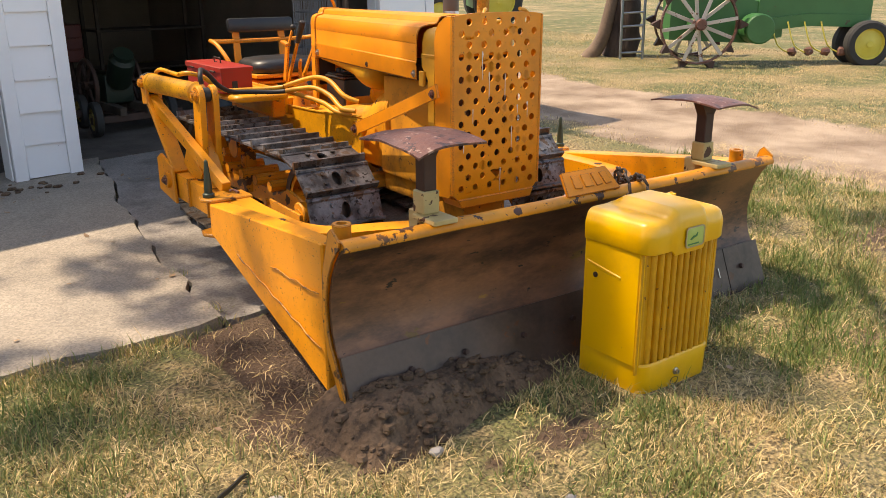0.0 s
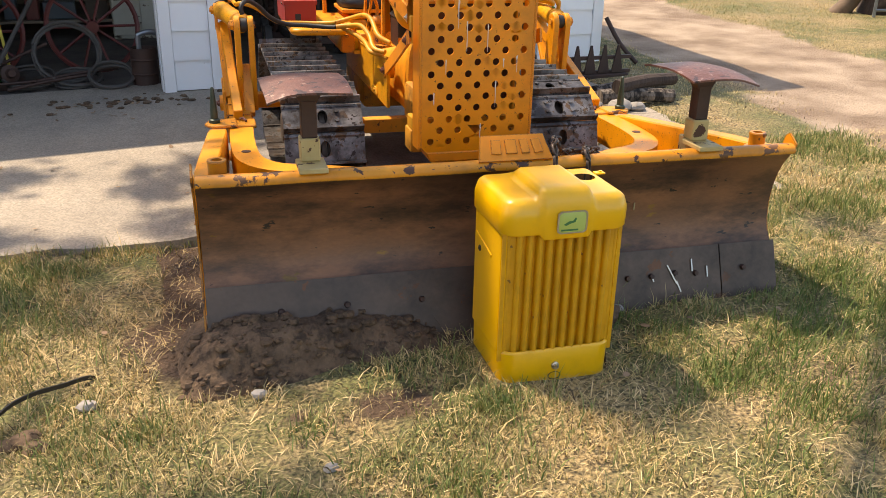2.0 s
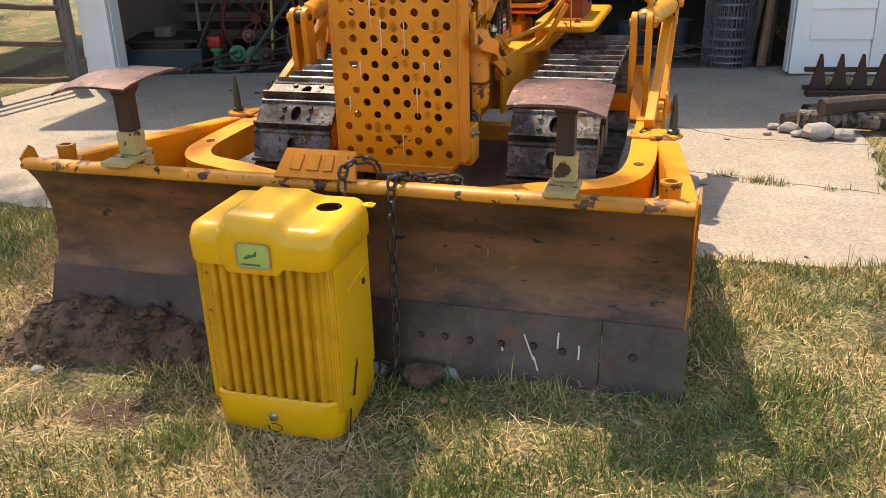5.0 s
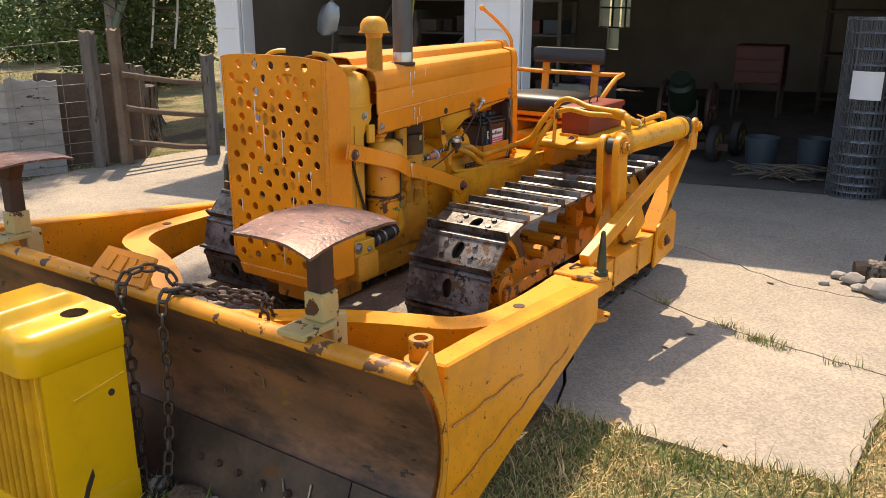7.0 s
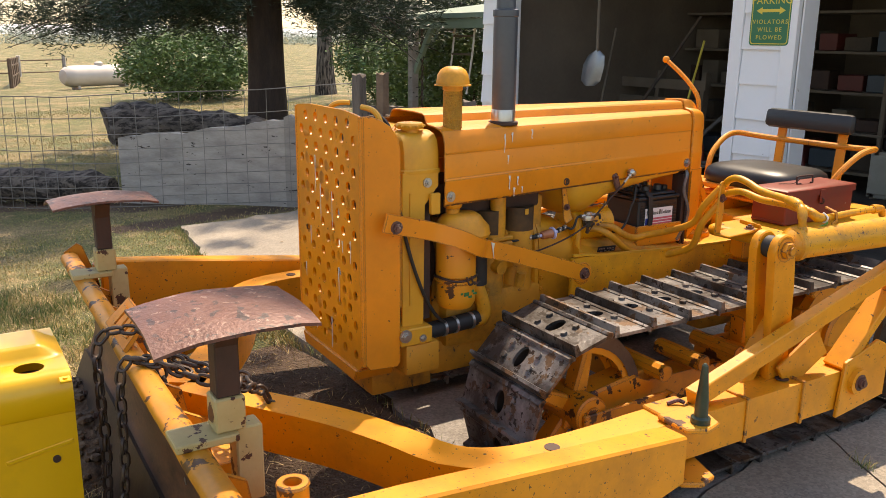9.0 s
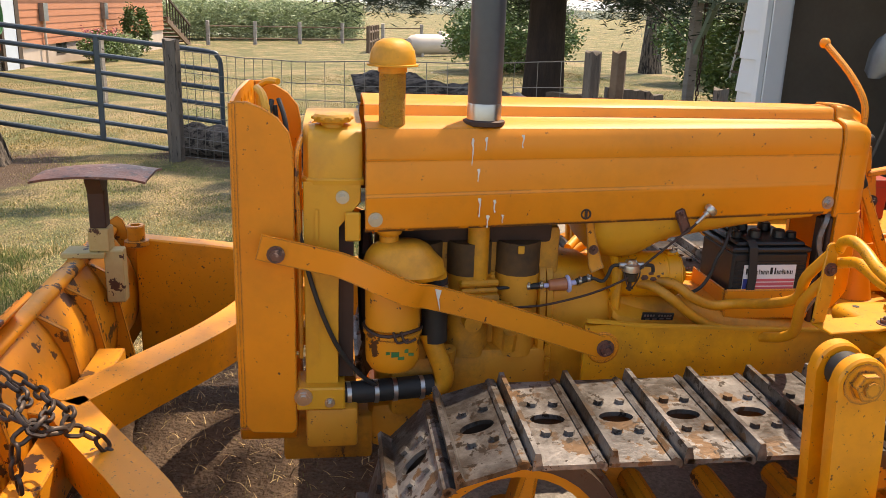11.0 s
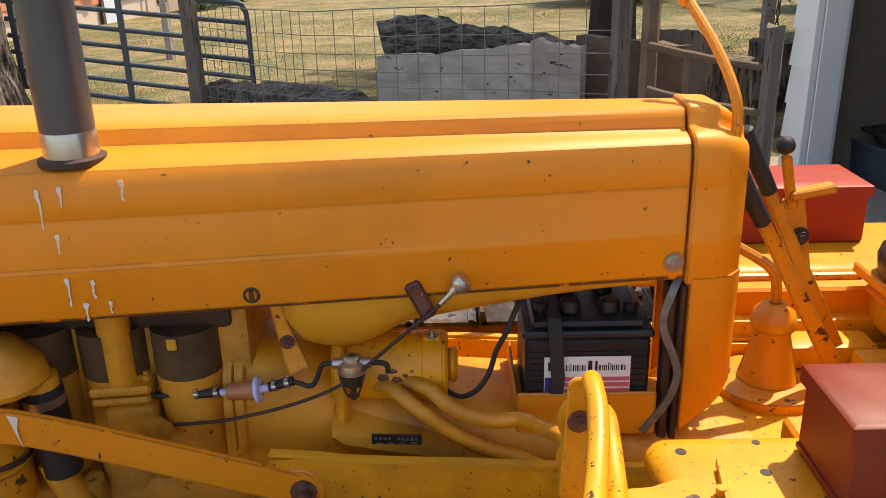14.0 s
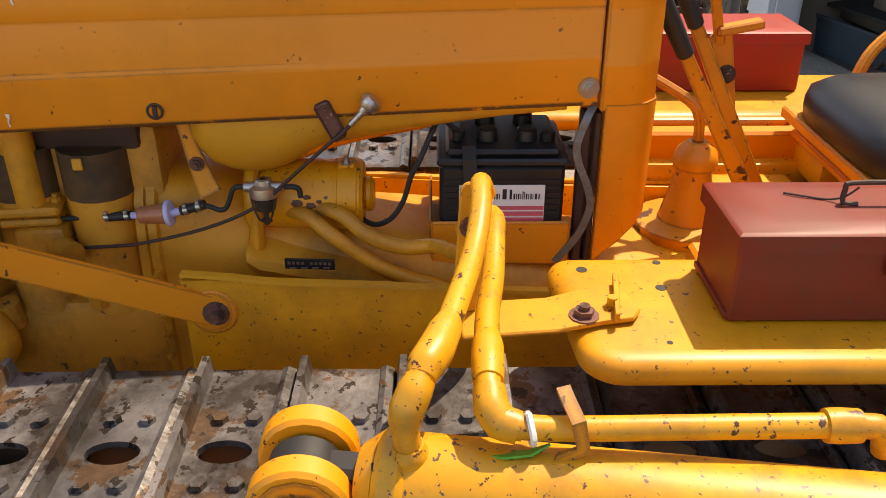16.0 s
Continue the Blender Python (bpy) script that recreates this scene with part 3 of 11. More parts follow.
def bare_mask(x, y):
    """1 where the turf is worn to soil: under the machine, by the heap, along the fence, where it also darkens for tree
    shade.
    """
    v = 0.0
    if -1.25 < x < 1.0 and -0.75 < y < 0.75:
        v = max(v, min(1, 1.4 - abs(x) * 0.35 - max(0, -y - 0.45) * 3))
    v = max(v, 1.1 - math.hypot((x + 1.15) / 0.55, (y + 0.35) / 0.5))
    v = max(v, 0.9 - math.hypot((x - 2.0) / 0.7, (y + 0.9) / 0.4))
    v = max(v, 0.8 - math.hypot((x + 0.7) / 0.5, (y + 1.0) / 0.25))
    v = max(v, 1.0 - abs(x + 4.55) / 0.4) if y > 0.6 else v
    v = max(v, 1.25 - math.hypot((x + 6.4) / 1.5, (y + 2.2) / 0.9))
    # Fence strip: dark loam stands for bare soil and tree shade alike.
    v = max(v, 1.1 - abs((x + 6.2) * 0.73 - (y - 0.4) * 0.68) / 0.5) if -7.4 < x < -5.2 else v
    v = max(v, 0.75 - math.hypot((x - 0.75) / 0.35, (y + 1.35) / 0.3))
    v = max(v, 0.7 - math.hypot((x + 0.95) / 0.3, (y + 0.95) / 0.16))
    return max(0.0, min(1.0, v))


def spacing(lo, hi, step, far):
    a = list(np.arange(lo, hi + 1e-6, step))
    s, p, q = step, lo, hi
    while q < far:
        s *= 1.22
        p, q = p - s, q + s
        a = [p] + a + [q]
    return a


gx, gy = spacing(-4.6, 4.2, 0.07, 900), spacing(-3.4, 3.0, 0.07, 900)
verts, masks, drives = [], [], []
pv = PAVED
for y in gy:
    for x in gx:
        z = G0(x, y)
        near = abs(x) < 12 and abs(y) < 12
        if near:
            z += 0.016 * noise.noise((x * 1.7, y * 1.7, 0.3)) + 0.008 * noise.noise((x * 6, y * 6, 2.3))
        rm = road_mask(x, y)
        if near and -4.5 < x < 2.6 and 0.0 < y < 9.7 and inside((x, y), pv):
            z = G0(x, y) - 0.07
        elif rm > 0:
            z -= 0.03 * rm
        verts.append((x, y, z))
        masks.append(max(rm, bare_mask(x, y)))
        drives.append(rm)
nx = len(gx)
faces = [(j * nx + i, j * nx + i + 1, (j + 1) * nx + i + 1, (j + 1) * nx + i) for j in range(len(gy) - 1) for i in range(nx - 1)]
me = bpy.data.meshes.new("ground")
me.from_pydata(verts, [], faces)
at = me.attributes.new("bare", 'FLOAT', 'POINT')
at.data.foreach_set("value", masks)
at = me.attributes.new("drive", 'FLOAT', 'POINT')
at.data.foreach_set("value", drives)
me.polygons.foreach_set("use_smooth", [True] * len(me.polygons))

TURF = bpy.data.materials.new("dry_lawn_and_soil")
n, l, b = nodes_of(TURF)
geo = n.new("ShaderNodeNewGeometry")


def noise_node(scale, detail=5):
    t = n.new("ShaderNodeTexNoise")
    t.inputs["Scale"].default_value, t.inputs["Detail"].default_value = scale, detail
    l.new(geo.outputs["Position"], t.inputs["Vector"])
    return t.outputs["Fac"]


def mixed(f, a, c):
    m = n.new("ShaderNodeMix")
    m.data_type = 'RGBA'
    l.new(f, m.inputs[0])
    for s, v in ((6, a), (7, c)):
        if isinstance(v, tuple):
            m.inputs[s].default_value = (*v, 1)
        else:
            l.new(v, m.inputs[s])
    return m.outputs[2]


def ramped(f, lo, hi):
    r = n.new("ShaderNodeMapRange")
    r.inputs["From Min"].default_value, r.inputs["From Max"].default_value = lo, hi
    l.new(f, r.inputs["Value"])
    return r.outputs[0]


dry = mixed(ramped(noise_node(70, 6), 0.36, 0.62), (0.085, 0.060, 0.034), (0.56, 0.405, 0.20))
green = mixed(ramped(noise_node(80, 6), 0.36, 0.62), (0.045, 0.050, 0.020), (0.21, 0.215, 0.075))
turf = mixed(ramped(noise_node(1.1, 3), 0.30, 0.56), dry, green)
turf = mixed(ramped(noise_node(6.0), 0.52, 0.72), turf, dry)
loam = mixed(noise_node(25), (0.060, 0.036, 0.022), (0.15, 0.095, 0.060))
track = mixed(ramped(noise_node(2.2, 9), 0.35, 0.65), (0.24, 0.165, 0.11), (0.47, 0.355, 0.255))
drv = n.new("ShaderNodeAttribute")
drv.attribute_name = "drive"
soil = mixed(ramped(drv.outputs["Fac"], 0.1, 0.5), loam, track)
attr = n.new("ShaderNodeAttribute")
attr.attribute_name = "bare"
edge = n.new("ShaderNodeMath")
edge.operation = 'MULTIPLY_ADD'
edge.inputs[1].default_value, edge.inputs[2].default_value = 0.9, -0.45
l.new(noise_node(4.0, 6), edge.inputs[0])
tot = n.new("ShaderNodeMath")
tot.operation = 'ADD'
l.new(edge.outputs[0], tot.inputs[0])
l.new(attr.outputs["Fac"], tot.inputs[1])
l.new(mixed(ramped(tot.outputs[0], 0.35, 0.6), turf, soil), b.inputs["Base Color"])
b.inputs["Roughness"].default_value = 0.95
bp = n.new("ShaderNodeBump")
bp.inputs["Strength"].default_value, bp.inputs["Distance"].default_value = 1.0, 0.04
l.new(noise_node(60, 8), bp.inputs["Height"])
l.new(bp.outputs[0], b.inputs["Normal"])
me.materials.append(TURF)
tagged(new("ground", me), "patchy dry lawn with bare soil and a dirt drive", "ground", kind="structure")


# ---- the crawler bulldozer ----
dozer = thing("bulldozer", "yellow vintage crawler bulldozer with a wide rusty angled blade on concrete", "bulldozer")


AXIS = radians(-6.6)  # the machine stands a little askew to the garage
TO_YARD = Matrix.Translation((0.024, 0.0, 0.0)) @ Matrix.Rotation(AXIS, 4, 'Z')
TO_MACHINE = TO_YARD.inverted()


def machine(bm):
    """From yard coordinates to the machine's own."""
    bmesh.ops.transform(bm, matrix=TO_MACHINE, verts=bm.verts[:])
    return bm


def own(p):
    return TO_MACHINE @ Vector(p)


def hood_x(y):
    return 0.236 - 0.1109 * (y - 0.294)


# radiator guard: perforated front plate with folded sides
def cell(bm, x0, x1, z0, z1, y, t, hole):
    cx, cz = (x0 + x1) / 2, (z0 + z1) / 2
    if hole is None:
        span(bm, (x0, y - t / 2, z0), (x1, y + t / 2, z1), 0)
        return
    ang = sorted([math.atan2(h[1], h[0]) % (2 * math.pi) for h in hole])
    w, h = (x1 - x0) / 2, (z1 - z0) / 2
    corner = math.atan2(h, w)
    ang = sorted(ang + [corner, math.pi - corner, math.pi + corner, 2 * math.pi - corner])
    outer, inner = [], []
    n = len(hole)
    for a in ang:
        c, s = math.cos(a), math.sin(a)
        k = min(w / max(abs(c), 1e-6), h / max(abs(s), 1e-6))
        outer.append((cx + c * k, cz + s * k))
        best = None
        for i in range(n):
            (ax, az), (bx, bz) = hole[i], hole[(i + 1) % n]
            den = c * (bz - az) - s * (bx - ax)
            if abs(den) < 1e-9:
                continue
            tt = (ax * (bz - az) - az * (bx - ax)) / den
            uu = (ax * s - az * c) / den
            if tt > 0 and -1e-6 <= uu <= 1 + 1e-6:
                best = tt if best is None else max(best, tt)
        inner.append((cx + c * best, cz + s * best))
    rings(bm, [[(p[0], yy, p[1]) for p in q] for q, yy in ((outer, y - t / 2), (inner, y - t / 2), (inner, y + t / 2), (outer, y + t / 2))], False, True)


bm = B()
gx0, gz0, cw, ch = -0.238, 0.462, 0.078, 0.0462
round_hole = [(0.0150 * math.cos(2 * math.pi * i / 12), 0.0150 * math.sin(2 * math.pi * i / 12)) for i in range(12)]
for r in range(16):
    z0 = gz0 + r * ch
    if r % 2 == 0:
        for i in range(6):
            cell(bm, gx0 + i * cw, gx0 + (i + 1) * cw, z0, z0 + ch, 0, 0.008, round_hole)
    else:
        span(bm, (gx0, -0.004, z0), (gx0 + cw / 2, 0.004, z0 + ch), 0)
        for i in range(5):
            tri = [(-0.038, 0.019), (0.0, -0.021), (0.038, 0.019)] if (r == 1 and i == 2) else round_hole
            cell(bm, gx0 + (i + 0.5) * cw, gx0 + (i + 1.5) * cw, z0, z0 + ch, 0, 0.008, tri)
        span(bm, (gx0 + 5.5 * cw, -0.004, z0), (gx0 + 6 * cw, 0.004, z0 + ch), 0)
top_z = gz0 + 16 * ch
prism(bm, [(gx0, top_z), (gx0 + 6 * cw, top_z), (gx0 + 6 * cw, top_z + 0.001), (gx0 + 5.6 * cw, top_z + 0.006), (gx0 + 4.6 * cw, top_z + 0.012), (gx0 + 1.4 * cw, top_z + 0.012), (gx0 + 0.4 * cw, top_z + 0.006), (gx0, top_z + 0.001)], 'y', -0.004, 0.004)
prism(bm, [(gx0 + 0.02, gz0 - 0.022), (gx0 + 6 * cw - 0.02, gz0 - 0.022), (gx0 + 6 * cw, gz0), (gx0, gz0)], 'y', -0.004, 0.004)
bmesh.ops.remove_doubles(bm, verts=bm.verts[:], dist=0.0004)
guard = part("radiator_guard", bm, GUARDP, dozer, "perforated yellow radiator guard plate", 60)
for sx, x in ((-1, gx0), (1, gx0 + 6 * cw)):
    bm = B()
    prism(bm, [(0.0, 1.203), (0.0, 0.47), (0.02, 0.445), (0.112, 0.44), (0.122, 0.452), (0.124, 1.10), (0.116, 1.140), (0.092, 1.172), (0.060, 1.192), (0.03, 1.203)], 'x', x, x + sx * 0.009, 0.002)
    tube(bm, [(x + sx * 0.004, 0.0, 0.46), (x + sx * 0.004, 0.0, 1.2)], 0.008, 8, 1)
    part("guard_side", bm, PAINT, guard)
bm = B()
prism(bm, [(-0.20, 0.40), (0.19, 0.40), (0.21, 0.44), (-0.22, 0.44)], 'y', -0.012, 0.12, 0.004)
part("guard_lip", bm, PAINT, guard)
# bent lifting rod at the near corner
bm = B()
tube(bm, [(0.222, 0.070, 1.06), (0.222, 0.070, 1.165), (0.214, 0.066, 1.198), (0.19, 0.058, 1.216), (0.15, 0.045, 1.222)], 0.0085, 8)
part("hook", bm, PALE, guard)
for x, y in ((-0.06, 0.03),):
    bm = B()
    tube(bm, [(x, y, 1.14), (x, y, 1.19), (x + 0.01, y + 0.01, 1.212), (x + 0.03, y + 0.03, 1.222), (x + 0.05, y + 0.05, 1.222)], 0.008, 8)
    part("hook", bm, PALE, guard)

# hood with stepped ridge and pressed lines
half = [(0.286, 0.925), (0.290, 0.93), (0.290, 0.985), (0.2935, 0.993), (0.2935, 1.0), (0.287, 1.006), (0.286, 1.075), (0.2835, 1.079), (0.2835, 1.083), (0.286, 1.087), (0.284, 1.118), (0.275, 1.140), (0.262, 1.154), (0.245, 1.160),
        (0.205, 1.166), (0.165, 1.168), (0.150, 1.172), (0.141, 1.184), (0.132, 1.194), (0.118, 1.199), (0.06, 1.201)]
hood_ring = [(x, z) for x, z in half] + [(-x, z) for x, z in half[::-1]]
inner_ring = [(x * 0.985, z - 0.004) for x, z in hood_ring]
bm = B()
stations = [0.294, 0.298, 0.55, 0.85, 1.15, 1.462, 1.466]


def hood_z(y, z):
    return z + 0.010 * (y - 0.294) - (0.008 + 0.012 * (y - 0.294)) * max(0.0, min(1.0, (z - 1.0) / 0.17))


rings(bm, [[(x * hood_x(y) / 0.29, y, hood_z(y, z)) for x, z in hood_ring] + [(x * hood_x(y) / 0.29, y, hood_z(y, z)) for x, z in inner_ring[::-1]] for y in stations])
hood = part("hood", bm, PAINT, dozer, "long yellow engine hood with chips and dried streaks", 28)
bm = B()
for y, z in ((0.316, 0.951), (1.450, 0.962)):
    hexbolt(bm, (hood_x(y) + 0.001, y, z), (1, 0.11, 0), 0.011, 0.006)
    hexbolt(bm, (-hood_x(y) - 0.001, y, z), (-1, 0.11, 0), 0.011, 0.006)
part("hood_bolt", bm, CHROME, hood)
bm = B()
for sx in (1, -1):
    lx = hood_x(0.807) + 0.001
    tube(bm, [(sx * lx, 0.807 + 0.011 * math.cos(a), 0.95 + 0.011 * math.sin(a)) for a in [2 * math.pi * i / 12 for i in range(13)]], 0.0022, 6, 1)
    span(bm, (sx * (lx - 0.004), 0.804, 0.942), (sx * (lx + 0.003), 0.810, 0.958), 0)
part("latch", bm, RUSTDARK, hood)
bm = B()
rs = random.Random(4)
for y0, z0, L in ((0.505, 1.128, 0.06), (0.535, 1.13, 0.03), (0.52, 1.06, 0.03), (0.525, 0.995, 0.045), (0.56, 0.99, 0.03), (0.545, 0.955, 0.03), (0.58, 0.955, 0.02), (0.62, 1.135, 0.03)):
    y0 += 0.025
    x = hood_x(y0) * (0.984 if z0 > 1.0 else 1.012)
    run = [(y0 + rs.uniform(-0.0012, 0.0012), z0 - L * q, w * rs.uniform(0.6, 1.3)) for q, w in ((0.0, 0.0022), (0.08, 0.0040), (0.2, 0.0030), (0.35, 0.0014), (0.55, 0.0018), (0.75, 0.0009), (0.92, 0.0016), (1.0, 0.0004))]
    prism(bm, [(y - w, z) for y, z, w in run] + [(y + w, z) for y, z, w in run[::-1]], 'x', x, x + 0.0012)
part("streak", bm, STREAK, hood, "white dried streaks")
bm = B()
for i in range(9):
    x, z, L = rs.uniform(-0.2, 0.21), rs.uniform(0.55, 1.1), rs.uniform(0.03, 0.12)
    run = [(x + rs.uniform(-0.001, 0.001), z - L * q, w * rs.uniform(0.6, 1.3)) for q, w in ((0.0, 0.002), (0.1, 0.0035), (0.25, 0.002), (0.5, 0.0012), (0.75, 0.0016), (1.0, 0.0004))]
    prism(bm, [(a - w, c) for a, c, w in run] + [(a + w, c) for a, c, w in run[::-1]], 'y', -0.0052, -0.0042)
part("streak", bm, STREAK, guard, "white dried streaks")

# cowl behind the hood, with the instrument panel side
bm = B()
def scaled(k, dz):
    return [(x * k, z if z < 1.1 else 1.1 + (z - 1.1) * dz) for x, z in hood_ring]
rings(bm, [[(x, y, z + 0.0) for x, z in scaled(k, dz)] for y, k, dz in ((1.470, 0.376, 0.93), (1.473, 0.385, 0.96), (1.515, 0.378, 0.94), (1.54, 0.34, 0.80), (1.562, 0.26, 0.6))])
cowl = part("dash_cowl", bm, PAINT, dozer, "rounded yellow cowl behind the hood", 40)
for sx in (1, -1):
    bm = B()
    outer = [(0.112, 1.478), (0.111, 1.515), (0.100, 1.545), (0.075, 1.565), (0.03, 1.572), (0.03, 1.556), (0.07, 1.545), (0.092, 1.515), (0.096, 1.478)]
    lo = [(sx * x, y, 0.66 + (y - 1.478) * 0.9) for x, y in outer]
    mid = [(sx * x, y, 0.80) for x, y in outer]
    hi = [(sx * x, y, 0.935) for x, y in outer]
    rings(bm, [lo, mid, [(p[0], p[1], 0.845) for p in lo], hi])
    part("cowl_leg", bm, PAINT, cowl, sharp=50)
bm = B()
box(bm, (0.0, 1.556, 0.95), (0.15, 0.012, 0.36), None, 0.004)
part("instrument_panel", bm, RUSTDARK, cowl)
bm = B()
tube(bm, [(0.255, 1.508, 1.07), (0.262, 1.520, 1.12), (0.262, 1.525, 1.17), (0.25, 1.521, 1.215), (0.20, 1.508, 1.275), (0.125, 1.487, 1.340)], 0.0085, 10, 4, 0.0085)
ball(bm, (0.122, 1.486, 1.342), 0.014)
part("throttle_lever", machine(bm), PAINT, dozer, "bent yellow control rod")

# exhaust stack and air pre-cleaner
SXC, SYC = 0.148, 0.562
bm = B()
lathe(bm, [(0.046, 1.150), (0.0475, 1.152), (0.0475, 1.160), (0.040, 1.163)], (SXC, SYC, 0), n=28)
part("stack_flange", bm, RUSTDARK, dozer, "dark rusty ring at the foot of the exhaust")
bm = B()
lathe(bm, [(0.0385, 1.158), (0.0385, 1.196), (0.0375, 1.199)], (SXC, SYC, 0), n=28)
part("stack_base", bm, CHROME, dozer, "bare metal exhaust collar")
bm = B()
lathe(bm, [(0.0372, 1.198), (0.0380, 1.203), (0.0380, 1.482), (0.0405, 1.484), (0.0405, 1.502), (0.030, 1.506), (0.030, 1.85), (0.027, 1.85), (0.027, 1.49)], (SXC, SYC, 0), n=28)
part("exhaust_pipe", bm, STACKM, dozer, "dark weathered exhaust pipe")
PX, PY = 0.178, 0.353
bm = B()
lathe(bm, [(0.0275, 1.11), (0.0275, 1.264), (0.031, 1.265), (0.031, 1.277), (0.0275, 1.278), (0.045, 1.281), (0.050, 1.279), (0.0505, 1.287), (0.047, 1.310), (0.037, 1.326), (0.022, 1.334), (0.0, 1.336)], (PX, PY, 0), n=28)
cleaner = part("air_precleaner", bm, CAST, dozer, "mushroom-capped yellow air intake")
bm = B()
lathe(bm, [(0.0285, 1.150), (0.0290, 1.154), (0.0290, 1.258), (0.0285, 1.262)], (PX, PY, 0), n=32, cap=False)
part("screen", bm, surface("clogged_yellow_screen", (0.40, 0.19, 0.018), (0.56, 0.28, 0.026), 40, 0.75, 0, 1.0, 240, ((0.20, 0.09, 0.015), 300, 0.60), 0.8), cleaner)
bm = B()
lathe(bm, [(0.049, 1.2785), (0.0555, 1.278), (0.0555, 1.2815), (0.049, 1.283)], (PX, PY, 0), n=32)
part("cap_rim", bm, CAST, cleaner)

# radiator
bm = B()
def rad_loop(z, k, y0=0.160, y1=0.288):
    return [(x * k, y, z) for x, y in ((0.207, y0 + 0.012), (0.212, y0 + 0.03), (0.212, y1 - 0.01), (0.207, y1), (-0.207, y1), (-0.212, y1 - 0.01), (-0.212, y0 + 0.03), (-0.207, y0 + 0.012), (-0.18, y0), (0.18, y0))]
rings(bm, [rad_loop(1.03, 1.0), rad_loop(1.09, 0.99), rad_loop(1.12, 0.95), rad_loop(1.138, 0.86), rad_loop(1.146, 0.7)])
part("radiator_top_tank", bm, PALE, dozer, "", 40)
bm = B()
span(bm, (-0.19, 0.17, 0.56), (0.19, 0.27, 1.03), 0)
part("radiator_core", bm, RUSTDARK, dozer)
bm = B()
for sx in (1, -1):
    prism(bm, [(0.160, 1.03), (0.285, 1.03), (0.285, 0.985), (0.235, 0.93), (0.235, 0.53), (0.160, 0.53)], 'x', sx * 0.204, sx * 0.214, 0.002)
    span(bm, (sx * 0.214, 0.185, 0.62), (sx * 0.218, 0.192, 0.97), 0)
    span(bm, (sx * 0.14, 0.14, 0.50), (sx * 0.245, 0.25, 0.555), 0.004)
    span(bm, (sx * 0.214, 0.25, 0.90), (sx * 0.230, 0.284, 0.965), 0.003)
part("radiator_frame", bm, PALE, dozer)
bm = B()
hexbolt(bm, (0.216, 0.245, 0.997), (1, 0, 0), 0.010, 0.006)
hexbolt(bm, (0.246, 0.155, 0.535), (1, 0, 0), 0.014, 0.006)
hexbolt(bm, (0.246, 0.215, 0.52), (1, 0, 0), 0.008, 0.006)
part("radiator_bolt", bm, CHROME, dozer)
bm = B()
lathe(bm, [(0.026, 1.125), (0.026, 1.150), (0.040, 1.153), (0.042, 1.158), (0.042, 1.165), (0.038, 1.170), (0.0, 1.174)], (0.145, 0.224, 0), n=20)
part("radiator_cap", bm, PALE, dozer, "domed yellow radiator cap")
bm = B()
rings(bm, [rad_loop(1.024, 1.016, 0.157, 0.291), rad_loop(1.034, 1.020, 0.156, 0.292), rad_loop(1.038, 1.006, 0.158, 0.289)])
part("tank_seam", bm, PALE, dozer)
bm = B()
tube(bm, [(0.085, 0.205, 1.152), (0.13, 0.172, 1.140), (0.19, 0.150, 1.10), (0.214, 0.146, 1.05), (0.218, 0.150, 0.90), (0.216, 0.150, 0.62)], 0.006, 8)
part("overflow_pipe", bm, WORN, dozer)
for i in range(12):
    a = 2 * math.pi * i / 12
    bm = B()
    ball(bm, (0.145 + 0.0415 * math.cos(a), 0.224 + 0.0415 * math.sin(a), 1.161), (0.006, 0.006, 0.005), 6, 4)
    part("cap_lobe", bm, PALE, dozer)
bm = B()
tube(bm, [(0.2, 0.09, 1.2), (0.245, 0.10, 1.16), (0.25, 0.11, 1.06), (0.255, 0.12, 0.95), (0.265, 0.15, 0.80), (0.27, 0.20, 0.66), (0.26, 0.26, 0.57), (0.25, 0.32, 0.52)], 0.0055, 8)
tube(bm, [(0.21, 0.075, 1.20), (0.235, 0.065, 1.15), (0.235, 0.075, 1.08), (0.22, 0.085, 1.12), (0.215, 0.08, 1.19)], 0.006, 8, 4)
part("loose_cable", machine(bm), RUBBER, dozer, "loose black cable")

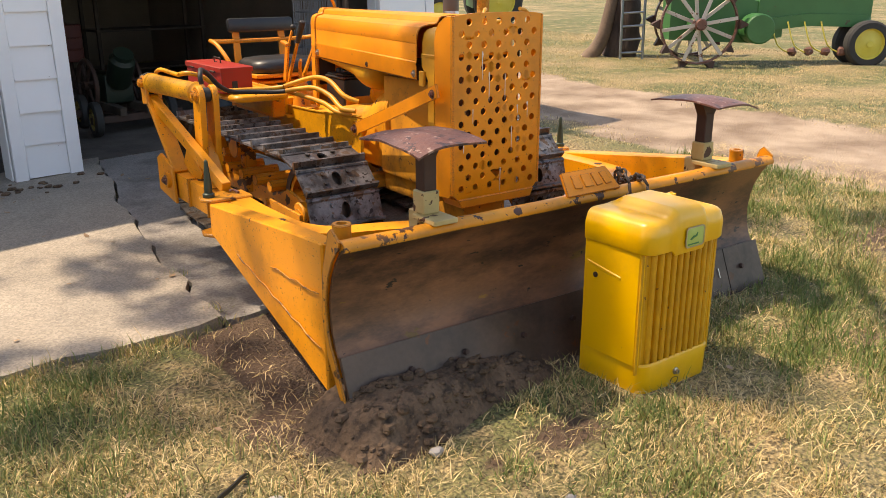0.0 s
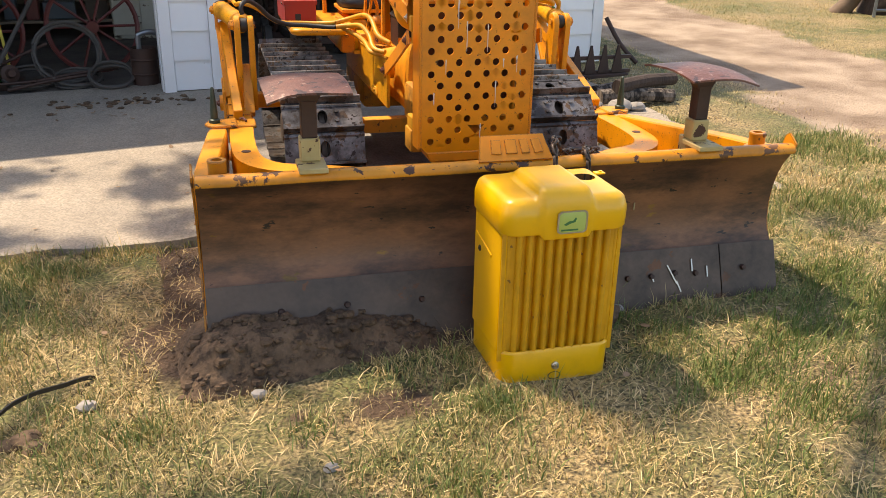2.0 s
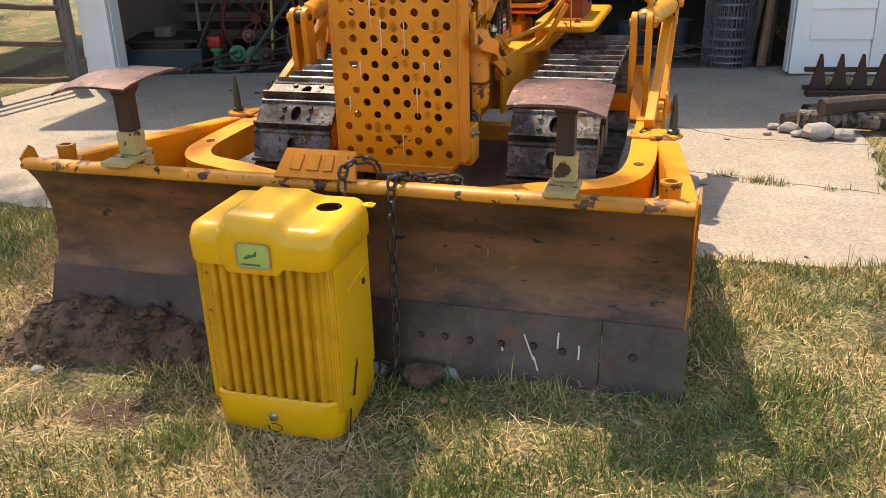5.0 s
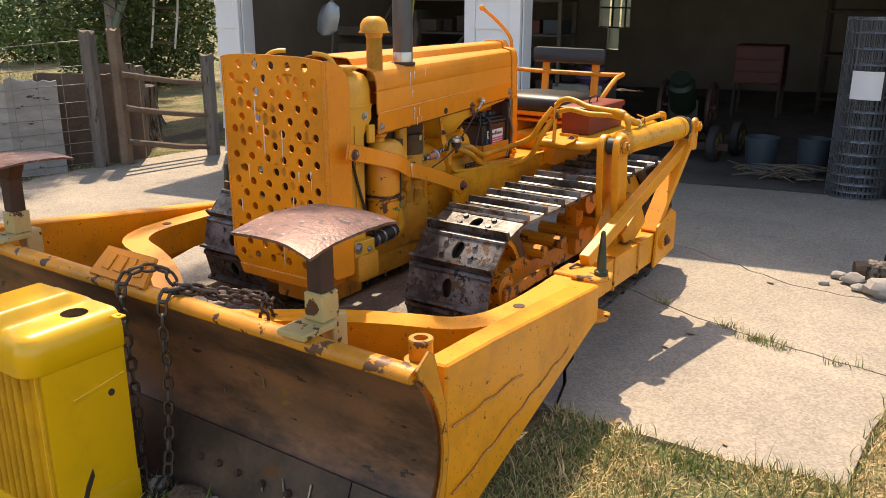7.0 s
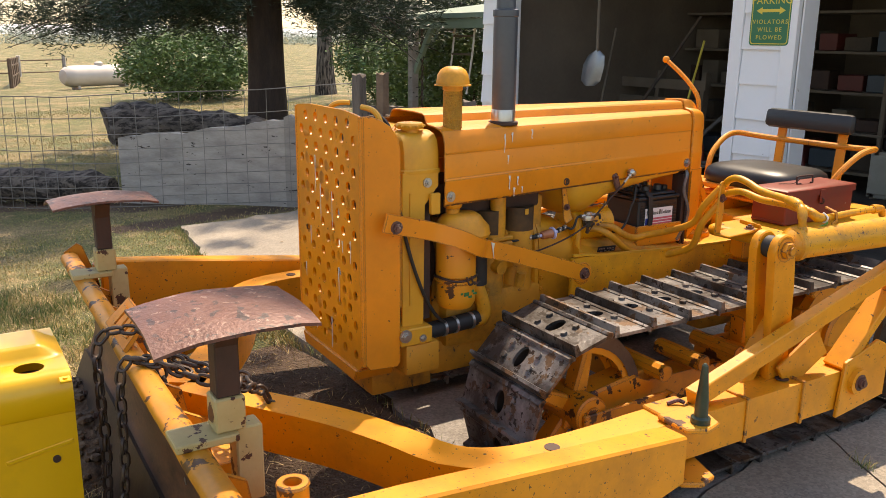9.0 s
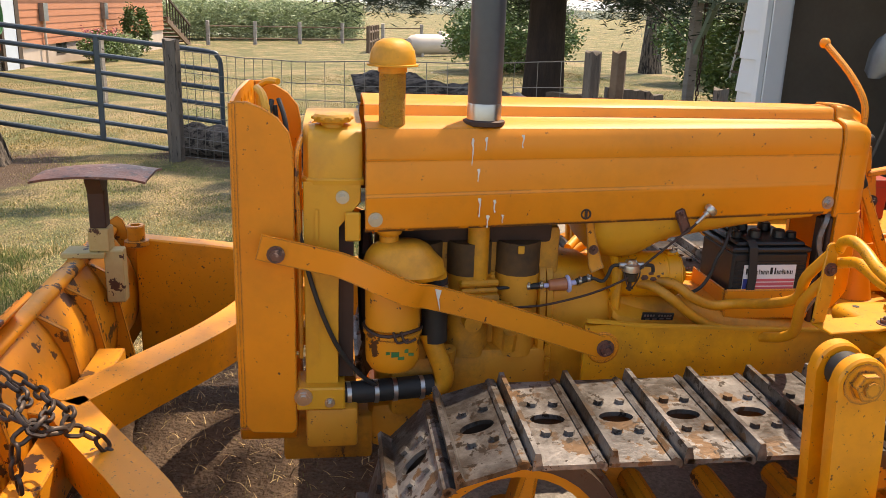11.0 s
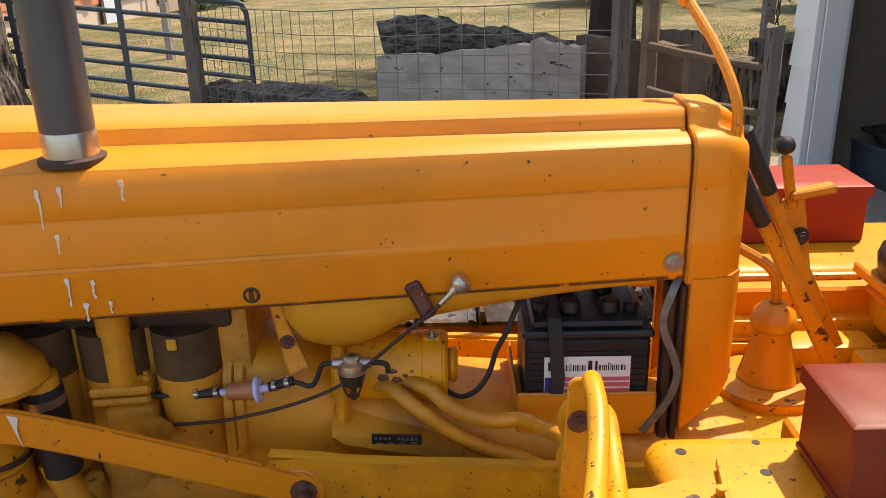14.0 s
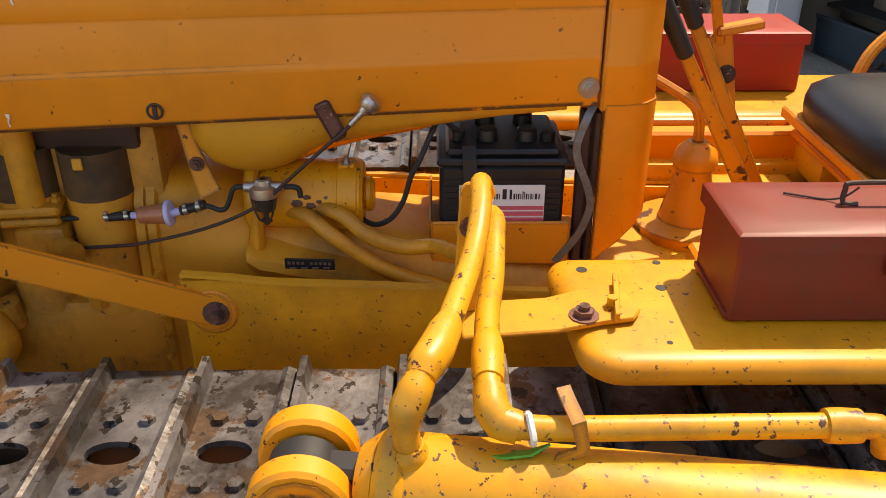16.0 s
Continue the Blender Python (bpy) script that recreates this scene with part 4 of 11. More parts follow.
# brace bars from the guard to the frame
for sx in (1, -1):
    bm = B()
    pts = [(0.313, 0.035, 0.905), (0.313, 0.17, 0.868), (0.318, 0.22, 0.853), (0.352, 0.28, 0.832), (0.358, 0.33, 0.808), (0.350, 0.37, 0.79), (0.330, 0.41, 0.778), (0.335, 0.55, 0.735), (0.3425, 0.84, 0.630)]
    if sx < 0:
        pts = [(0.313, 0.035, 0.905), (0.325, 0.45, 0.762), (0.343, 0.865, 0.62)]
    pts = [own(p) for p in pts]
    strip(bm, [(sx * p[0], p[1], p[2]) for p in pts], 0.056, 0.010, (0, 0.30, 0.95), 3 if sx > 0 else 1)
    brace = part("brace_bar", bm, PAINT, dozer, "flat yellow brace bar", 40)
    bm = B()
    q1, q2, q3 = own((0.319, 0.07, 0.888)), own((0.349, 0.835, 0.632)), own((0.30, 0.835, 0.632))
    hexbolt(bm, (sx * q1.x, q1.y, q1.z), (sx, 0, 0), 0.013, 0.009)
    hexbolt(bm, (sx * q2.x, q2.y, q2.z), (sx, 0, 0), 0.0145, 0.013)
    part("brace_bolt", bm, RUST, brace, "rusty bolt heads")
    bm = B()
    cyl(bm, (sx * q3.x, q3.y, q3.z), (sx * (q3.x + 0.048), q3.y, q3.z), 0.040, n=28, bev=0.003)
    cyl(bm, (sx * (q3.x + 0.030), q3.y - 0.004, q3.z + 0.002), (sx * (q3.x + 0.0475), q3.y - 0.004, q3.z + 0.002), 0.034, n=28)
    part("brace_boss", bm, PAINT, brace)
bm = B()
prism(bm, [(0.415, 0.80), (0.43, 0.795), (0.425, 0.775), (0.428, 0.745), (0.421, 0.775)], 'x', 0.3365, 0.3385)
part("streak", machine(bm), STREAK, dozer, "white dried streaks")

# air cleaner canister
bm = B()
lathe(bm, [(0.058, 0.69), (0.064, 0.695), (0.064, 0.82), (0.06, 0.83)], (0.262, 0.335, 0), n=24)
lathe(bm, [(0.022, 0.885), (0.022, 0.905), (0.028, 0.91), (0.03, 0.915), (0.03, 0.93)], (0.255, 0.325, 0), n=16)
air = part("air_cleaner", machine(bm), WORN, dozer, "yellow canister air cleaner")
bm = B()
loops = []
for z, k in ((0.812, 1.0), (0.822, 1.06), (0.826, 1.03), (0.845, 0.99), (0.865, 0.9), (0.88, 0.74), (0.89, 0.5), (0.893, 0.2)):
    lp = []
    for i in range(28):
        a = 2 * math.pi * i / 28
        cy = 0.335 + 0.045 * (1 if math.cos(a) > 0 else 0) * (1 - 0.3 * (z > 0.85))
        lp.append((0.262 + 0.068 * k * math.sin(a), cy + 0.07 * k * math.cos(a), z - (0.012 if math.cos(a) > 0.2 else 0) * 0))
    loops.append(lp)
rings(bm, loops)
part("cleaner_head", machine(bm), CAST, air, "", 40)
bm = B()
lathe(bm, [(0.03, 0.585), (0.052, 0.59), (0.061, 0.605), (0.063, 0.62), (0.063, 0.672), (0.068, 0.676), (0.068, 0.686), (0.062, 0.690)], (0.262, 0.335, 0), n=24)
part("oil_cup", machine(bm), WORN, air)
bm = B()
tube(bm, [(0.262 + 0.067 * math.cos(a), 0.335 + 0.067 * math.sin(a), 0.69 + 0.004 * math.sin(3 * a)) for a in [2 * math.pi * i / 20 for i in range(21)]], 0.004, 6, 1)
for dy in (-0.012, 0.006):
    tube(bm, [(0.332, 0.335 + dy, 0.70), (0.336, 0.345 + dy, 0.675), (0.332, 0.37 + dy, 0.68)], 0.003, 6)
part("clamp_wire", machine(bm), RUSTDARK, air)
bm = B()
for y, z, dz in ((0.33, 0.642, 0.012), (0.352, 0.648, 0.008), (0.342, 0.632, 0.007), (0.365, 0.638, 0.006), (0.318, 0.645, 0.006)):
    box(bm, (0.3255 - abs(y - 0.335) * 0.25, y, z), (0.003, 0.018, dz), Matrix.Rotation((y - 0.335) * -9, 3, 'Z'), 0)
part("old_decal", machine(bm), BADGEG, air, "remains of a green decal")
bm = B()
cyl(bm, (0.245, 0.44, 0.64), (0.25, 0.435, 0.80), 0.031, n=16)
cyl(bm, (0.235, 0.20, 0.512), (0.245, 0.44, 0.52), 0.027, n=16)
part("intake_hose", machine(bm), RUBBER, dozer, "black rubber hose")
bm = B()
for y in (0.235, 0.30, 0.345, 0.41):
    cyl(bm, (0.237 + (y - 0.2) * 0.04, y - 0.005, 0.512 + (y - 0.2) * 0.03), (0.237 + (y - 0.2) * 0.04, y + 0.005, 0.512 + (y - 0.2) * 0.03), 0.0285, n=16)
cyl(bm, (0.2495, 0.435, 0.77), (0.25, 0.435, 0.785), 0.0325, n=16)
part("hose_clamp", machine(bm), CHROME, dozer)
bm = B()
tube(bm, [(0.245, 0.42, 0.515), (0.25, 0.455, 0.518), (0.252, 0.465, 0.55), (0.25, 0.44, 0.62), (0.245, 0.425, 0.66)], 0.024, 12)
cyl(bm, (0.25, 0.436, 0.782), (0.25, 0.432, 0.815), 0.030, n=16)
part("intake_pipe", machine(bm), CAST, dozer)

# engine
bm = B()
span(bm, (-0.11, 0.33, 0.44), (0.10, 0.775, 0.90), 0.015)
span(bm, (-0.15, 0.36, 0.42), (0.14, 0.75, 0.60), 0.02)
for y in (0.43, 0.55, 0.67):
    cyl(bm, (0.095, y, 0.58), (0.095, y, 0.79), 0.055, n=14)
span(bm, (-0.12, 0.31, 0.32), (0.12, 0.78, 0.45), 0.03)
for y, z in ((0.65, 0.60), (0.50, 0.56)):
    cyl(bm, (0.14, y, z), (0.155, y, z + 0.05), 0.018, n=10)
part("engine_block", bm, ENGINE, dozer, "grimy yellow engine block")
SOOT = surface("sooty_burnt_engine_paint", (0.018, 0.013, 0.010), (0.16, 0.075, 0.018), 9.0, 0.75, 0, 0.3, 40, None, 0.7)
for y in (0.43, 0.55, 0.67):
    bm = B()
    cyl(bm, (0.095, y, 0.788), (0.095, y, 0.868), 0.0555, n=14)
    part("cylinder_jacket", bm, SOOT, dozer, "sooty upper cylinder jacket")
bm = B()
span(bm, (-0.10, 0.33, 0.86), (0.11, 0.75, 0.97), 0.012)
for y in (0.40, 0.53, 0.65):
    hexbolt(bm, (0.11, y, 0.92), (1, 0, 0), 0.012, 0.012)
part("cylinder_head", bm, RUSTDARK, dozer)
bm = B()
cyl(bm, (0.215, 0.548, 0.778), (0.215, 0.548, 0.945), 0.026, n=16)
box(bm, (0.215, 0.548, 0.772), (0.06, 0.098, 0.016), None, 0.005)
box(bm, (0.215, 0.548, 0.754), (0.06, 0.094, 0.014), None, 0.005)
for y in (0.51, 0.586):
    hexbolt(bm, (0.215, y, 0.78), (0, 0, 1), 0.008, 0.008, False)
part("intake_manifold", machine(bm), CAST, dozer)
bm = B()
span(bm, (0.17, 0.52, 0.67), (0.25, 0.60, 0.748), 0.012)
cyl(bm, (0.23, 0.575, 0.712), (0.275, 0.615, 0.712), 0.02, n=12)
cyl(bm, (0.225, 0.53, 0.68), (0.262, 0.53, 0.68), 0.022, n=12)
part("carburettor", machine(bm), CAST, dozer)
bm = B()
lathe(bm, [(0.02, 0.0), (0.12, 0.005), (0.14, 0.02), (0.14, 0.035)], (0.0, 0.285, 0.72), (0, 1, 0), 20)
for i in range(4):
    a = math.pi / 4 + i * math.pi / 2
    box(bm, (0.1 * math.cos(a), 0.30, 0.75 + 0.1 * math.sin(a)), (0.14, 0.02, 0.07), Matrix.Rotation(-a, 3, 'Y'), 0.004)
part("fan", bm, RUSTDARK, dozer)
# bell housing and transmission: round-shouldered castings bolted at a flange
bm = B()


def shoulder(y, w, top, low=0.44, soft=0.5):
    """A round-topped upright section across the machine."""
    lp = [(w, y, low)]
    for i in range(13):
        a = math.pi * i / 12
        c, sn = math.cos(a), math.sin(a)
        lp.append((w * math.copysign(abs(c) ** soft, c), y, low + (top - low) * (0.45 + 0.55 * sn ** 0.75)))
    return lp + [(-w, y, low)]


rings(bm, [shoulder(0.722, 0.128, 0.822), shoulder(0.726, 0.133, 0.828), shoulder(0.740, 0.133, 0.828), shoulder(0.743, 0.127, 0.820)])
rings(bm, [shoulder(0.744, 0.132, 0.826), shoulder(0.758, 0.132, 0.826), shoulder(0.762, 0.126, 0.816), shoulder(0.80, 0.126, 0.808), shoulder(0.86, 0.126, 0.800, 0.44, 0.6), shoulder(0.905, 0.124, 0.775, 0.44, 0.7),
           shoulder(0.935, 0.125, 0.735, 0.44, 0.6), shoulder(1.0, 0.128, 0.722, 0.44, 0.5), shoulder(1.2, 0.136, 0.70, 0.44, 0.4), shoulder(1.62, 0.17, 0.62)])
rings(bm, [[(x, y, z) for x, z in ((0.10, z1 - 0.03), (0.138, z1 - 0.05), (0.150, z1 - 0.030), (0.146, z1 - 0.014), (0.10, z1 + 0.006))] for y, z1 in ((0.905, 0.712), (0.925, 0.697), (0.99, 0.684), (1.125, 0.662), (1.17, 0.645))])
prism(bm, [(0.905, 0.66), (0.93, 0.66), (0.935, 0.80), (0.915, 0.80)], 'x', 0.10, 0.130, 0.008)
for i in range(5):
    hexbolt(bm, (0.130, 0.751, 0.49 + i * 0.040), (1, 0, 0), 0.008, 0.014, False)
part("transmission_housing", bm, CAST, dozer, "yellow cast transmission housing with a bolted flange", 40)
bm = B()
box(bm, (0.1535, 0.665, 0.856), (0.004, 0.016, 0.020), None, 0.002)
part("block_tab", bm, PALE, dozer)
bm = B()
box(bm, (0.171, 1.012, 0.690), (0.004, 0.080, 0.020), Matrix.Rotation(radians(-2), 3, 'X') @ Matrix.Rotation(radians(14), 3, 'Y'), 0)
idp = part("maker_plate", bm, LABELK, dozer, "small black plate with worn lettering")
bm = B()
for i in range(10):
    if i != 4:
        box(bm, (0.1735, 0.979 + i * 0.0072, 0.6935 - i * 0.00025), (0.001, 0.0048, 0.006), Matrix.Rotation(radians(14), 3, 'Y'), 0)
for i in range(4):
    box(bm, (0.1748, 0.985 + i * 0.018, 0.6845), (0.001, 0.011, 0.0022), Matrix.Rotation(radians(14), 3, 'Y'), 0)
part("worn_lettering", bm, CHROME, idp)

# fuel tank belly, starter, battery
bm = B()
loops = []
for y, w, d in ((0.822, 0.05, 0.015), (0.830, 0.10, 0.055), (0.845, 0.14, 0.092), (0.868, 0.17, 0.117), (0.895, 0.19, 0.130), (0.925, 0.20, 0.135), (0.955, 0.20, 0.132), (0.985, 0.20, 0.118), (1.010, 0.20, 0.100), (1.035, 0.20, 0.086), (1.07, 0.2, 0.078), (1.12, 0.195, 0.068), (1.18, 0.19, 0.056), (1.25, 0.185, 0.044), (1.32, 0.18, 0.034), (1.42, 0.17, 0.024)):
    w = min(w * 1.35, hood_x(y) * 1.21)
    lp = [(w * math.sin(a) * 0.78, y, 0.937 - d * max(0.0, math.cos(a)) ** 0.60) for a in [-math.pi / 2 + math.pi * i / 14 for i in range(15)]]
    loops.append(lp + [(w * 0.72, y, 0.975), (-w * 0.72, y, 0.975)])
rings(bm, loops)
part("fuel_tank", bm, PALE, dozer, "yellow fuel tank belly under the hood", 50)
bm = B()
strip(bm, [own((0.255, 0.806, 0.94)), own((0.258, 0.817, 0.88)), own((0.257, 0.832, 0.815)), own((0.262, 0.838, 0.80))], 0.030, 0.006, (0, 1, 0), widths=[0.018, 0.022, 0.034, 0.034])
strap = part("tank_strap", bm, WORN, dozer)
bm = B()
hexbolt(bm, own((0.262, 0.823, 0.852)), (1, 0, 0), 0.008, 0.007)
part("strap_bolt", bm, RUST, strap)
bm = B()
cyl(bm, (0.06, 0.925, 0.766), (0.06, 1.095, 0.764), 0.058, n=32, bev=0.005)
cyl(bm, (0.06, 1.046, 0.7645), (0.06, 1.050, 0.7645), 0.0592, n=32)
cyl(bm, (0.06, 1.052, 0.7645), (0.06, 1.088, 0.764), 0.0600, n=32, bev=0.003)
cyl(bm, (0.06, 1.094, 0.764), (0.06, 1.112, 0.764), 0.030, n=24, bev=0.006)
box(bm, (0.075, 1.070, 0.825), (0.03, 0.028, 0.010), None, 0.003)
cyl(bm, (0.06, 0.905, 0.766), (0.06, 0.928, 0.766), 0.068, n=32, bev=0.006)
starter = part("starter_motor", bm, GOLD, dozer, "yellow cylindrical starter motor with chipped paint")
bm = B()
hexbolt(bm, (0.085, 1.070, 0.830), (0, 0, 1), 0.006, 0.006)
part("starter_terminal", bm, CHROME, starter)
for y, z, r in ((0.990, 0.772, 0.010), (1.006, 0.782, 0.007), (1.012, 0.768, 0.009), (1.000, 0.762, 0.006), (1.026, 0.775, 0.005)):
    bm = B()
    x = 0.06 + math.sqrt(0.0586 ** 2 - (z - 0.765) ** 2)
    lump(bm, (x - 0.0005, y, z), (0.0012, r, r * 0.7), int(y * 1000), 9, 6)
    part("paint_chip", bm, RUST, starter)
bm = B()
cyl(bm, (0.140, 0.944, 0.797), (0.140, 0.944, 0.772), 0.0195, 0.0165, n=20, bev=0.003)
bowl = part("sediment_glass", bm, surface("dirty_glass_bowl", (0.03, 0.024, 0.016), (0.07, 0.055, 0.035), 30, 0.14, 0, 0.0, 50), dozer, "dark sediment glass of the fuel filter")
bm = B()
lathe(bm, [(0.005, 0.826), (0.012, 0.825), (0.013, 0.818), (0.022, 0.814), (0.0235, 0.806), (0.0235, 0.798), (0.018, 0.796)], (0.140, 0.944, 0), n=20)
cyl(bm, (0.140, 0.912, 0.812), (0.140, 0.976, 0.812), 0.0085, n=12, bev=0.002)
box(bm, (0.140, 0.944, 0.820), (0.022, 0.026, 0.012), None, 0.003)
part("bowl_head", bm, CHROME, bowl, "dull bare metal filter head")
bm = B()
tube(bm, [(0.140, 0.923, 0.806), (0.152, 0.926, 0.790), (0.154, 0.935, 0.762), (0.148, 0.944, 0.757), (0.146, 0.953, 0.762), (0.154, 0.962, 0.790), (0.140, 0.965, 0.806)], 0.0018, 6, 4)
cyl(bm, (0.142, 0.944, 0.771), (0.142, 0.944, 0.748), 0.0045, n=10)
box(bm, (0.142, 0.944, 0.754), (0.006, 0.018, 0.007), None, 0.002)
part("bail_wire", bm, RUSTDARK, bowl)
bm = B()
cyl(bm, (0.140, 0.740, 0.763), (0.140, 0.785, 0.766), 0.0135, 0.0165, n=18, bev=0.002)
part("fuel_filter", bm, AMBER, dozer, "amber plastic inline fuel filter")
bm = B()
cyl(bm, (0.140, 0.785, 0.766), (0.140, 0.793, 0.767), 0.0215, n=20, bev=0.002)
cyl(bm, (0.140, 0.793, 0.767), (0.140, 0.812, 0.771), 0.0065, n=12)
cyl(bm, (0.140, 0.722, 0.762), (0.140, 0.740, 0.763), 0.006, n=12)
part("filter_cap", bm, LILAC, dozer)
for pts, r in (([(0.135, 0.61, 0.755), (0.138, 0.633, 0.757), (0.14, 0.683, 0.760)], 0.0040), ([(0.14, 0.680, 0.760), (0.14, 0.705, 0.761), (0.14, 0.728, 0.763)], 0.0075), ([(0.14, 0.808, 0.771), (0.14, 0.83, 0.777), (0.14, 0.848, 0.782)], 0.0078),
               ([(0.14, 0.845, 0.781), (0.14, 0.858, 0.777), (0.14, 0.870, 0.772), (0.14, 0.880, 0.775), (0.14, 0.888, 0.790), (0.14, 0.894, 0.806), (0.14, 0.902, 0.812), (0.14, 0.915, 0.812)], 0.0042),
               ([(0.14, 0.974, 0.812), (0.14, 0.990, 0.812), (0.14, 0.999, 0.808), (0.14, 1.001, 0.794)], 0.0045)):
    bm = B()
    tube(bm, pts, r, 10)
    part("fuel_line", bm, RUBBER, dozer)
for y, z in ((0.690, 0.7605), (0.722, 0.7625), (0.817, 0.773), (0.838, 0.779)):
    bm = B()
    cyl(bm, (0.14, y - 0.0035, z - 0.0005), (0.14, y + 0.0035, z + 0.0008), 0.0092, n=16)
    box(bm, (0.146, y, z + 0.0095), (0.012, 0.006, 0.006), None, 0.001)
    part("line_clamp", bm, CHROME, dozer)
bm = B()
tube(bm, [(0.14, 0.60, 0.709), (0.15, 0.629, 0.710), (0.15, 0.688, 0.712), (0.15, 0.743, 0.718), (0.15, 0.846, 0.744), (0.152, 0.932, 0.783), (0.154, 0.99, 0.833), (0.158, 1.046, 0.884), (0.160, 1.079, 0.912), (0.160, 1.100, 0.938)], 0.0030, 8)
part("choke_cable", bm, RUSTDARK, dozer)
bm = B()
box(bm, (0.297, 1.033, 0.925), (0.006, 0.026, 0.066), Matrix.Rotation(radians(25), 3, 'X'), 0.005)
hexbolt(bm, (0.300, 1.026, 0.945), (1, 0, 0), 0.007, 0.004, False)
part("choke_bracket", machine(bm), RUST, dozer)
bm = B()
cyl(bm, (0.160, 1.088, 0.922), (0.161, 1.112, 0.947), 0.0050, n=12)
cyl(bm, (0.161, 1.108, 0.943), (0.162, 1.114, 0.950), 0.0085, n=12)
lathe(bm, [(0.003, -0.002), (0.014, 0.0), (0.0165, 0.006), (0.0165, 0.012), (0.012, 0.017), (0.003, 0.018)], (0.162, 1.114, 0.950), (0.05, 0.68, 0.73), 20)
part("choke_knob", bm, CHROME, dozer)

battery = thing("battery", "black vehicle battery with a white and red label", "battery")
bm = B()
span(bm, (-0.0770, 1.2220, 0.6800), (0.1050, 1.4250, 0.8310), 0.006)
span(bm, (-0.0820, 1.2170, 0.8310), (0.1090, 1.4300, 0.8440), 0.004)
span(bm, (-0.0770, 1.2320, 0.8440), (0.0980, 1.4170, 0.8560), 0.005)
for i in range(9):
    z = 0.70 + i * 0.011
    span(bm, (0.105, 1.232, z + 0.015), (0.1075, 1.417, z + 0.02), 0)
part("case", bm, PLASTIC, battery)
bm = B()
for y in (1.300, 1.365):
    cyl(bm, (0.050, y, 0.855), (0.050, y, 0.878), 0.018, 0.016, n=16, bev=0.003)
    cyl(bm, (-0.027, y, 0.855), (-0.027, y, 0.878), 0.018, 0.016, n=16, bev=0.003)
cyl(bm, (0.050, 1.400, 0.855), (0.050, 1.400, 0.872), 0.013, n=14, bev=0.002)
cyl(bm, (0.050, 1.252, 0.855), (0.050, 1.252, 0.874), 0.011, n=14, bev=0.002)
part("vent_cap", bm, PLASTIC, battery)
bm = B()
span(bm, (0.1075, 1.2530, 0.7310), (0.1092, 1.3930, 0.8000), 0)
label = part("label", bm, LABELW, battery, "white sticker with dark lettering and red stripes")
bm = B()
for z0, z1 in ((0.7165, 0.727), (0.730, 0.738), (0.741, 0.748)):
    span(bm, (0.1092, 1.279, z0 + 0.015), (0.1098, 1.392, z1 + 0.015), 0)
part("label_stripe", bm, LABELR, label)
bm = B()
span(bm, (0.1092, 1.2540, 0.7320), (0.1098, 1.2770, 0.7630), 0)
part("blue_field", bm, LABELB, label)
bm = B()
for y, w, h in ((1.264, 0.010, 0.016), (1.275, 0.008, 0.010), (1.283, 0.0055, 0.010), (1.290, 0.004, 0.010), (1.2955, 0.003, 0.013), (1.302, 0.0055, 0.010), (1.309, 0.006, 0.010), (1.317, 0.006, 0.010), (1.332, 0.016, 0.018), (1.345, 0.006, 0.010), (1.352, 0.0055, 0.010), (1.3585, 0.004, 0.014), (1.365, 0.0055, 0.010), (1.372, 0.005, 0.010), (1.381, 0.008, 0.010)):
    span(bm, (0.1092, y - w * 0.5, 0.775), (0.1098, y - w * 0.5 + w * 0.42, 0.775 + h), 0)
    span(bm, (0.1092, y + w * 0.22, 0.775), (0.1098, y + w * 0.46, 0.775 + h * 0.96), 0)
part("lettering", bm, LABELK, label)
bm = B()
strip(bm, [(-0.0670, 1.2690, 0.8600), (0.0950, 1.2690, 0.8600), (0.1140, 1.2690, 0.8460), (0.1150, 1.2750, 0.7650), (0.1170, 1.2670, 0.6750)], 0.022, 0.004, (0, 1, 0))
part("strap", bm, RUBBER, battery, "black hold-down strap")
bm = B()
span(bm, (-0.0870, 1.2120, 0.6700), (0.1180, 1.4370, 0.6780), 0)
span(bm, (0.1110, 1.2070, 0.6580), (0.1190, 1.4370, 0.7380), 0.003)
span(bm, (-0.08, 1.2040, 0.6580), (0.1120, 1.2090, 0.7380), 0.002)
part("battery_tray", bm, PAINT, dozer)
bm = B()
tube(bm, [(0.05, 1.252, 0.870), (0.06, 1.225, 0.895), (0.09, 1.212, 0.890), (0.11, 1.190, 0.845), (0.11, 1.175, 0.815), (0.11, 1.162, 0.772), (0.11, 1.140, 0.740), (0.105, 1.112, 0.728), (0.08, 1.08, 0.735)], 0.0045, 8)
part("battery_cable", bm, RUBBER, dozer)
bm = B()
strip(bm, [(0.100, 1.462, 0.930), (0.115, 1.450, 0.915), (0.118, 1.437, 0.873), (0.118, 1.443, 0.840), (0.120, 1.456, 0.810), (0.121, 1.466, 0.772), (0.121, 1.456, 0.730), (0.121, 1.440, 0.700), (0.121, 1.415, 0.665)], 0.012, 0.005, (0, 1, 0.2), 3)
part("ground_strap", bm, surface("tinned_braid", (0.13, 0.14, 0.14), (0.22, 0.23, 0.23), 60, 0.5, 0.6, 0.4, 200), dozer, "braided grey ground strap")
bm = B()
span(bm, (0.075, 1.445, 0.62), (0.105, 1.46, 0.92), 0.003)
span(bm, (0.06, 1.466, 0.62), (0.105, 1.476, 0.92), 0.002)
part("cowl_bracket", bm, RUSTDARK, dozer)

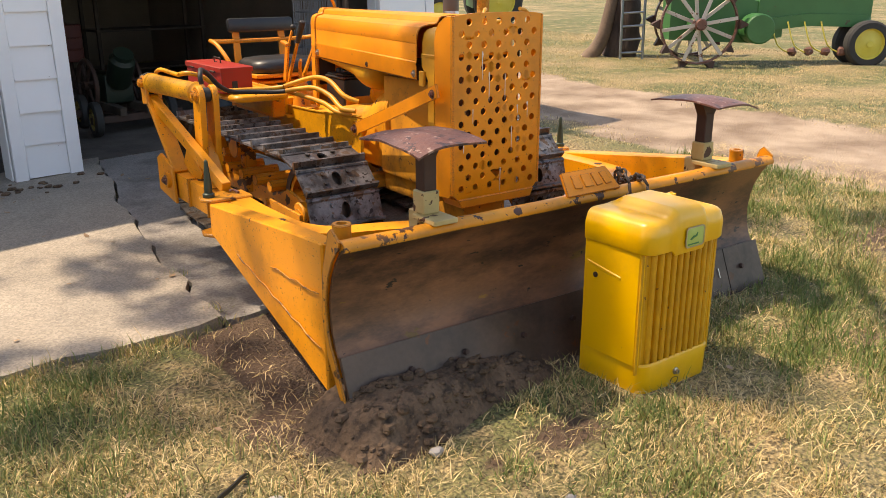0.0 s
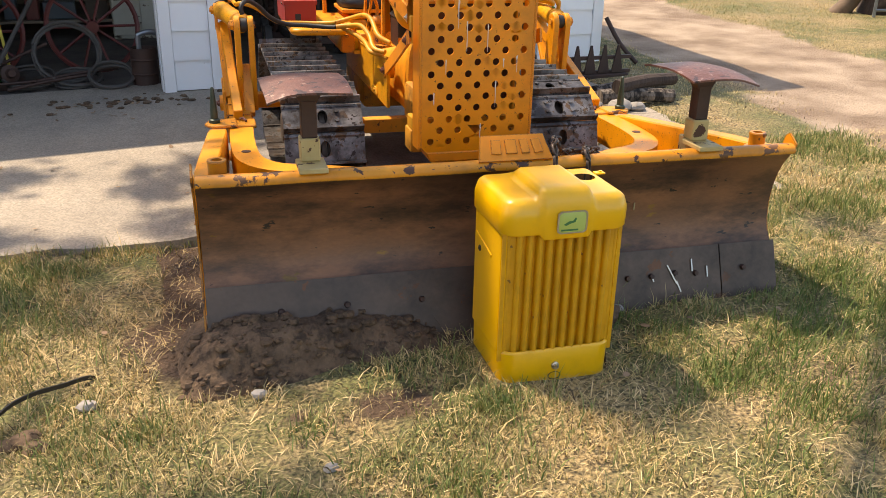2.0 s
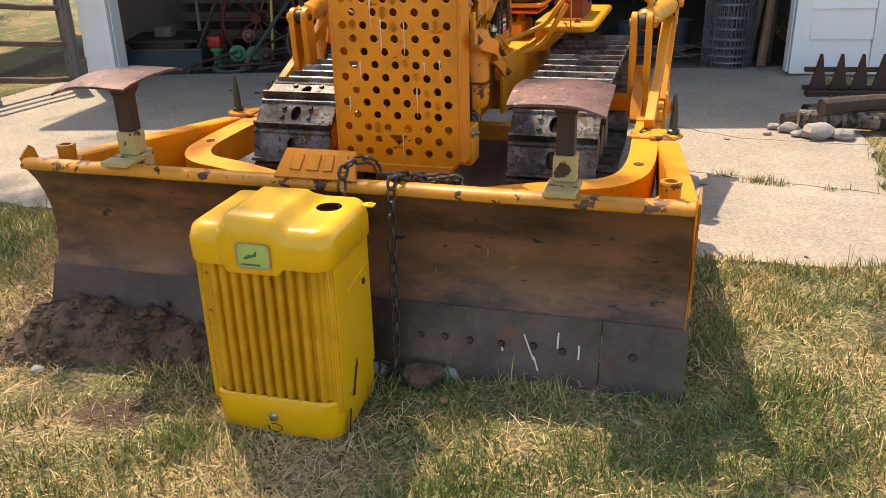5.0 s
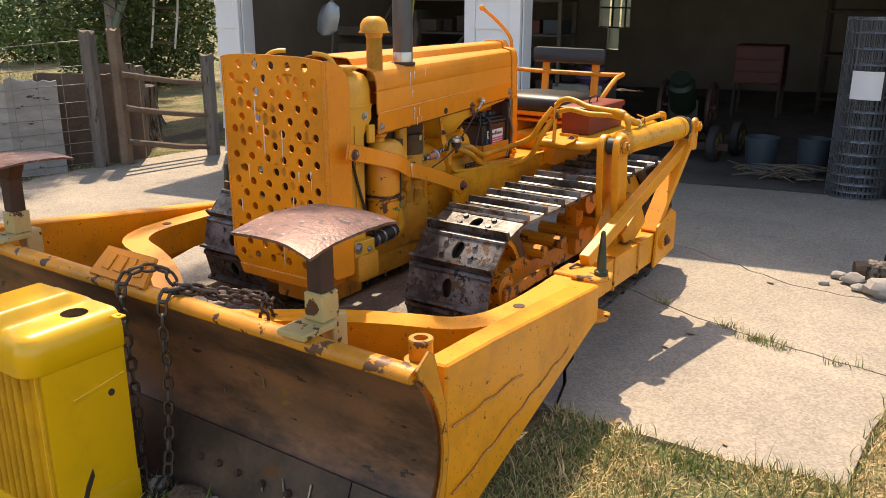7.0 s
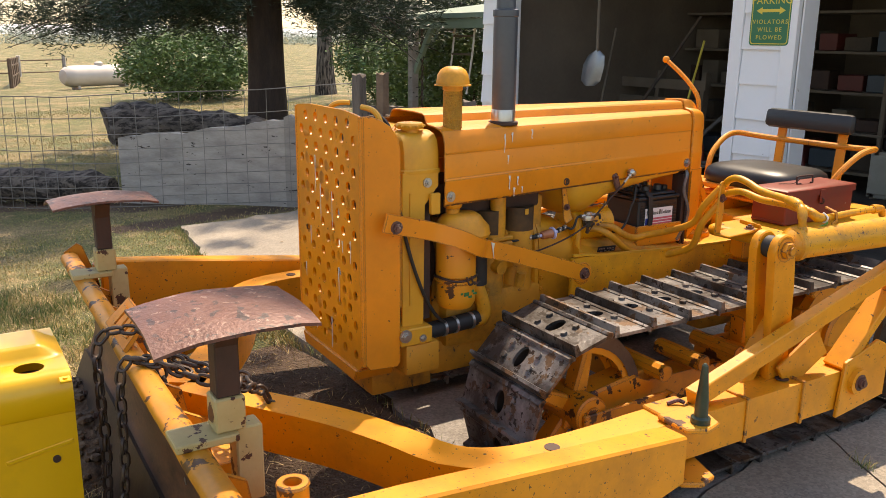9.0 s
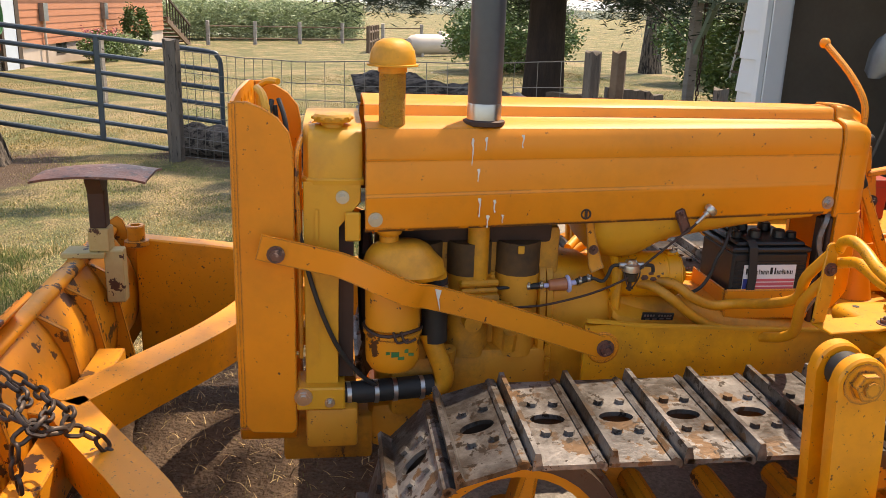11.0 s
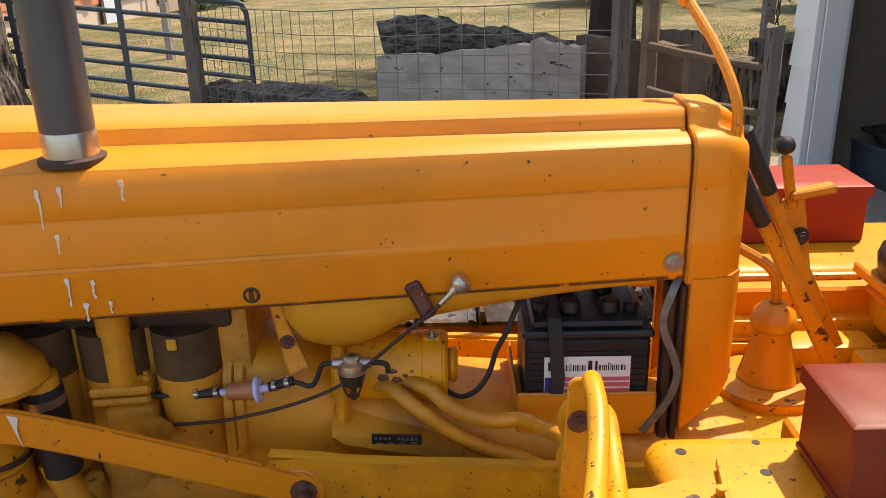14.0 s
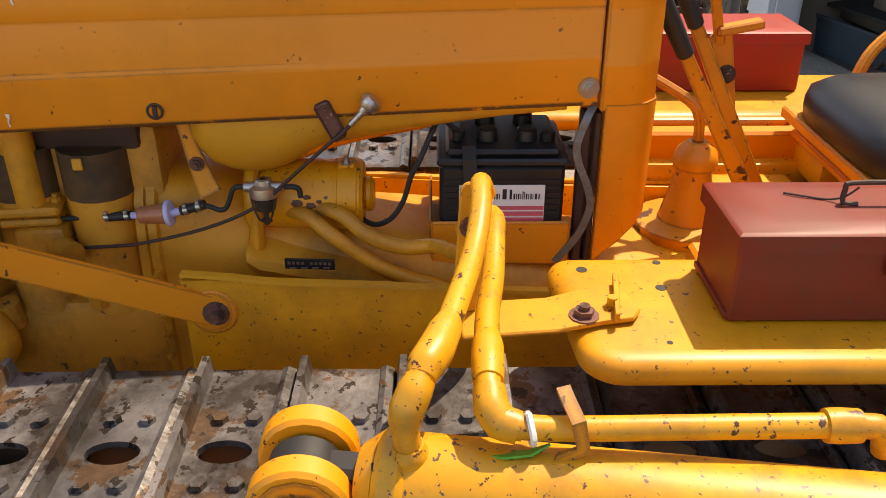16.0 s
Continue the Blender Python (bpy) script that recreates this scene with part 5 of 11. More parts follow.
# main frame rails
for sx in (1, -1):
    bm = B()
    prism(bm, [(0.815, 0.69), (0.86, 0.69), (1.38, 0.662), (2.1, 0.65), (2.1, 0.45), (0.815, 0.45)], 'x', sx * 0.205, sx * 0.222, 0.003)
    rail_ = part("frame_rail", bm, GOLD, dozer, "yellow steel frame rail")
    bm = B()
    strip(bm, [(sx * 0.219, 0.818, 0.700), (sx * 0.219, 0.85, 0.6975), (sx * 0.219, 0.90, 0.693), (sx * 0.219, 0.958, 0.686), (sx * 0.219, 1.132, 0.6785), (sx * 0.219, 1.38, 0.667), (sx * 0.219, 2.1, 0.655)], 0.014, 0.006, (1, 0, 0), 2)
    part("rail_lip", bm, PALE, rail_)
    bm = B()
    prism(bm, [(1.05, 0.47), (1.17, 0.47), (1.15, 0.505), (1.07, 0.505)], 'x', sx * 0.222, sx * 0.232, 0.002)
    hexbolt(bm, (sx * 0.232, 1.09, 0.488), (sx, 0, 0), 0.008, 0.006, False)
    hexbolt(bm, (sx * 0.232, 1.13, 0.488), (sx, 0, 0), 0.008, 0.006, False)
    part("rail_gusset", bm, PALE, dozer)
bm = B()
span(bm, (-0.25, 0.16, 0.40), (0.24, 0.28, 0.50), 0.01)
part("front_support", bm, ENGINE, dozer)
bm = B()
span(bm, (-0.12, 0.10, 0.30), (0.12, 0.32, 0.42), 0.01)
part("engine_sump", bm, ENGINE, dozer)
bm = B()
beam(bm, (-0.62, 0.85, 0.36), (0.55, 0.85, 0.36), 0.07, 0.07)
part("chassis_crossmember", bm, ENGINE, dozer)
bm = B()
span(bm, (-0.22, 1.5, 0.30), (0.20, 2.15, 0.60), 0.02)
part("final_drive_case", bm, ENGINE, dozer)

# ---- tracks ----
TF, TR, TRAD = (0.588, 0.322), (1.87, 0.330), 0.280
shoe_bm = B()
SW, SP = 0.352, 0.142
def shoe_plate(bm):
    n, w, d, t = 24, SW, 0.128, 0.010
    ang = sorted([2 * math.pi * (i + 0.5) / n for i in range(n)] + [math.atan2(d, w), math.pi - math.atan2(d, w), math.pi + math.atan2(d, w), 2 * math.pi - math.atan2(d, w)])
    outer, inner = [], []
    for a in ang:
        c, s = math.cos(a), math.sin(a)
        k = min((w / 2) / max(abs(c), 1e-6), (d / 2) / max(abs(s), 1e-6))
        outer.append((c * k, s * k))
        q = 1 / math.sqrt((c / 0.022) ** 2 + (s / 0.036) ** 2)
        inner.append((c * q, s * q))
    rings(bm, [[(p[0], p[1], z) for p in q] for q, z in ((outer, t / 2), (inner, t / 2), (inner, -t / 2), (outer, -t / 2))], False, True)
shoe_plate(shoe_bm)
prism(shoe_bm, [(-0.071, -0.005), (-0.049, -0.005), (-0.053, 0.010), (-0.057, 0.030), (-0.067, 0.030), (-0.071, 0.008)], 'x', -SW / 2, SW / 2)
prism(shoe_bm, [(0.049, 0.0), (0.068, -0.012), (0.073, -0.006), (0.069, 0.006), (0.057, 0.012), (0.049, 0.008)], 'x', -SW / 2, SW / 2)
for x in (-0.062, 0.062):
    for y in (-0.018, 0.028):
        cyl(shoe_bm, (x, y, 0.004), (x, y, 0.014), 0.011, n=6)
shoe_me = to_mesh("track_shoe", shoe_bm, SHOE)
link_bm = B()
for x in (-0.045, 0.045):
    prism(link_bm, [(-0.075, -0.05), (0.06, -0.05), (0.075, -0.03), (0.06, -0.006), (-0.06, -0.006), (-0.075, -0.025)], 'x', x - 0.012, x + 0.012)
cyl(link_bm, (-0.06, -0.06, -0.03), (0.06, -0.06, -0.03), 0.014, n=8)
link_me = to_mesh("track_link", link_bm, EDGE)


def loop_points(count):
    (y1, z1), (y2, z2) = TF, TR
    L = math.hypot(y2 - y1, z2 - z1)
    per = 2 * L + 2 * math.pi * TRAD
    step = per / count
    out = []
    for i in range(count):
        s = (i + 0.45) * step
        if s < L:  # top, front to rear
            y, z, a = y1 + (y2 - y1) * s / L, z1 + TRAD + (z2 - z1) * s / L, 0.0
        elif s < L + math.pi * TRAD:
            a = -(s - L) / TRAD
            y, z = y2 - math.sin(a) * TRAD, z2 + math.cos(a) * TRAD
        elif s < 2 * L + math.pi * TRAD:
            q = (s - L - math.pi * TRAD) / L
            y, z, a = y2 + (y1 - y2) * q, z2 - TRAD + (z1 - z2) * q, math.pi
        else:
            a = math.pi - (s - 2 * L - math.pi * TRAD) / TRAD
            y, z = y1 - math.sin(a) * TRAD, z1 + math.cos(a) * TRAD
        out.append((y, z, a))
    return out


N_SHOES = round((2 * math.hypot(TR[0] - TF[0], TR[1] - TF[1]) + 2 * math.pi * TRAD) / SP)
for sx in (1, -1):
    bm = B()
    cxx = 0.522 if sx > 0 else -0.597
    prism(bm, [(0.52, 0.27), (1.7, 0.27), (1.7, 0.36), (0.85, 0.36), (0.80, 0.40), (0.55, 0.36)], 'x', cxx - 0.05, cxx + 0.05, 0.008)
    span(bm, (cxx - 0.085, 1.2, 0.30), (cxx + 0.085, 1.5, 0.40), 0.01)
    for y in (0.88, 1.05, 1.22, 1.40):
        cyl(bm, (cxx - 0.10, y, 0.40), (cxx + 0.10, y, 0.40), 0.028, n=10)
    track = part("track", bm, WORN, dozer, "crawler track with polished steel shoes and a yellow roller frame")
    bm = B()
    lathe(bm, [(0.20, -0.045), (0.238, -0.045), (0.238, -0.015), (0.25, -0.012), (0.25, 0.012), (0.238, 0.015), (0.238, 0.045), (0.20, 0.045)], (cxx, TF[0], TF[1]), (1, 0, 0), 36, False)
    part("idler_rim", bm, EDGE, track)
    bm = B()
    cyl(bm, (cxx - 0.095, TF[0], TF[1]), (cxx + 0.095, TF[0], TF[1]), 0.060, n=20, bev=0.006)
    cyl(bm, (cxx - 0.10, TF[0], TF[1]), (cxx + 0.10, TF[0], TF[1]), 0.030, n=16)
    for i in range(5):
        a = 2 * math.pi * i / 5 + 1.4
        e = (0, math.cos(a), math.sin(a))
        beam(bm, (cxx, TF[0] + e[1] * 0.05, TF[1] + e[2] * 0.05), (cxx, TF[0] + e[1] * 0.215, TF[1] + e[2] * 0.215), 0.055, 0.06, (1, 0, 0), 0.008, 0.03, 0.07)
    lathe(bm, [(0.180, -0.04), (0.205, -0.04), (0.205, 0.04), (0.180, 0.04)], (cxx, TF[0], TF[1]), (1, 0, 0), 36, False)
    part("idler_wheel", bm, WORN, track, "spoked yellow idler wheel")
    bm = B()
    for s2 in (-1, 1):
        beam(bm, (cxx + s2 * 0.102, TF[0] - 0.04, TF[1] - 0.012), (cxx + s2 * 0.102, TF[0] + 0.31, TF[1] - 0.002), 0.014, 0.048)
        cyl(bm, (cxx + s2 * 0.09, TF[0] + 0.31, TF[1] + 0.0), (cxx + s2 * 0.12, TF[0] + 0.31, TF[1] + 0.0), 0.02, n=8)
        lump(bm, (cxx + s2 * 0.10, TF[0] + 0.03, TF[1] - 0.075), (0.03, 0.06, 0.03), 3 + s2, 9, 6)
    part("idler_yoke", bm, WORN, track)
    bm = B()
    lathe(bm, [(0.17, -0.03), (0.235, -0.02), (0.235, 0.02), (0.17, 0.03), (0.05, 0.035), (0.05, -0.035)], (cxx, TR[0], TR[1]), (1, 0, 0), 30, False)
    cyl(bm, (cxx - 0.20 * sx, TR[0], TR[1]), (cxx + 0.06 * sx, TR[0], TR[1]), 0.12, n=20, bev=0.01)
    for i in range(14):
        a = 2 * math.pi * i / 14
        box(bm, (cxx, TR[0] + 0.24 * math.cos(a), TR[1] + 0.24 * math.sin(a)), (0.04, 0.04, 0.05), Matrix.Rotation(a, 3, 'X'), 0.006)
    part("drive_sprocket", bm, WORN, track)
    for y in (0.84, 1.04, 1.24, 1.44, 1.64):
        bm = B()
        lathe(bm, [(0.03, -0.09), (0.085, -0.09), (0.085, -0.065), (0.07, -0.06), (0.07, 0.06), (0.085, 0.065), (0.085, 0.09), (0.03, 0.09)], (cxx, y, 0.17), (1, 0, 0), 18)
        part("track_roller", bm, EDGE, track)
    bm = B()
    lathe(bm, [(0.03, -0.08), (0.06, -0.08), (0.05, -0.05), (0.05, 0.05), (0.06, 0.08), (0.03, 0.08)], (cxx, 1.35, 0.52), (1, 0, 0), 16)
    span(bm, (cxx - 0.03, 1.31, 0.38), (cxx + 0.03, 1.39, 0.52), 0.01)
    part("carrier_roller", bm, WORN, track)
    for y, z, a in loop_points(N_SHOES):
        m = Matrix.Translation((cxx, y, z)) @ Matrix.Rotation(a, 4, 'X')
        share("track_shoe", shoe_me, track, m)
        share("track_link", link_me, track, m)

# fenders and footboard
FZ = 0.768
for sx in (1, -1):
    bm = B()
    f = (lambda v: v) if sx > 0 else (lambda v: -v * 1.13)
    # one pressed sheet with round front corners and an edge rolled down and under

    def rim(d, z):
        lp = [(0.285 + d, 2.25 - d, z)]
        for cx, cy, r, a0 in ((0.325, 1.412, 0.040, 180), (0.500, 1.442, 0.055, 270)):
            for i in range(7):
                a = radians(a0 + 15 * i)
                lp.append((cx + (r - d) * math.cos(a), cy + (r - d) * math.sin(a), z))
        lp.append((0.555 - d, 2.25 - d, z))
        return [(f(x), y, z2) for x, y, z2 in lp]

    rings(bm, [rim(0.030, FZ), rim(0.015, FZ - 0.001), rim(0.006, FZ - 0.006), rim(0.001, FZ - 0.014), rim(0.0, FZ - 0.022), rim(0.003, FZ - 0.032), rim(0.010, FZ - 0.038), rim(0.020, FZ - 0.039), rim(0.022, FZ - 0.012)])
    fender = part("fender", bm, GOLD, dozer, "flat yellow steel fender with a rolled edge", 40)
    for x, y, r in ((0.33, 1.42, 0.008), (0.38, 1.52, 0.008), (0.45, 1.40, 0.005), (0.51, 1.50, 0.004), (0.31, 1.53, 0.006)):
        bm = B()
        cyl(bm, (f(x), y, FZ - 0.0005), (f(x), y, FZ + 0.0006), r, n=10)
        part("fender_hole", bm, RUBBER, fender)
    bm = B()
    cyl(bm, (f(0.445), 1.44, FZ), (f(0.445), 1.44, FZ + 0.014), 0.012, n=6)
    cyl(bm, (f(0.445), 1.44, FZ + 0.014), (f(0.445), 1.44, FZ + 0.026), 0.007, n=8)
    part("fender_stud", bm, GOLD, fender)
    bm = B()
    span(bm, (f(0.22), 1.60, 0.60), (f(0.29), 2.2, FZ - 0.012), 0.006)
    part("fender_support", bm, PAINT, dozer)
bm = B()
prism(bm, [(0.640, 1.415), (0.575, 1.405), (0.580, 1.36), (0.602, 1.30), (0.597, 1.235), (0.612, 1.18), (0.675, 1.18), (0.675, 1.30), (0.662, 1.36), (0.660, 1.40)], 'z', 0.7725, 0.779, 0.002)
prism(bm, [(0.567, 1.399), (0.576, 1.397), (0.668, 1.371), (0.668, 1.378), (0.575, 1.405)], 'z', 0.779, 0.792, 0.001)
prism(bm, [(1.175, 0.7795), (1.205, 0.7795), (1.212, 0.84), (1.210, 0.95), (1.203, 0.957), (1.190, 0.957), (1.183, 0.95)], 'x', 0.615, 0.622, 0.002)
hose_bracket = part("hose_bracket", machine(bm), GOLD, dozer, "folded yellow hose bracket on the fender")
bm = B()
hexbolt(bm, (0.648, 1.338, 0.779), (0, 0, 1), 0.013, 0.01)
hexbolt(bm, (0.6225, 1.197, 0.90), (1, 0, 0), 0.01, 0.008)
part("bracket_bolt", machine(bm), RUST, hose_bracket)
bm = B()
span(bm, (-0.26, 1.56, 0.60), (0.24, 2.2, 0.615), 0)
part("footboard", bm, GOLD, dozer)
for a, c in (((-0.33, 1.62, 0.615), (-0.22, 2.2, 0.70)), ((-0.10, 1.85, 0.615), (0.10, 2.2, 0.70)), ((-0.36, 1.95, 0.68), (-0.12, 2.2, 0.745)), ((-0.20, 1.72, 0.64), (-0.12, 1.92, 0.69))):
    bm = B()
    span(bm, a, c, 0.012)
    part("gearbox_cover", bm, GOLD, dozer)
bm = B()
lathe(bm, [(0.10, 0.61), (0.10, 0.635), (0.055, 0.64), (0.034, 0.73), (0.034, 0.745), (0.04, 0.747), (0.042, 0.76), (0.036, 0.78), (0.02, 0.795)], (-0.10, 1.70, 0), n=20)
tube(bm, [(-0.10, 1.70, 0.79), (-0.10, 1.695, 0.84), (-0.11, 1.675, 0.87), (-0.14, 1.60, 0.91)], 0.010, 8)
part("gear_shift", bm, WORN, dozer, "yellow gear shift on a conical base")
for (a, b2) in (((-0.08, 1.82, 0.66), (-0.022, 1.573, 1.08)), ((-0.14, 1.85, 0.66), (-0.11, 1.61, 1.12))):
    bm = B()
    d = Vector(b2) - Vector(a)
    beam(bm, a, Vector(a) + d * 0.78, 0.012, 0.034, (0, 1, 0), 0.002, 0.012, 0.022)
    lever = part("steering_lever", bm, WORN, dozer, "chipped yellow steering lever")
    bm = B()
    cyl(bm, Vector(a) + d * 0.74, Vector(b2), 0.015, 0.017, n=12, bev=0.004)
    part("grip", bm, RUBBER, lever, "worn black rubber grip")
bm = B()
beam(bm, (-0.16, 1.77, 0.78), (-0.155, 1.73, 0.98), 0.012, 0.04, (0, 1, 0), 0.002)
beam(bm, (-0.155, 1.73, 0.96), (-0.135, 1.70, 1.065), 0.010, 0.018, (0, 1, 0), 0.002)
beam(bm, (-0.15, 1.72, 0.985), (-0.15, 1.80, 1.0), 0.03, 0.016, (0, 0, 1), 0.003)
clutch = part("clutch_lever", bm, PAINT, dozer)
bm = B()
ball(bm, (-0.130, 1.695, 1.084), 0.017)
part("ball_knob", bm, RUBBER, clutch)
bm = B()
hexbolt(bm, (-0.150, 1.749, 0.906), (1, 0, 0), 0.012, 0.01)
part("pivot_bolt", bm, RUSTDARK, clutch)
for z in (0.70, 0.76):
    bm = B()
    tube(bm, [(-0.30, 1.56, z), (-0.30, 1.95, z)], 0.010, 8, 1)
    part("control_rod", bm, WORN, dozer)
bm = B()
prism(bm, [(1.85, 0.61), (2.15, 0.61), (2.15, 0.76), (2.0, 0.74)], 'x', 0.05, 0.062, 0.002)
part("seat_bracket", bm, GOLD, dozer)

# seat
SX, SY = -0.035, 2.10
bm = B()
loops = []
for z, k in ((0.790, 0.93), (0.80, 0.985), (0.825, 1.0), (0.85, 0.97), (0.868, 0.86), (0.877, 0.6), (0.88, 0.2)):
    lp = []
    for i in range(32):
        a = 2 * math.pi * i / 32
        c, s = math.cos(a), math.sin(a)
        q = (abs(c) ** 4 + abs(s) ** 4) ** -0.25
        lp.append((SX + 0.235 * k * q * c, SY + 0.19 * k * q * s, z + 0.015))
    loops.append(lp)
rings(bm, loops)
part("seat_cushion", bm, VINYL, dozer, "glossy black vinyl seat cushion", 60)
for z0, z1, e in ((0.783, 0.807, 0.0), (0.748, 0.765, 0.02)):
    bm = B()
    span(bm, (SX - 0.235 + e, SY - 0.185 + e, z0), (SX + 0.235 - e, SY + 0.185 - e, z1), 0.004)
    part("seat_frame", bm, PAINT, dozer)
bm = B()
box(bm, (SX, 2.36, 1.070), (0.445, 0.05, 0.086), Matrix.Rotation(radians(-8), 3, 'X'), 0.022)
part("backrest", bm, VINYL, dozer, "black vinyl backrest pad")
for x in (-0.155, 0.155):
    bm = B()
    beam(bm, (SX + x, 2.37, 0.76), (SX + x, 2.395, 1.07), 0.045, 0.010, (0, 1, 0), 0.002)
    part("backrest_bracket", bm, PAINT, dozer)
for sx in (1, -1):
    bm = B()
    c = SX
    tube(bm, [(c, 2.385, 0.972), (c + sx * 0.20, 2.385, 0.972), (c + sx * 0.31, 2.37, 0.977), (c + sx * 0.35, 2.31, 0.985), (c + sx * 0.348, 2.23, 0.97), (c + sx * 0.335, 2.14, 0.91), (c + sx * 0.32, 2.10, 0.85), (c + sx * 0.32, 2.09, 0.765)], 0.013, 10)
    part("arm_rail", bm, PAINT, dozer, "bent yellow tube arm rail")

# ---- push frame, lift arms ----
def frame_side(sx):
    k = 1.0 if sx > 0 else -1.09
    el = 0.60 if sx > 0 else 0.66
    dy = 0.0 if sx > 0 else 0.05

    def q(x, y, z):
        return Vector((k * x, y, z))

    bm = B()
    strip(bm, [q(0.855, 1.52, 0.355), q(0.862, el + 0.04, 0.36), q(0.868, el - 0.15, 0.36), q(0.865, 0.25, 0.36), q(0.84, 0.10, 0.36), q(0.76, -0.01, 0.36), q(0.60, -0.075, 0.36), q(0.42, -0.165, 0.36), q(0.20, -0.315, 0.36), q(0.0, -0.45, 0.36)], 0.125, 0.105, (0, 0, 1), 3)
    arm = part("push_frame_arm", bm, ARMP, dozer, "curved yellow box-section push frame arm", 45)
    for y in (0.238, 1.12):
        bm = B()
        cyl(bm, q(0.862, y, 0.4225), q(0.862, y, 0.4245), 0.020, n=18)
        part("pin_hole", bm, RUSTDARK, arm)
    bm = B()
    span(bm, q(0.80, el, 0.415), q(0.925, el + 0.13, 0.432), 0.004)
    part("hinge_pad", bm, WORN, arm)
    for z0, z1 in ((0.425, 0.44), (0.27, 0.285)):
        bm = B()
        prism(bm, [(k * x, y) for x, y in ((0.88, el - 0.02), (0.985, el - 0.02), (1.015, el + 0.03), (1.0, el + 0.09), (0.88, el + 0.13))], 'z', z0, z1, 0.004)
        part("hinge_plate", bm, WORN, arm)
    for y in (0.90, 1.15):
        bm = B()
        span(bm, q(0.805, y, 0.288), q(0.918, y + 0.012, 0.427), 0.002)
        part("seam_band", bm, WORN, arm)
    bm = B()
    lathe(bm, [(0.026, 0.44), (0.026, 0.455), (0.018, 0.46), (0.017, 0.50), (0.008, 0.60), (0.004, 0.605)], q(0.972, el + 0.045, 0), n=14)
    part("hinge_pin", bm, PIN, arm, "dark tapered hinge pin")
    bm = B()
    tube(bm, [q(0.84, el + 0.06, 0.437), q(0.85, el + 0.09, 0.444), q(0.865, el + 0.10, 0.44)], 0.006, 6)
    part("pin_clip", bm, RUST, arm)
    bm = B()
    prism(bm, [(1.32, 0.27), (1.56, 0.30), (1.56, 0.47), (1.50, 0.50), (1.34, 0.45)], 'x', k * 0.912, k * 0.926, 0.003)
    part("trunnion", bm, ARMP, arm)
    bm = B()
    cyl(bm, q(0.926, 1.40, 0.38), q(0.942, 1.40, 0.38), 0.042, n=18)
    part("trunnion_boss", bm, ARMP, arm)
    bm = B()
    span(bm, q(0.60, 1.46, 0.33), q(0.91, 1.54, 0.41), 0.01)
    part("cross_tube", bm, ARMP, arm)
    bm = B()
    hexbolt(bm, q(0.942, 1.40, 0.38), (sx, 0, 0), 0.018, 0.012)
    part("trunnion_bolt", bm, RUST, arm)
    # lift linkage
    f, rr = (q(0.794, 1.098, 0.824) if sx > 0 else q(0.811, 1.113, 0.827)), q(0.898, 1.69 - dy, 0.842)
    bm = B()
    beam(bm, q(0.87, el + 0.12, 0.45), rr + Vector((-0.005 * sx, 0.01, -0.085)), 0.042, 0.055, (0, 0, 1), 0.003)
    link = part("lift_strut", bm, ARMP, dozer, "diagonal yellow lift strut")
    bm = B()
    beam(bm, q(0.88, 1.35, 0.42), rr + Vector((0, -0.015, -0.07)), 0.03, 0.075, (1, 0, 0), 0.003)
    part("rear_strut", bm, ARMP, link)
    bm = B()
    beam(bm, q(0.86, 1.12, 0.42), q(0.87, 1.28, 0.52), 0.012, 0.10, (0, 0, 1), 0.002)
    part("gusset", bm, ARMP, link)
    rim = [(f.y + 0.046 * math.cos(a), f.z + 0.046 * math.sin(a)) for a in [math.radians(v) for v in range(-10, 191, 20)]]
    for x in (-0.033, 0.033):
        bm = B()
        prism(bm, rim + [(f.y - 0.036, 0.70), (f.y - 0.015, 0.40), (f.y + 0.075, 0.40), (f.y + 0.058, 0.70)], 'x', f.x + x - 0.014, f.x + x + 0.014, 0.004)
        post = part("lift_post", bm, ARMP, dozer, "yellow upright lift post plate with a cylinder eye")
    bm = B()
    beam(bm, f + Vector((0, 0.06, -0.21)), f + Vector((0, -0.10, -0.43)), 0.05, 0.05, (0, 1, 0), 0.003)
    part("post_stay", bm, ARMP, dozer)
    bm = B()
    span(bm, f + Vector((-0.035, -0.01, -0.43)), f + Vector((0.035, 0.07, -0.31)), 0.004)
    part("post_foot", bm, ARMP, dozer)
    bm = B()
    cyl(bm, f + Vector((-0.056, 0, 0)), f + Vector((0.056, 0, 0)), 0.017, n=16)
    hexbolt(bm, f + Vector((sx * 0.047, 0, 0)), (sx, 0, 0), 0.025, 0.020)
    part("eye_pin", bm, WORN, post)
    d = (rr - f).normalized()
    bm = B()
    cyl(bm, f + d * 0.075, f + d * 0.54, 0.047, n=32, bev=0.003)
    cyl(bm, f + d * 0.070, f + d * 0.098, 0.0525, n=32, bev=0.006)
    cyl(bm, f + d * 0.052, f + d * 0.072, 0.036, 0.046, n=28, bev=0.003)
    ram = part("hydraulic_cylinder", bm, PIPEY, dozer, "yellow hydraulic lift cylinder")
    bm = B()
    cyl(bm, f + Vector((-0.018, 0, 0)), f + Vector((0.018, 0, 0)), 0.034, n=24, bev=0.004)
    beam(bm, f + d * 0.01, f + d * 0.06, 0.034, 0.046, (0, 0, 1), 0.006)
    part("rod_eye", bm, RUBBER, ram, "dark greasy rod eye")
    for v in (0.50, 0.535, 0.575):
        bm = B()
        cyl(bm, f + d * v, f + d * (v + 0.014), 0.0505 if v < 0.56 else 0.040, n=28, bev=0.002)
        part("gland_ring", bm, PIPEY if v < 0.52 else RUBBER, ram)
    for s2 in (-0.032, 0.032):
        bm = B()
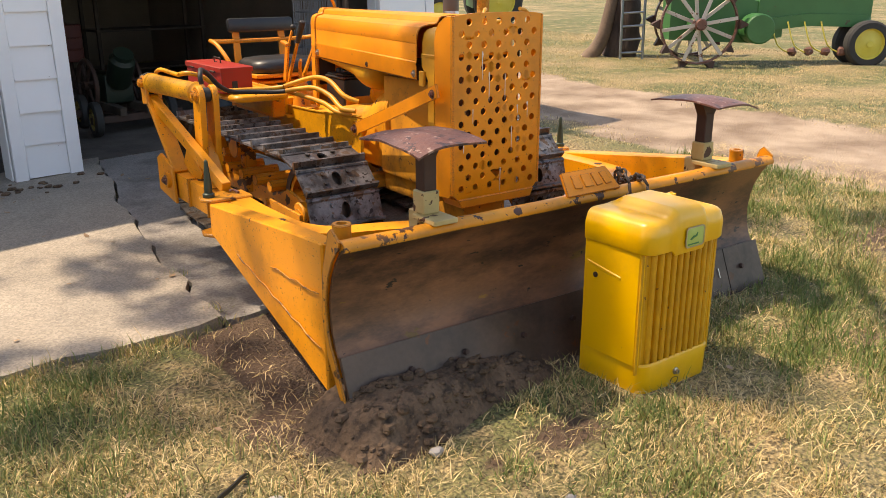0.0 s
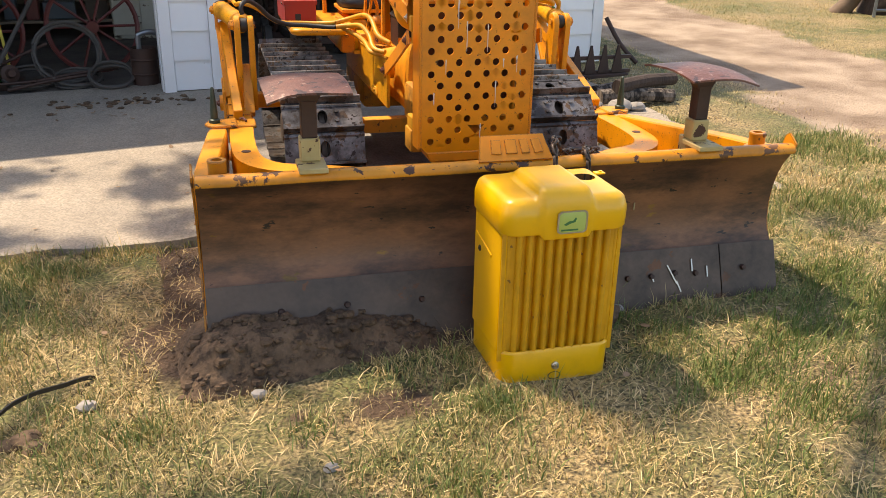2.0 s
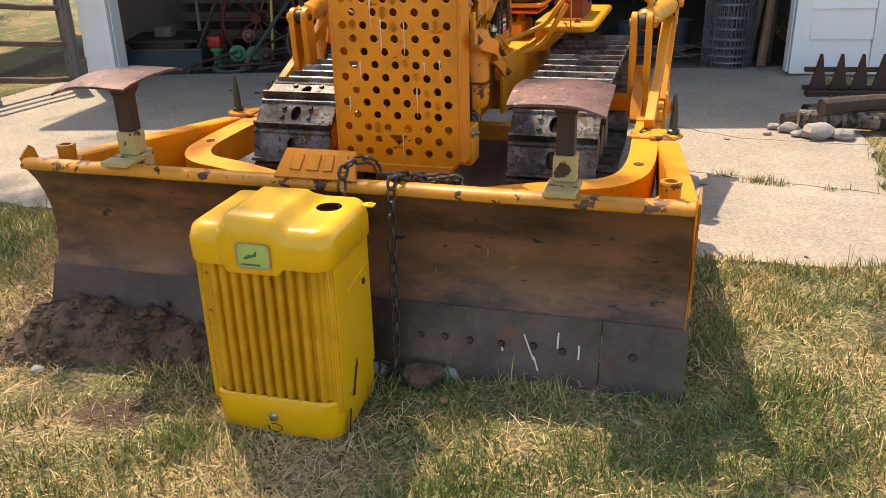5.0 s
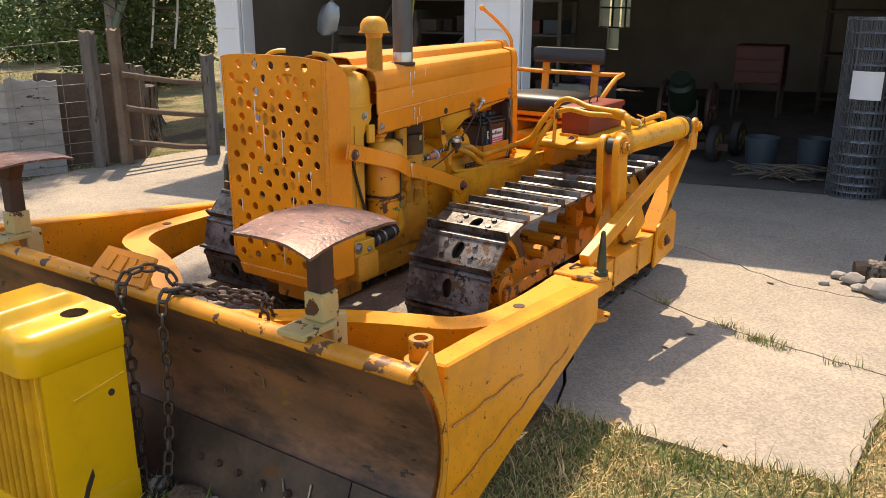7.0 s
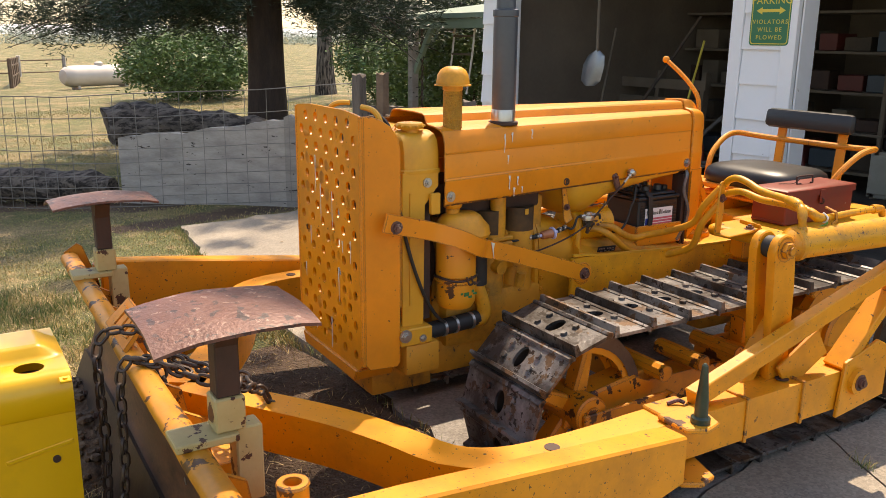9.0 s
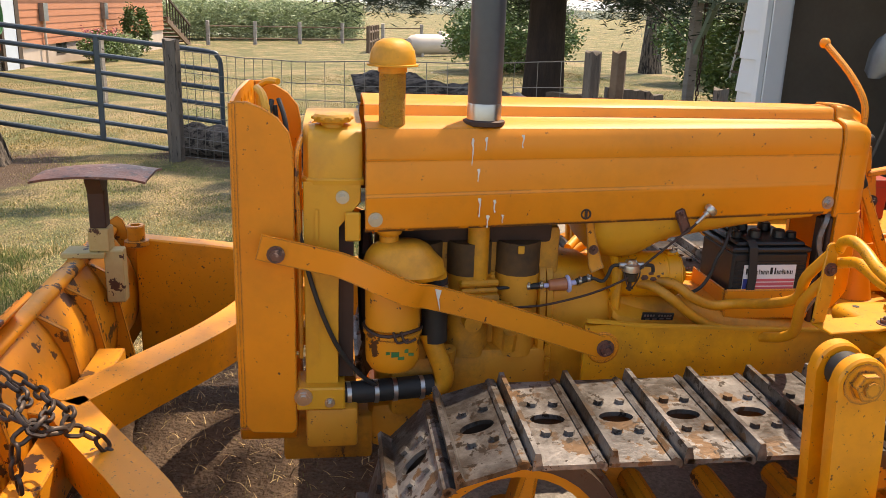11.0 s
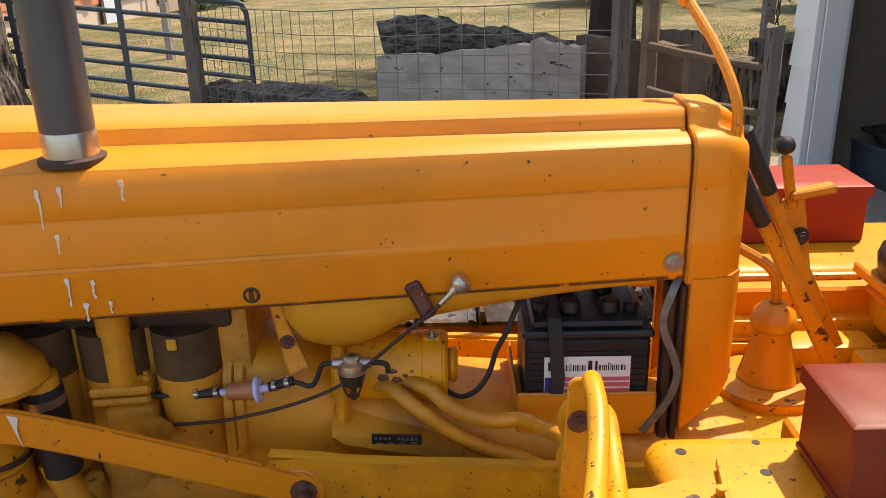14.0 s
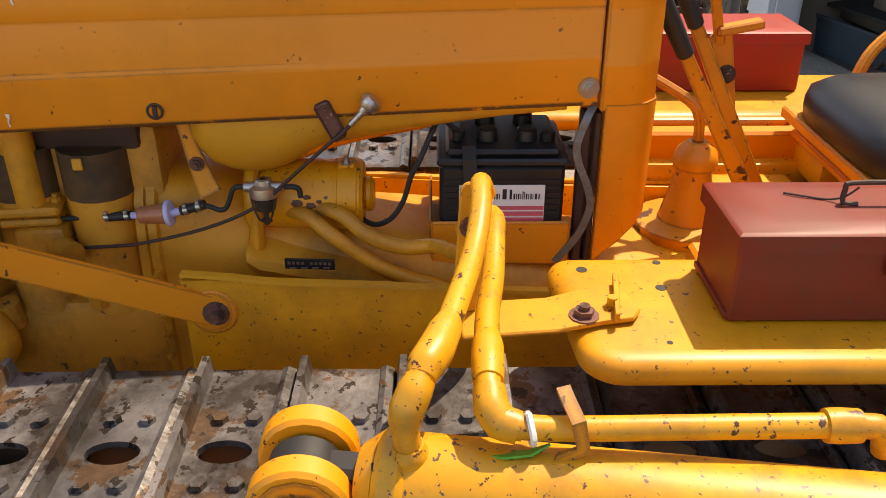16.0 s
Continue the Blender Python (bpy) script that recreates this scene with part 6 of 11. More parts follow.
        arc = [(rr.y + 0.038 * math.cos(a), rr.z + 0.038 * math.sin(a)) for a in [math.radians(v) for v in range(-10, 191, 20)]]
        prism(bm, arc + [(rr.y - 0.05, rr.z - 0.10), (rr.y + 0.03, rr.z - 0.11)], 'x', rr.x + s2 - 0.008, rr.x + s2 + 0.008, 0.002)
        part("cylinder_clevis", bm, ARMP, ram)
    bm = B()
    cyl(bm, f + d * 0.56, f + d * 0.60, 0.022, n=14)
    cyl(bm, rr + Vector((-0.05, 0, 0)), rr + Vector((0.05, 0, 0)), 0.02, n=16)
    hexbolt(bm, rr + Vector((sx * 0.040, 0, 0)), (sx, 0, 0), 0.023, 0.018)
    part("clevis_pin", bm, ARMP, ram)

    # pipes along the cylinder, hoses to the pump
    def w(x, y, z):
        p = own((x, y, z))
        return q(p.x, p.y + dy * 0.5, p.z)

    runs = [[w(0.975, 1.092, 0.862), w(0.975, 1.087, 0.895), w(0.973, 1.087, 0.912), w(0.966, 1.095, 0.927), w(0.948, 1.106, 0.9385), w(0.925, 1.12, 0.942), w(0.885, 1.137, 0.946), w(0.78, 1.173, 0.950), w(0.715, 1.191, 0.968), w(0.67, 1.198, 0.975), w(0.635, 1.206, 0.962), w(0.615, 1.215, 0.94)],
            [w(0.60, 1.225, 0.905), w(0.66, 1.218, 0.926), w(0.70, 1.21, 0.928), w(0.77, 1.196, 0.918), w(0.85, 1.176, 0.921), w(0.92, 1.164, 0.920), w(0.95, 1.160, 0.916), w(0.968, 1.159, 0.908), w(0.978, 1.165, 0.900), w(0.984, 1.183, 0.8975)],
            [w(0.983, 1.178, 0.898), w(0.99, 1.222, 0.897), w(1.005, 1.331, 0.900), w(1.020, 1.455, 0.901), w(1.024, 1.474, 0.897), w(1.024, 1.482, 0.875)]]
    if sx < 0:
        runs = [[(-0.885, 1.15, 0.875), (-0.89, 1.15, 0.90), (-0.88, 1.17, 0.925), (-0.85, 1.24, 0.93), (-0.80, 1.28, 0.90), (-0.74, 1.31, 0.84), (-0.66, 1.345, 0.80), (-0.55, 1.35, 0.79), (-0.45, 1.32, 0.785), (-0.40, 1.27, 0.79)],
                [(-0.90, 1.42, 0.895), (-0.87, 1.36, 0.905), (-0.80, 1.35, 0.88), (-0.70, 1.37, 0.81), (-0.58, 1.375, 0.80), (-0.47, 1.345, 0.80), (-0.40, 1.29, 0.81)],
                [(-0.905, 1.40, 0.895), (-0.915, 1.50, 0.90), (-0.925, 1.62, 0.905), (-0.93, 1.68, 0.885)]]
    pipes = None
    for pts, r in zip(runs, (0.0118, 0.0118, 0.0108)):
        bm = B()
        tube(bm, pts, r, 12)
        ob = part("hydraulic_pipe", bm, PIPEY if sx > 0 or pts[0][1] > 1.395 else RUBBER, dozer, "worn yellow hydraulic pipe with scratched paint" if sx > 0 else "hydraulic hose with worn paint")
        pipes = pipes or ob
    # swaged sleeves and thick elbows
    swells = () if sx < 0 else (([w(0.975, 1.090, 0.866), w(0.975, 1.0895, 0.874), w(0.975, 1.089, 0.882)], (0.017, 0.0165, 0.0135)),
                               ([w(0.974, 1.0865, 0.903), w(0.972, 1.0885, 0.915), w(0.965, 1.096, 0.928), w(0.957, 1.101, 0.9335)], (0.0138, 0.0150, 0.0150, 0.0138)),
                               ([w(0.955, 1.1025, 0.9345), w(0.945, 1.1075, 0.9395), w(0.930, 1.117, 0.9418), w(0.905, 1.128, 0.944), w(0.89, 1.135, 0.9455)], (0.0130, 0.0160, 0.0165, 0.0150, 0.0122)),
                               ([w(0.885, 1.170, 0.9208), w(0.90, 1.1675, 0.9208), w(0.925, 1.1635, 0.9195), w(0.945, 1.1605, 0.917)], (0.0122, 0.0146, 0.0150, 0.0135)),
                               ([w(0.952, 1.160, 0.9155), w(0.968, 1.159, 0.908), w(0.978, 1.165, 0.900), w(0.984, 1.180, 0.8975)], (0.0140, 0.0152, 0.0152, 0.0140)),
                               ([w(1.016, 1.428, 0.9008), w(1.0175, 1.438, 0.901), w(1.020, 1.456, 0.901)], (0.0142, 0.0150, 0.0142)))
    for pts, rads in swells:
        bm = B()
        dense, thick = [], []
        for n0 in range(len(pts) - 1):
            for v in range(4):
                dense.append(pts[n0].lerp(pts[n0 + 1], v / 4))
                thick.append(rads[n0] + (rads[n0 + 1] - rads[n0]) * v / 4)
        dense.append(pts[-1])
        thick.append(rads[-1])
        side = Vector((0, 0, 1))
        loops = []
        for n0, c0 in enumerate(dense):
            ax = (dense[min(n0 + 1, len(dense) - 1)] - dense[max(n0 - 1, 0)]).normalized()
            e1 = (ax.orthogonal() if abs(ax.dot(side)) > 0.98 else side - ax * ax.dot(side)).normalized()
            side = e1
            e2 = ax.cross(e1)
            loops.append([c0 + (e1 * math.cos(2 * math.pi * v / 18) + e2 * math.sin(2 * math.pi * v / 18)) * thick[n0] for v in range(18)])
        rings(bm, loops)
        part("pipe_sleeve", bm, PIPEY, pipes)
    if sx > 0:
        bm = B()
        strip(bm, [w(0.972, 1.218, 0.926), w(0.984, 1.220, 0.921), w(1.003, 1.224, 0.914), w(1.006, 1.229, 0.888), w(1.003, 1.213, 0.878), w(1.004, 1.205, 0.862)], 0.012, 0.004, (0, 1, 0))
        part("pipe_clip", bm, WORN, pipes)
        bm = B()
        tube(bm, [w(0.985, 1.187, 0.912), w(0.999, 1.189, 0.8975), w(0.987, 1.191, 0.883), w(0.971, 1.189, 0.8975), w(0.985, 1.187, 0.9115)], 0.003, 6)
        part("cable_tie", bm, LABELW, pipes, "white plastic cable tie")
        bm = B()
        strip(bm, [w(0.985, 1.150, 0.872), w(0.992, 1.168, 0.876), w(0.995, 1.188, 0.879), w(0.992, 1.205, 0.884)], 0.012, 0.002, (1, 0, 0.4), widths=[0.003, 0.013, 0.012, 0.002])
        part("plastic_tag", bm, TAGGREEN, pipes, "bright green plastic tag under the cable tie")
    hoses = ([w(0.60, 1.215, 0.93), w(0.55, 1.20, 0.86), Vector((0.33, 1.27, 0.79)), Vector((0.24, 1.25, 0.745)), Vector((0.16, 1.215, 0.716)), Vector((0.15, 1.171, 0.708)), Vector((0.15, 1.135, 0.716)), Vector((0.148, 1.099, 0.734)), Vector((0.13, 1.06, 0.76)), Vector((0.09, 1.0, 0.76))],
             [w(0.60, 1.22, 0.88), w(0.55, 1.20, 0.80), Vector((0.32, 1.28, 0.70)), Vector((0.22, 1.265, 0.65)), Vector((0.16, 1.22, 0.640)), Vector((0.15, 1.178, 0.648)), Vector((0.15, 1.132, 0.668)), Vector((0.15, 1.088, 0.699)), Vector((0.148, 1.045, 0.732)), Vector((0.12, 1.0, 0.755)), Vector((0.09, 0.95, 0.75))])
    if sx < 0:
        hoses = ([(-0.40, 1.27, 0.79), (-0.34, 1.24, 0.80), (-0.29, 1.15, 0.81), (-0.27, 1.02, 0.78), (-0.265, 0.92, 0.73), (-0.22, 0.86, 0.72)],
                 [(-0.40, 1.29, 0.81), (-0.33, 1.28, 0.83), (-0.27, 1.18, 0.86), (-0.25, 1.06, 0.85), (-0.24, 0.94, 0.79), (-0.19, 0.88, 0.76)],
                 [(-0.36, 1.30, 0.78), (-0.31, 1.20, 0.76), (-0.285, 1.06, 0.74), (-0.275, 0.95, 0.71), (-0.22, 0.90, 0.70)])
    for pts in hoses:
        bm = B()
        tube(bm, pts, 0.0125, 12)
        part("hydraulic_hose", bm, CAST, dozer, "paint-covered hydraulic hose")


TAGGREEN = surface("green_plastic_tag", (0.05, 0.30, 0.02), (0.08, 0.38, 0.03), 8, 0.4, 0, 0, 50)
PIPEY = surface("scratched_golden_pipe_paint", (0.66, 0.28, 0.010), (0.78, 0.36, 0.016), 5.0, 0.42, 0, 0.08, 50, (RUSTY, 70, 0.645), 0.3, chips2=((0.10, 0.06, 0.04), 130, 0.635), stain=((0.26, 0.11, 0.02), 9, 0.48, 0.72, 0.8))
PIN = surface("dark_green_pin_paint", (0.03, 0.05, 0.035), (0.06, 0.08, 0.06), 20, 0.4, 0.4, 0.1, 80)
frame_side(1)
frame_side(-1)

# ---- blade ----
BC = Vector((-0.034, -0.614))
BU = Vector((1.0, -0.003)).normalized()
BN = Vector((BU.y, -BU.x))
HALF = 1.098


def bl(s, d, z):
    return Vector((BC.x + BU.x * s + BN.x * d, BC.y + BU.y * s + BN.y * d, z))


curve = [(0.018, 0.556), (0.0, 0.54), (-0.03, 0.50), (-0.058, 0.445), (-0.076, 0.385), (-0.083, 0.32), (-0.076, 0.25), (-0.060, 0.20), (-0.040, 0.168)]
bm = B()
loops = []
for i in range(25):
    s = -HALF + 2 * HALF * i / 24
    wob = 0.004 * noise.noise((s * 2.3, 0.4, 1.0))
    loops.append([bl(s, d + wob, z) for d, z in curve] + [bl(s, d - 0.014 + wob, z) for d, z in curve[::-1]])
rings(bm, loops)
blade = part("blade", bm, BLADE, dozer, "wide curved blade of rust-brown scraped steel", 50)
bm = B()
loops = []
for i in range(17):
    s = -HALF + 0.01 + (2 * HALF - 0.02) * i / 16
    loops.append([bl(s, d - 0.0155, z) for d, z in curve] + [bl(s, d - 0.020, z) for d, z in curve[::-1]])
rings(bm, loops)
part("blade_back", bm, WORN, blade, "yellow painted back of the blade", 50)
bm = B()
loops = []
for i in range(33):
    s = -HALF + 2 * HALF * i / 32
    w1, w2 = 0.002 * noise.noise((s * 7, 3, 1)), 0.0025 * noise.noise((s * 5, 9, 1))
    prof = [(0.024, 0.548), (0.027, 0.560), (0.018, 0.574), (0.0, 0.581), (-0.022, 0.579), (-0.036, 0.570), (-0.038, 0.556), (-0.03, 0.546), (0.0, 0.541)]
    loops.append([bl(s, d + w1, z + w2) for d, z in prof])
rings(bm, loops)
part("top_lip", bm, WORN, blade, "rounded yellow top edge with worn paint", 50)
for s0, s1, m2 in ((-HALF, 0.86, CUTTER), (0.865, HALF + 0.012, CUTTER)):
    bm = B()
    loops = []
    for s in (s0, (s0 + s1) / 2, s1):
        loops.append([bl(s, d, z) for d, z in ((-0.030, 0.178), (0.062, -0.055), (0.048, -0.06), (-0.046, 0.17))])
    rings(bm, loops)
    part("cutting_edge", bm, m2, blade, "dark bolted cutting edge")
bm = B()
for s in (-0.85, -0.62, -0.35, -0.1, 0.14, 0.30, 0.38, 0.46, 0.56, 0.66, 0.75, 0.96):
    c = bl(s, 0.009, 0.085 + 0.004 * math.sin(s * 40))
    cyl(bm, c, c + Vector((BN.x * 0.93 * 0.012, BN.y * 0.93 * 0.012, 0.004)), 0.012, 0.009, n=10)
part("edge_bolt", bm, RUSTDARK, blade)
bm = B()
for s, z, L, lean in ((0.63, 0.12, 0.07, 0.5), (0.665, 0.06, 0.04, 0.4), (0.735, 0.135, 0.045, 0.0), (0.80, 0.105, 0.04, 0.0), (0.56, 0.09, 0.025, 0.3), (0.33, 0.28, 0.02, 0.0), (0.5, 0.36, 0.03, 0.0)):
    d0 = 0.009 + (0.085 - z) * 0.39 if z < 0.17 else -0.078
    d1 = 0.009 + (0.085 - z + L) * 0.39 if z < 0.17 else -0.080
    a, c = bl(s, d0 + 0.003, z), bl(s + lean * L, d1 + 0.003, z - L)
    beam(bm, a, c, 0.005, 0.0025, (BN.x, BN.y, 0), 0)
part("scratch", bm, CHROME, blade, "bright bare-metal scratches")
for s, sd in ((-HALF - 0.009, -1), (HALF + 0.009, 1)):
    bm = B()
    poly = [(0.02, 0.582)] + [(d - 0.007, z) for d, z in curve] + [(0.045, -0.03), (0.03, -0.04), (-0.09, 0.16), (-0.115, 0.30), (-0.10, 0.45), (-0.05, 0.60), (-0.03, 0.615)]
    rings(bm, [[bl(s - 0.003, d - 0.008, z) for d, z in poly], [bl(s + 0.004, d - 0.008, z) for d, z in poly]])
    part("end_plate", bm, WORN, blade)
    bm = B()
    c = bl(s - sd * 0.082, -0.122, 0)
    lathe(bm, [(0.018, 0.545), (0.018, 0.60), (0.031, 0.60), (0.033, 0.595), (0.031, 0.588), (0.031, 0.545), (0.044, 0.543), (0.044, 0.525), (0.03, 0.52)], (c.x, c.y, 0), n=18)
    part("pin_socket", bm, WORN, blade, "short rusty pipe socket")
    # side strut from the blade end back to the hinge
    bm = B()
    a = bl(s - sd * 0.035, -0.112, 0)
    el = Vector((0.955, 0.605)) if sd > 0 else Vector((-1.045, 0.665))
    q = (el - Vector((a.x, a.y))).normalized()
    nx_, ny_ = -q.y, q.x
    def sec(p, w, z0, z1):
        return [(p[0] + nx_ * w / 2, p[1] + ny_ * w / 2, z0), (p[0] - nx_ * w / 2, p[1] - ny_ * w / 2, z0), (p[0] - nx_ * w / 2, p[1] - ny_ * w / 2, z1), (p[0] + nx_ * w / 2, p[1] + ny_ * w / 2, z1)]
    rings(bm, [sec((a.x, a.y), 0.07, 0.02, 0.548), sec((a.x + q.x * 0.25, a.y + q.y * 0.25), 0.075, 0.085, 0.525), sec((el.x - q.x * 0.12, el.y - q.y * 0.12), 0.085, 0.275, 0.437), sec((el.x - q.x * 0.03, el.y - q.y * 0.03), 0.08, 0.29, 0.425)])
    es = [e for e in bm.edges]
    bmesh.ops.bevel(bm, geom=es, offset=0.006, segments=1, affect='EDGES')
    part("side_strut", bm, ARMP, blade, "long tapered yellow side strut")
    bm = B()
    for k, zz in ((0.32, 0.33), (0.62, 0.15)):
        tube(bm, [(a.x + q.x * t_ + nx_ * -sd * 0.0425, a.y + q.y * t_ + ny_ * -sd * 0.0425, 0.37 - 0.05 * t_ + 0.006 * math.sin(t_ * 40) - (0.2 if k > 0.5 else 0) * (1 - t_)) for t_ in [0.02 + 0.06 * j for j in range(14 if k > 0.5 else 8)]], 0.003, 5, 1)
    part("weld_bead", bm, WORN, blade)
# centre mount and ribs behind the blade
for x in (-0.75, -0.5, -0.25, 0.25, 0.45, 0.8):
    bm = B()
    rings(bm, [[bl(x - 0.008, d - 0.021, z) for d, z in curve] + [bl(x - 0.008, -0.155, 0.20), bl(x - 0.008, -0.10, 0.50)], [bl(x + 0.008, d - 0.021, z) for d, z in curve] + [bl(x + 0.008, -0.155, 0.20), bl(x + 0.008, -0.10, 0.50)]])
    part("back_rib", bm, WORN, blade)
bm = B()
beam(bm, bl(-0.45, -0.16, 0.30), bl(0.45, -0.16, 0.30), 0.08, 0.12)
part("back_beam", bm, WORN, blade)
bm = B()
beam(bm, bl(0.0, -0.10, 0.36), (0.0, -0.42, 0.36), 0.14, 0.10)
part("centre_mount", bm, WORN, blade)
# raised name casting: plain shapes
bm = B()
pl = [bl(-0.155, 0.012, 0.578), bl(0.115, 0.012, 0.578), bl(0.095, -0.055, 0.652), bl(-0.135, -0.055, 0.652)]
nrm = (pl[1] - pl[0]).cross(pl[3] - pl[0]).normalized()
rings(bm, [[p - nrm * 0.007 for p in pl], [p + nrm * 0.007 for p in pl]])
name_plate = part("name_casting", bm, PAINT, blade, "small yellow cast plate with raised worn letters")
bm = B()
def on_plate(a, c):
    return pl[0].lerp(pl[1], a).lerp(pl[3].lerp(pl[2], a), c) + nrm * 0.009
for u0, u1 in ((0.16, 0.30), (0.37, 0.53), (0.59, 0.71), (0.77, 0.90)):
    beam(bm, on_plate((u0 + u1) / 2, 0.25), on_plate((u0 + u1) / 2, 0.8), 0.26 * (u1 - u0), 0.006, nrm, 0.0015)
part("raised_bar", bm, PAINT, name_plate)
# step pads on posts
for (cx, cy, sc) in ((0.695, -0.53, 1), (-0.755, -0.53, -1)):
    bm = B()
    box(bm, bl((cx - BC.x) / BU.x, -0.032, 0.588), (0.095, 0.135, 0.018), Matrix.Rotation(math.atan2(BU.y, BU.x), 3, 'Z'), 0.003)
    span(bm, (cx - 0.028, cy + 0.01, 0.42), (cx + 0.028, cy + 0.07, 0.60), 0.004)
    span(bm, (cx - 0.033, cy - 0.033, 0.597), (cx + 0.033, cy + 0.033, 0.675), 0.004)
    step = part("step_post", bm, surface("flaking_cream_yellow_paint", (0.40, 0.285, 0.10), (0.56, 0.44, 0.21), 9, 0.6, 0, 0.15, 70, (RUSTY, 16, 0.58), 0.3), blade, "square post with flaking cream paint")
    bm = B()
    span(bm, (cx - 0.026, cy - 0.026, 0.675), (cx + 0.026, cy + 0.026, 0.80), 0.003)
    prism(bm, [(cx - 0.026, 0.79), (cx + 0.026, 0.79), (cx + 0.055, 0.842), (cx - 0.055, 0.842)], 'y', cy - 0.024, cy + 0.024)
    part("post_stem", bm, RUSTDARK, step, "dark rusted stem")
    bm = B()
    rows_ = []
    for j in range(9):
        v = -1 + 2 * j / 8
        row = []
        for i in range(9):
            u_ = -1 + 2 * i / 8
            zz = 0.872 - 0.018 * v * v - 0.022 * max(0, u_ * sc) ** 2 * (0.4 + 0.6 * (1 - v) / 2) - 0.006 * u_ * u_ + 0.004 * noise.noise((u_ * 2 + cx, v * 2, 1))
            k_ = 1.0 - 0.06 * max(0, u_ * v)
            row.append(Vector((cx - 0.012 + u_ * 0.137 * k_, cy + 0.005 + v * 0.172, zz)))
        rows_.append(row)
    top = [[bm.verts.new(p) for p in row] for row in rows_]
    low = [[bm.verts.new(p - Vector((0, 0, 0.007))) for p in row] for row in rows_]
    for j in range(8):
        for i in range(8):
            bm.faces.new((top[j][i], top[j][i + 1], top[j + 1][i + 1], top[j + 1][i]))
            bm.faces.new((low[j][i], low[j + 1][i], low[j + 1][i + 1], low[j][i + 1]))
    for i in range(8):
        bm.faces.new((top[0][i], low[0][i], low[0][i + 1], top[0][i + 1]))
        bm.faces.new((top[8][i + 1], low[8][i + 1], low[8][i], top[8][i]))
        bm.faces.new((top[i + 1][0], low[i + 1][0], low[i][0], top[i][0]))
        bm.faces.new((top[i][8], low[i][8], low[i + 1][8], top[i + 1][8]))
    part("step_pad", bm, RUST, step, "bent rust-brown steel step plate", 50)


# set the machine down in the yard
guard.location.y += 0.018
dozer.location, dozer.rotation_euler = TO_YARD.translation, (0, 0, AXIS)
battery.location, battery.rotation_euler = TO_YARD.translation, (0, 0, AXIS)


# ---- the loose radiator cowl standing on the lawn ----
def slab_of(pts, z0, z1, bm):
    rings(bm, [[(x, y, z0) for x, y in pts], [(x, y, z1) for x, y in pts]])


def wrap(w, d, rc, t, y_from):
    """Plan of an open-backed shell: outer path from one back edge round the front to the other."""
    def path(o):
        p = [(-w / 2 + o, y_from if y_from > rc else d)]
        p = [(-w / 2 + o, d)]
        for i in range(7):
            a = math.pi + i / 6 * math.pi / 2
            p.append((-w / 2 + rc + (rc - o) * math.cos(a), rc + (rc - o) * math.sin(a)))
        for i in range(7):
            a = 1.5 * math.pi + i / 6 * math.pi / 2
            p.append((w / 2 - rc + (rc - o) * math.cos(a), rc + (rc - o) * math.sin(a)))
        return p + [(w / 2 - o, d)]
    return path(0), path(t)


def shell(bm, w, d, rc, t, levels):
    """An open-backed shell through levels (z, inset)."""
    loops = []
    for z, o in levels:
        a, b = wrap(w - 2 * o, d, rc, t, 0)
        loops.append([(x, y + o, z) for x, y in a + b[::-1]])
    rings(bm, loops)


cowl = thing("radiator_cowl", "bright yellow tractor radiator cowl with ribbed grille standing on the lawn", "radiator cowl")
CW, CD = 0.42, 0.29
bm = B()
xs = sorted(set([-CW / 2 + CW * i / 44 for i in range(45)]))
ys = [CD * i / 32 for i in range(33)]
RC, RE, TOPZ = 0.055, 0.045, 0.628


def cap_map(x, y):
    a = CW / 2
    sx = 1 if x > 0 else -1
    u, v = (abs(x) - (a - RC)) / RC, (RC - y) / RC
    if u > 0 and v > 0:
        k = max(u, v) / math.hypot(u, v)
        u, v = u * k, v * k
        x, y = sx * (a - RC + u * RC), RC - v * RC
        d = RC * (1 - math.hypot(u, v))
    else:
        d = min(a - abs(x), y)
    e = RE * 0.9
    z = TOPZ - (0 if d > e else e - math.sqrt(max(0, e * e - (e - d) ** 2)))
    hump = max(0.0, min(1.0, (0.098 - abs(x + 0.01)) / 0.03))
    hump = hump * hump * (3 - 2 * hump)
    back = max(0.0, min(1.0, (0.285 - y) / 0.05))
    z += hump * (0.030 * back + 0.004)
    return x, y - hump * 0.009 * max(0, 1 - d / 0.05), z


HX, HY, HR = 0.133, 0.2, 0.036
grid = {}
for j, y in enumerate(ys):
    for i, x in enumerate(xs):
        px, py, pz = cap_map(x, y)
        d = math.hypot(px - HX, py - HY)
        if d < HR + 0.006:
            k = HR / max(d, 1e-4)
            if d < HR - 0.006:
                continue
            px, py = HX + (px - HX) * k, HY + (py - HY) * k
        grid[i, j] = bm.verts.new((px, py, pz))
for j in range(len(ys) - 1):
    for i in range(len(xs) - 1):
        q = [grid.get(k) for k in ((i, j), (i + 1, j), (i + 1, j + 1), (i, j + 1))]
        if None not in q:
            bm.faces.new(q)
edge_loop = [grid[0, j] for j in range(len(ys) - 1, 0, -1)] + [grid[i, 0] for i in range(len(xs))] + [grid[len(xs) - 1, j] for j in range(1, len(ys))]
low = edge_loop
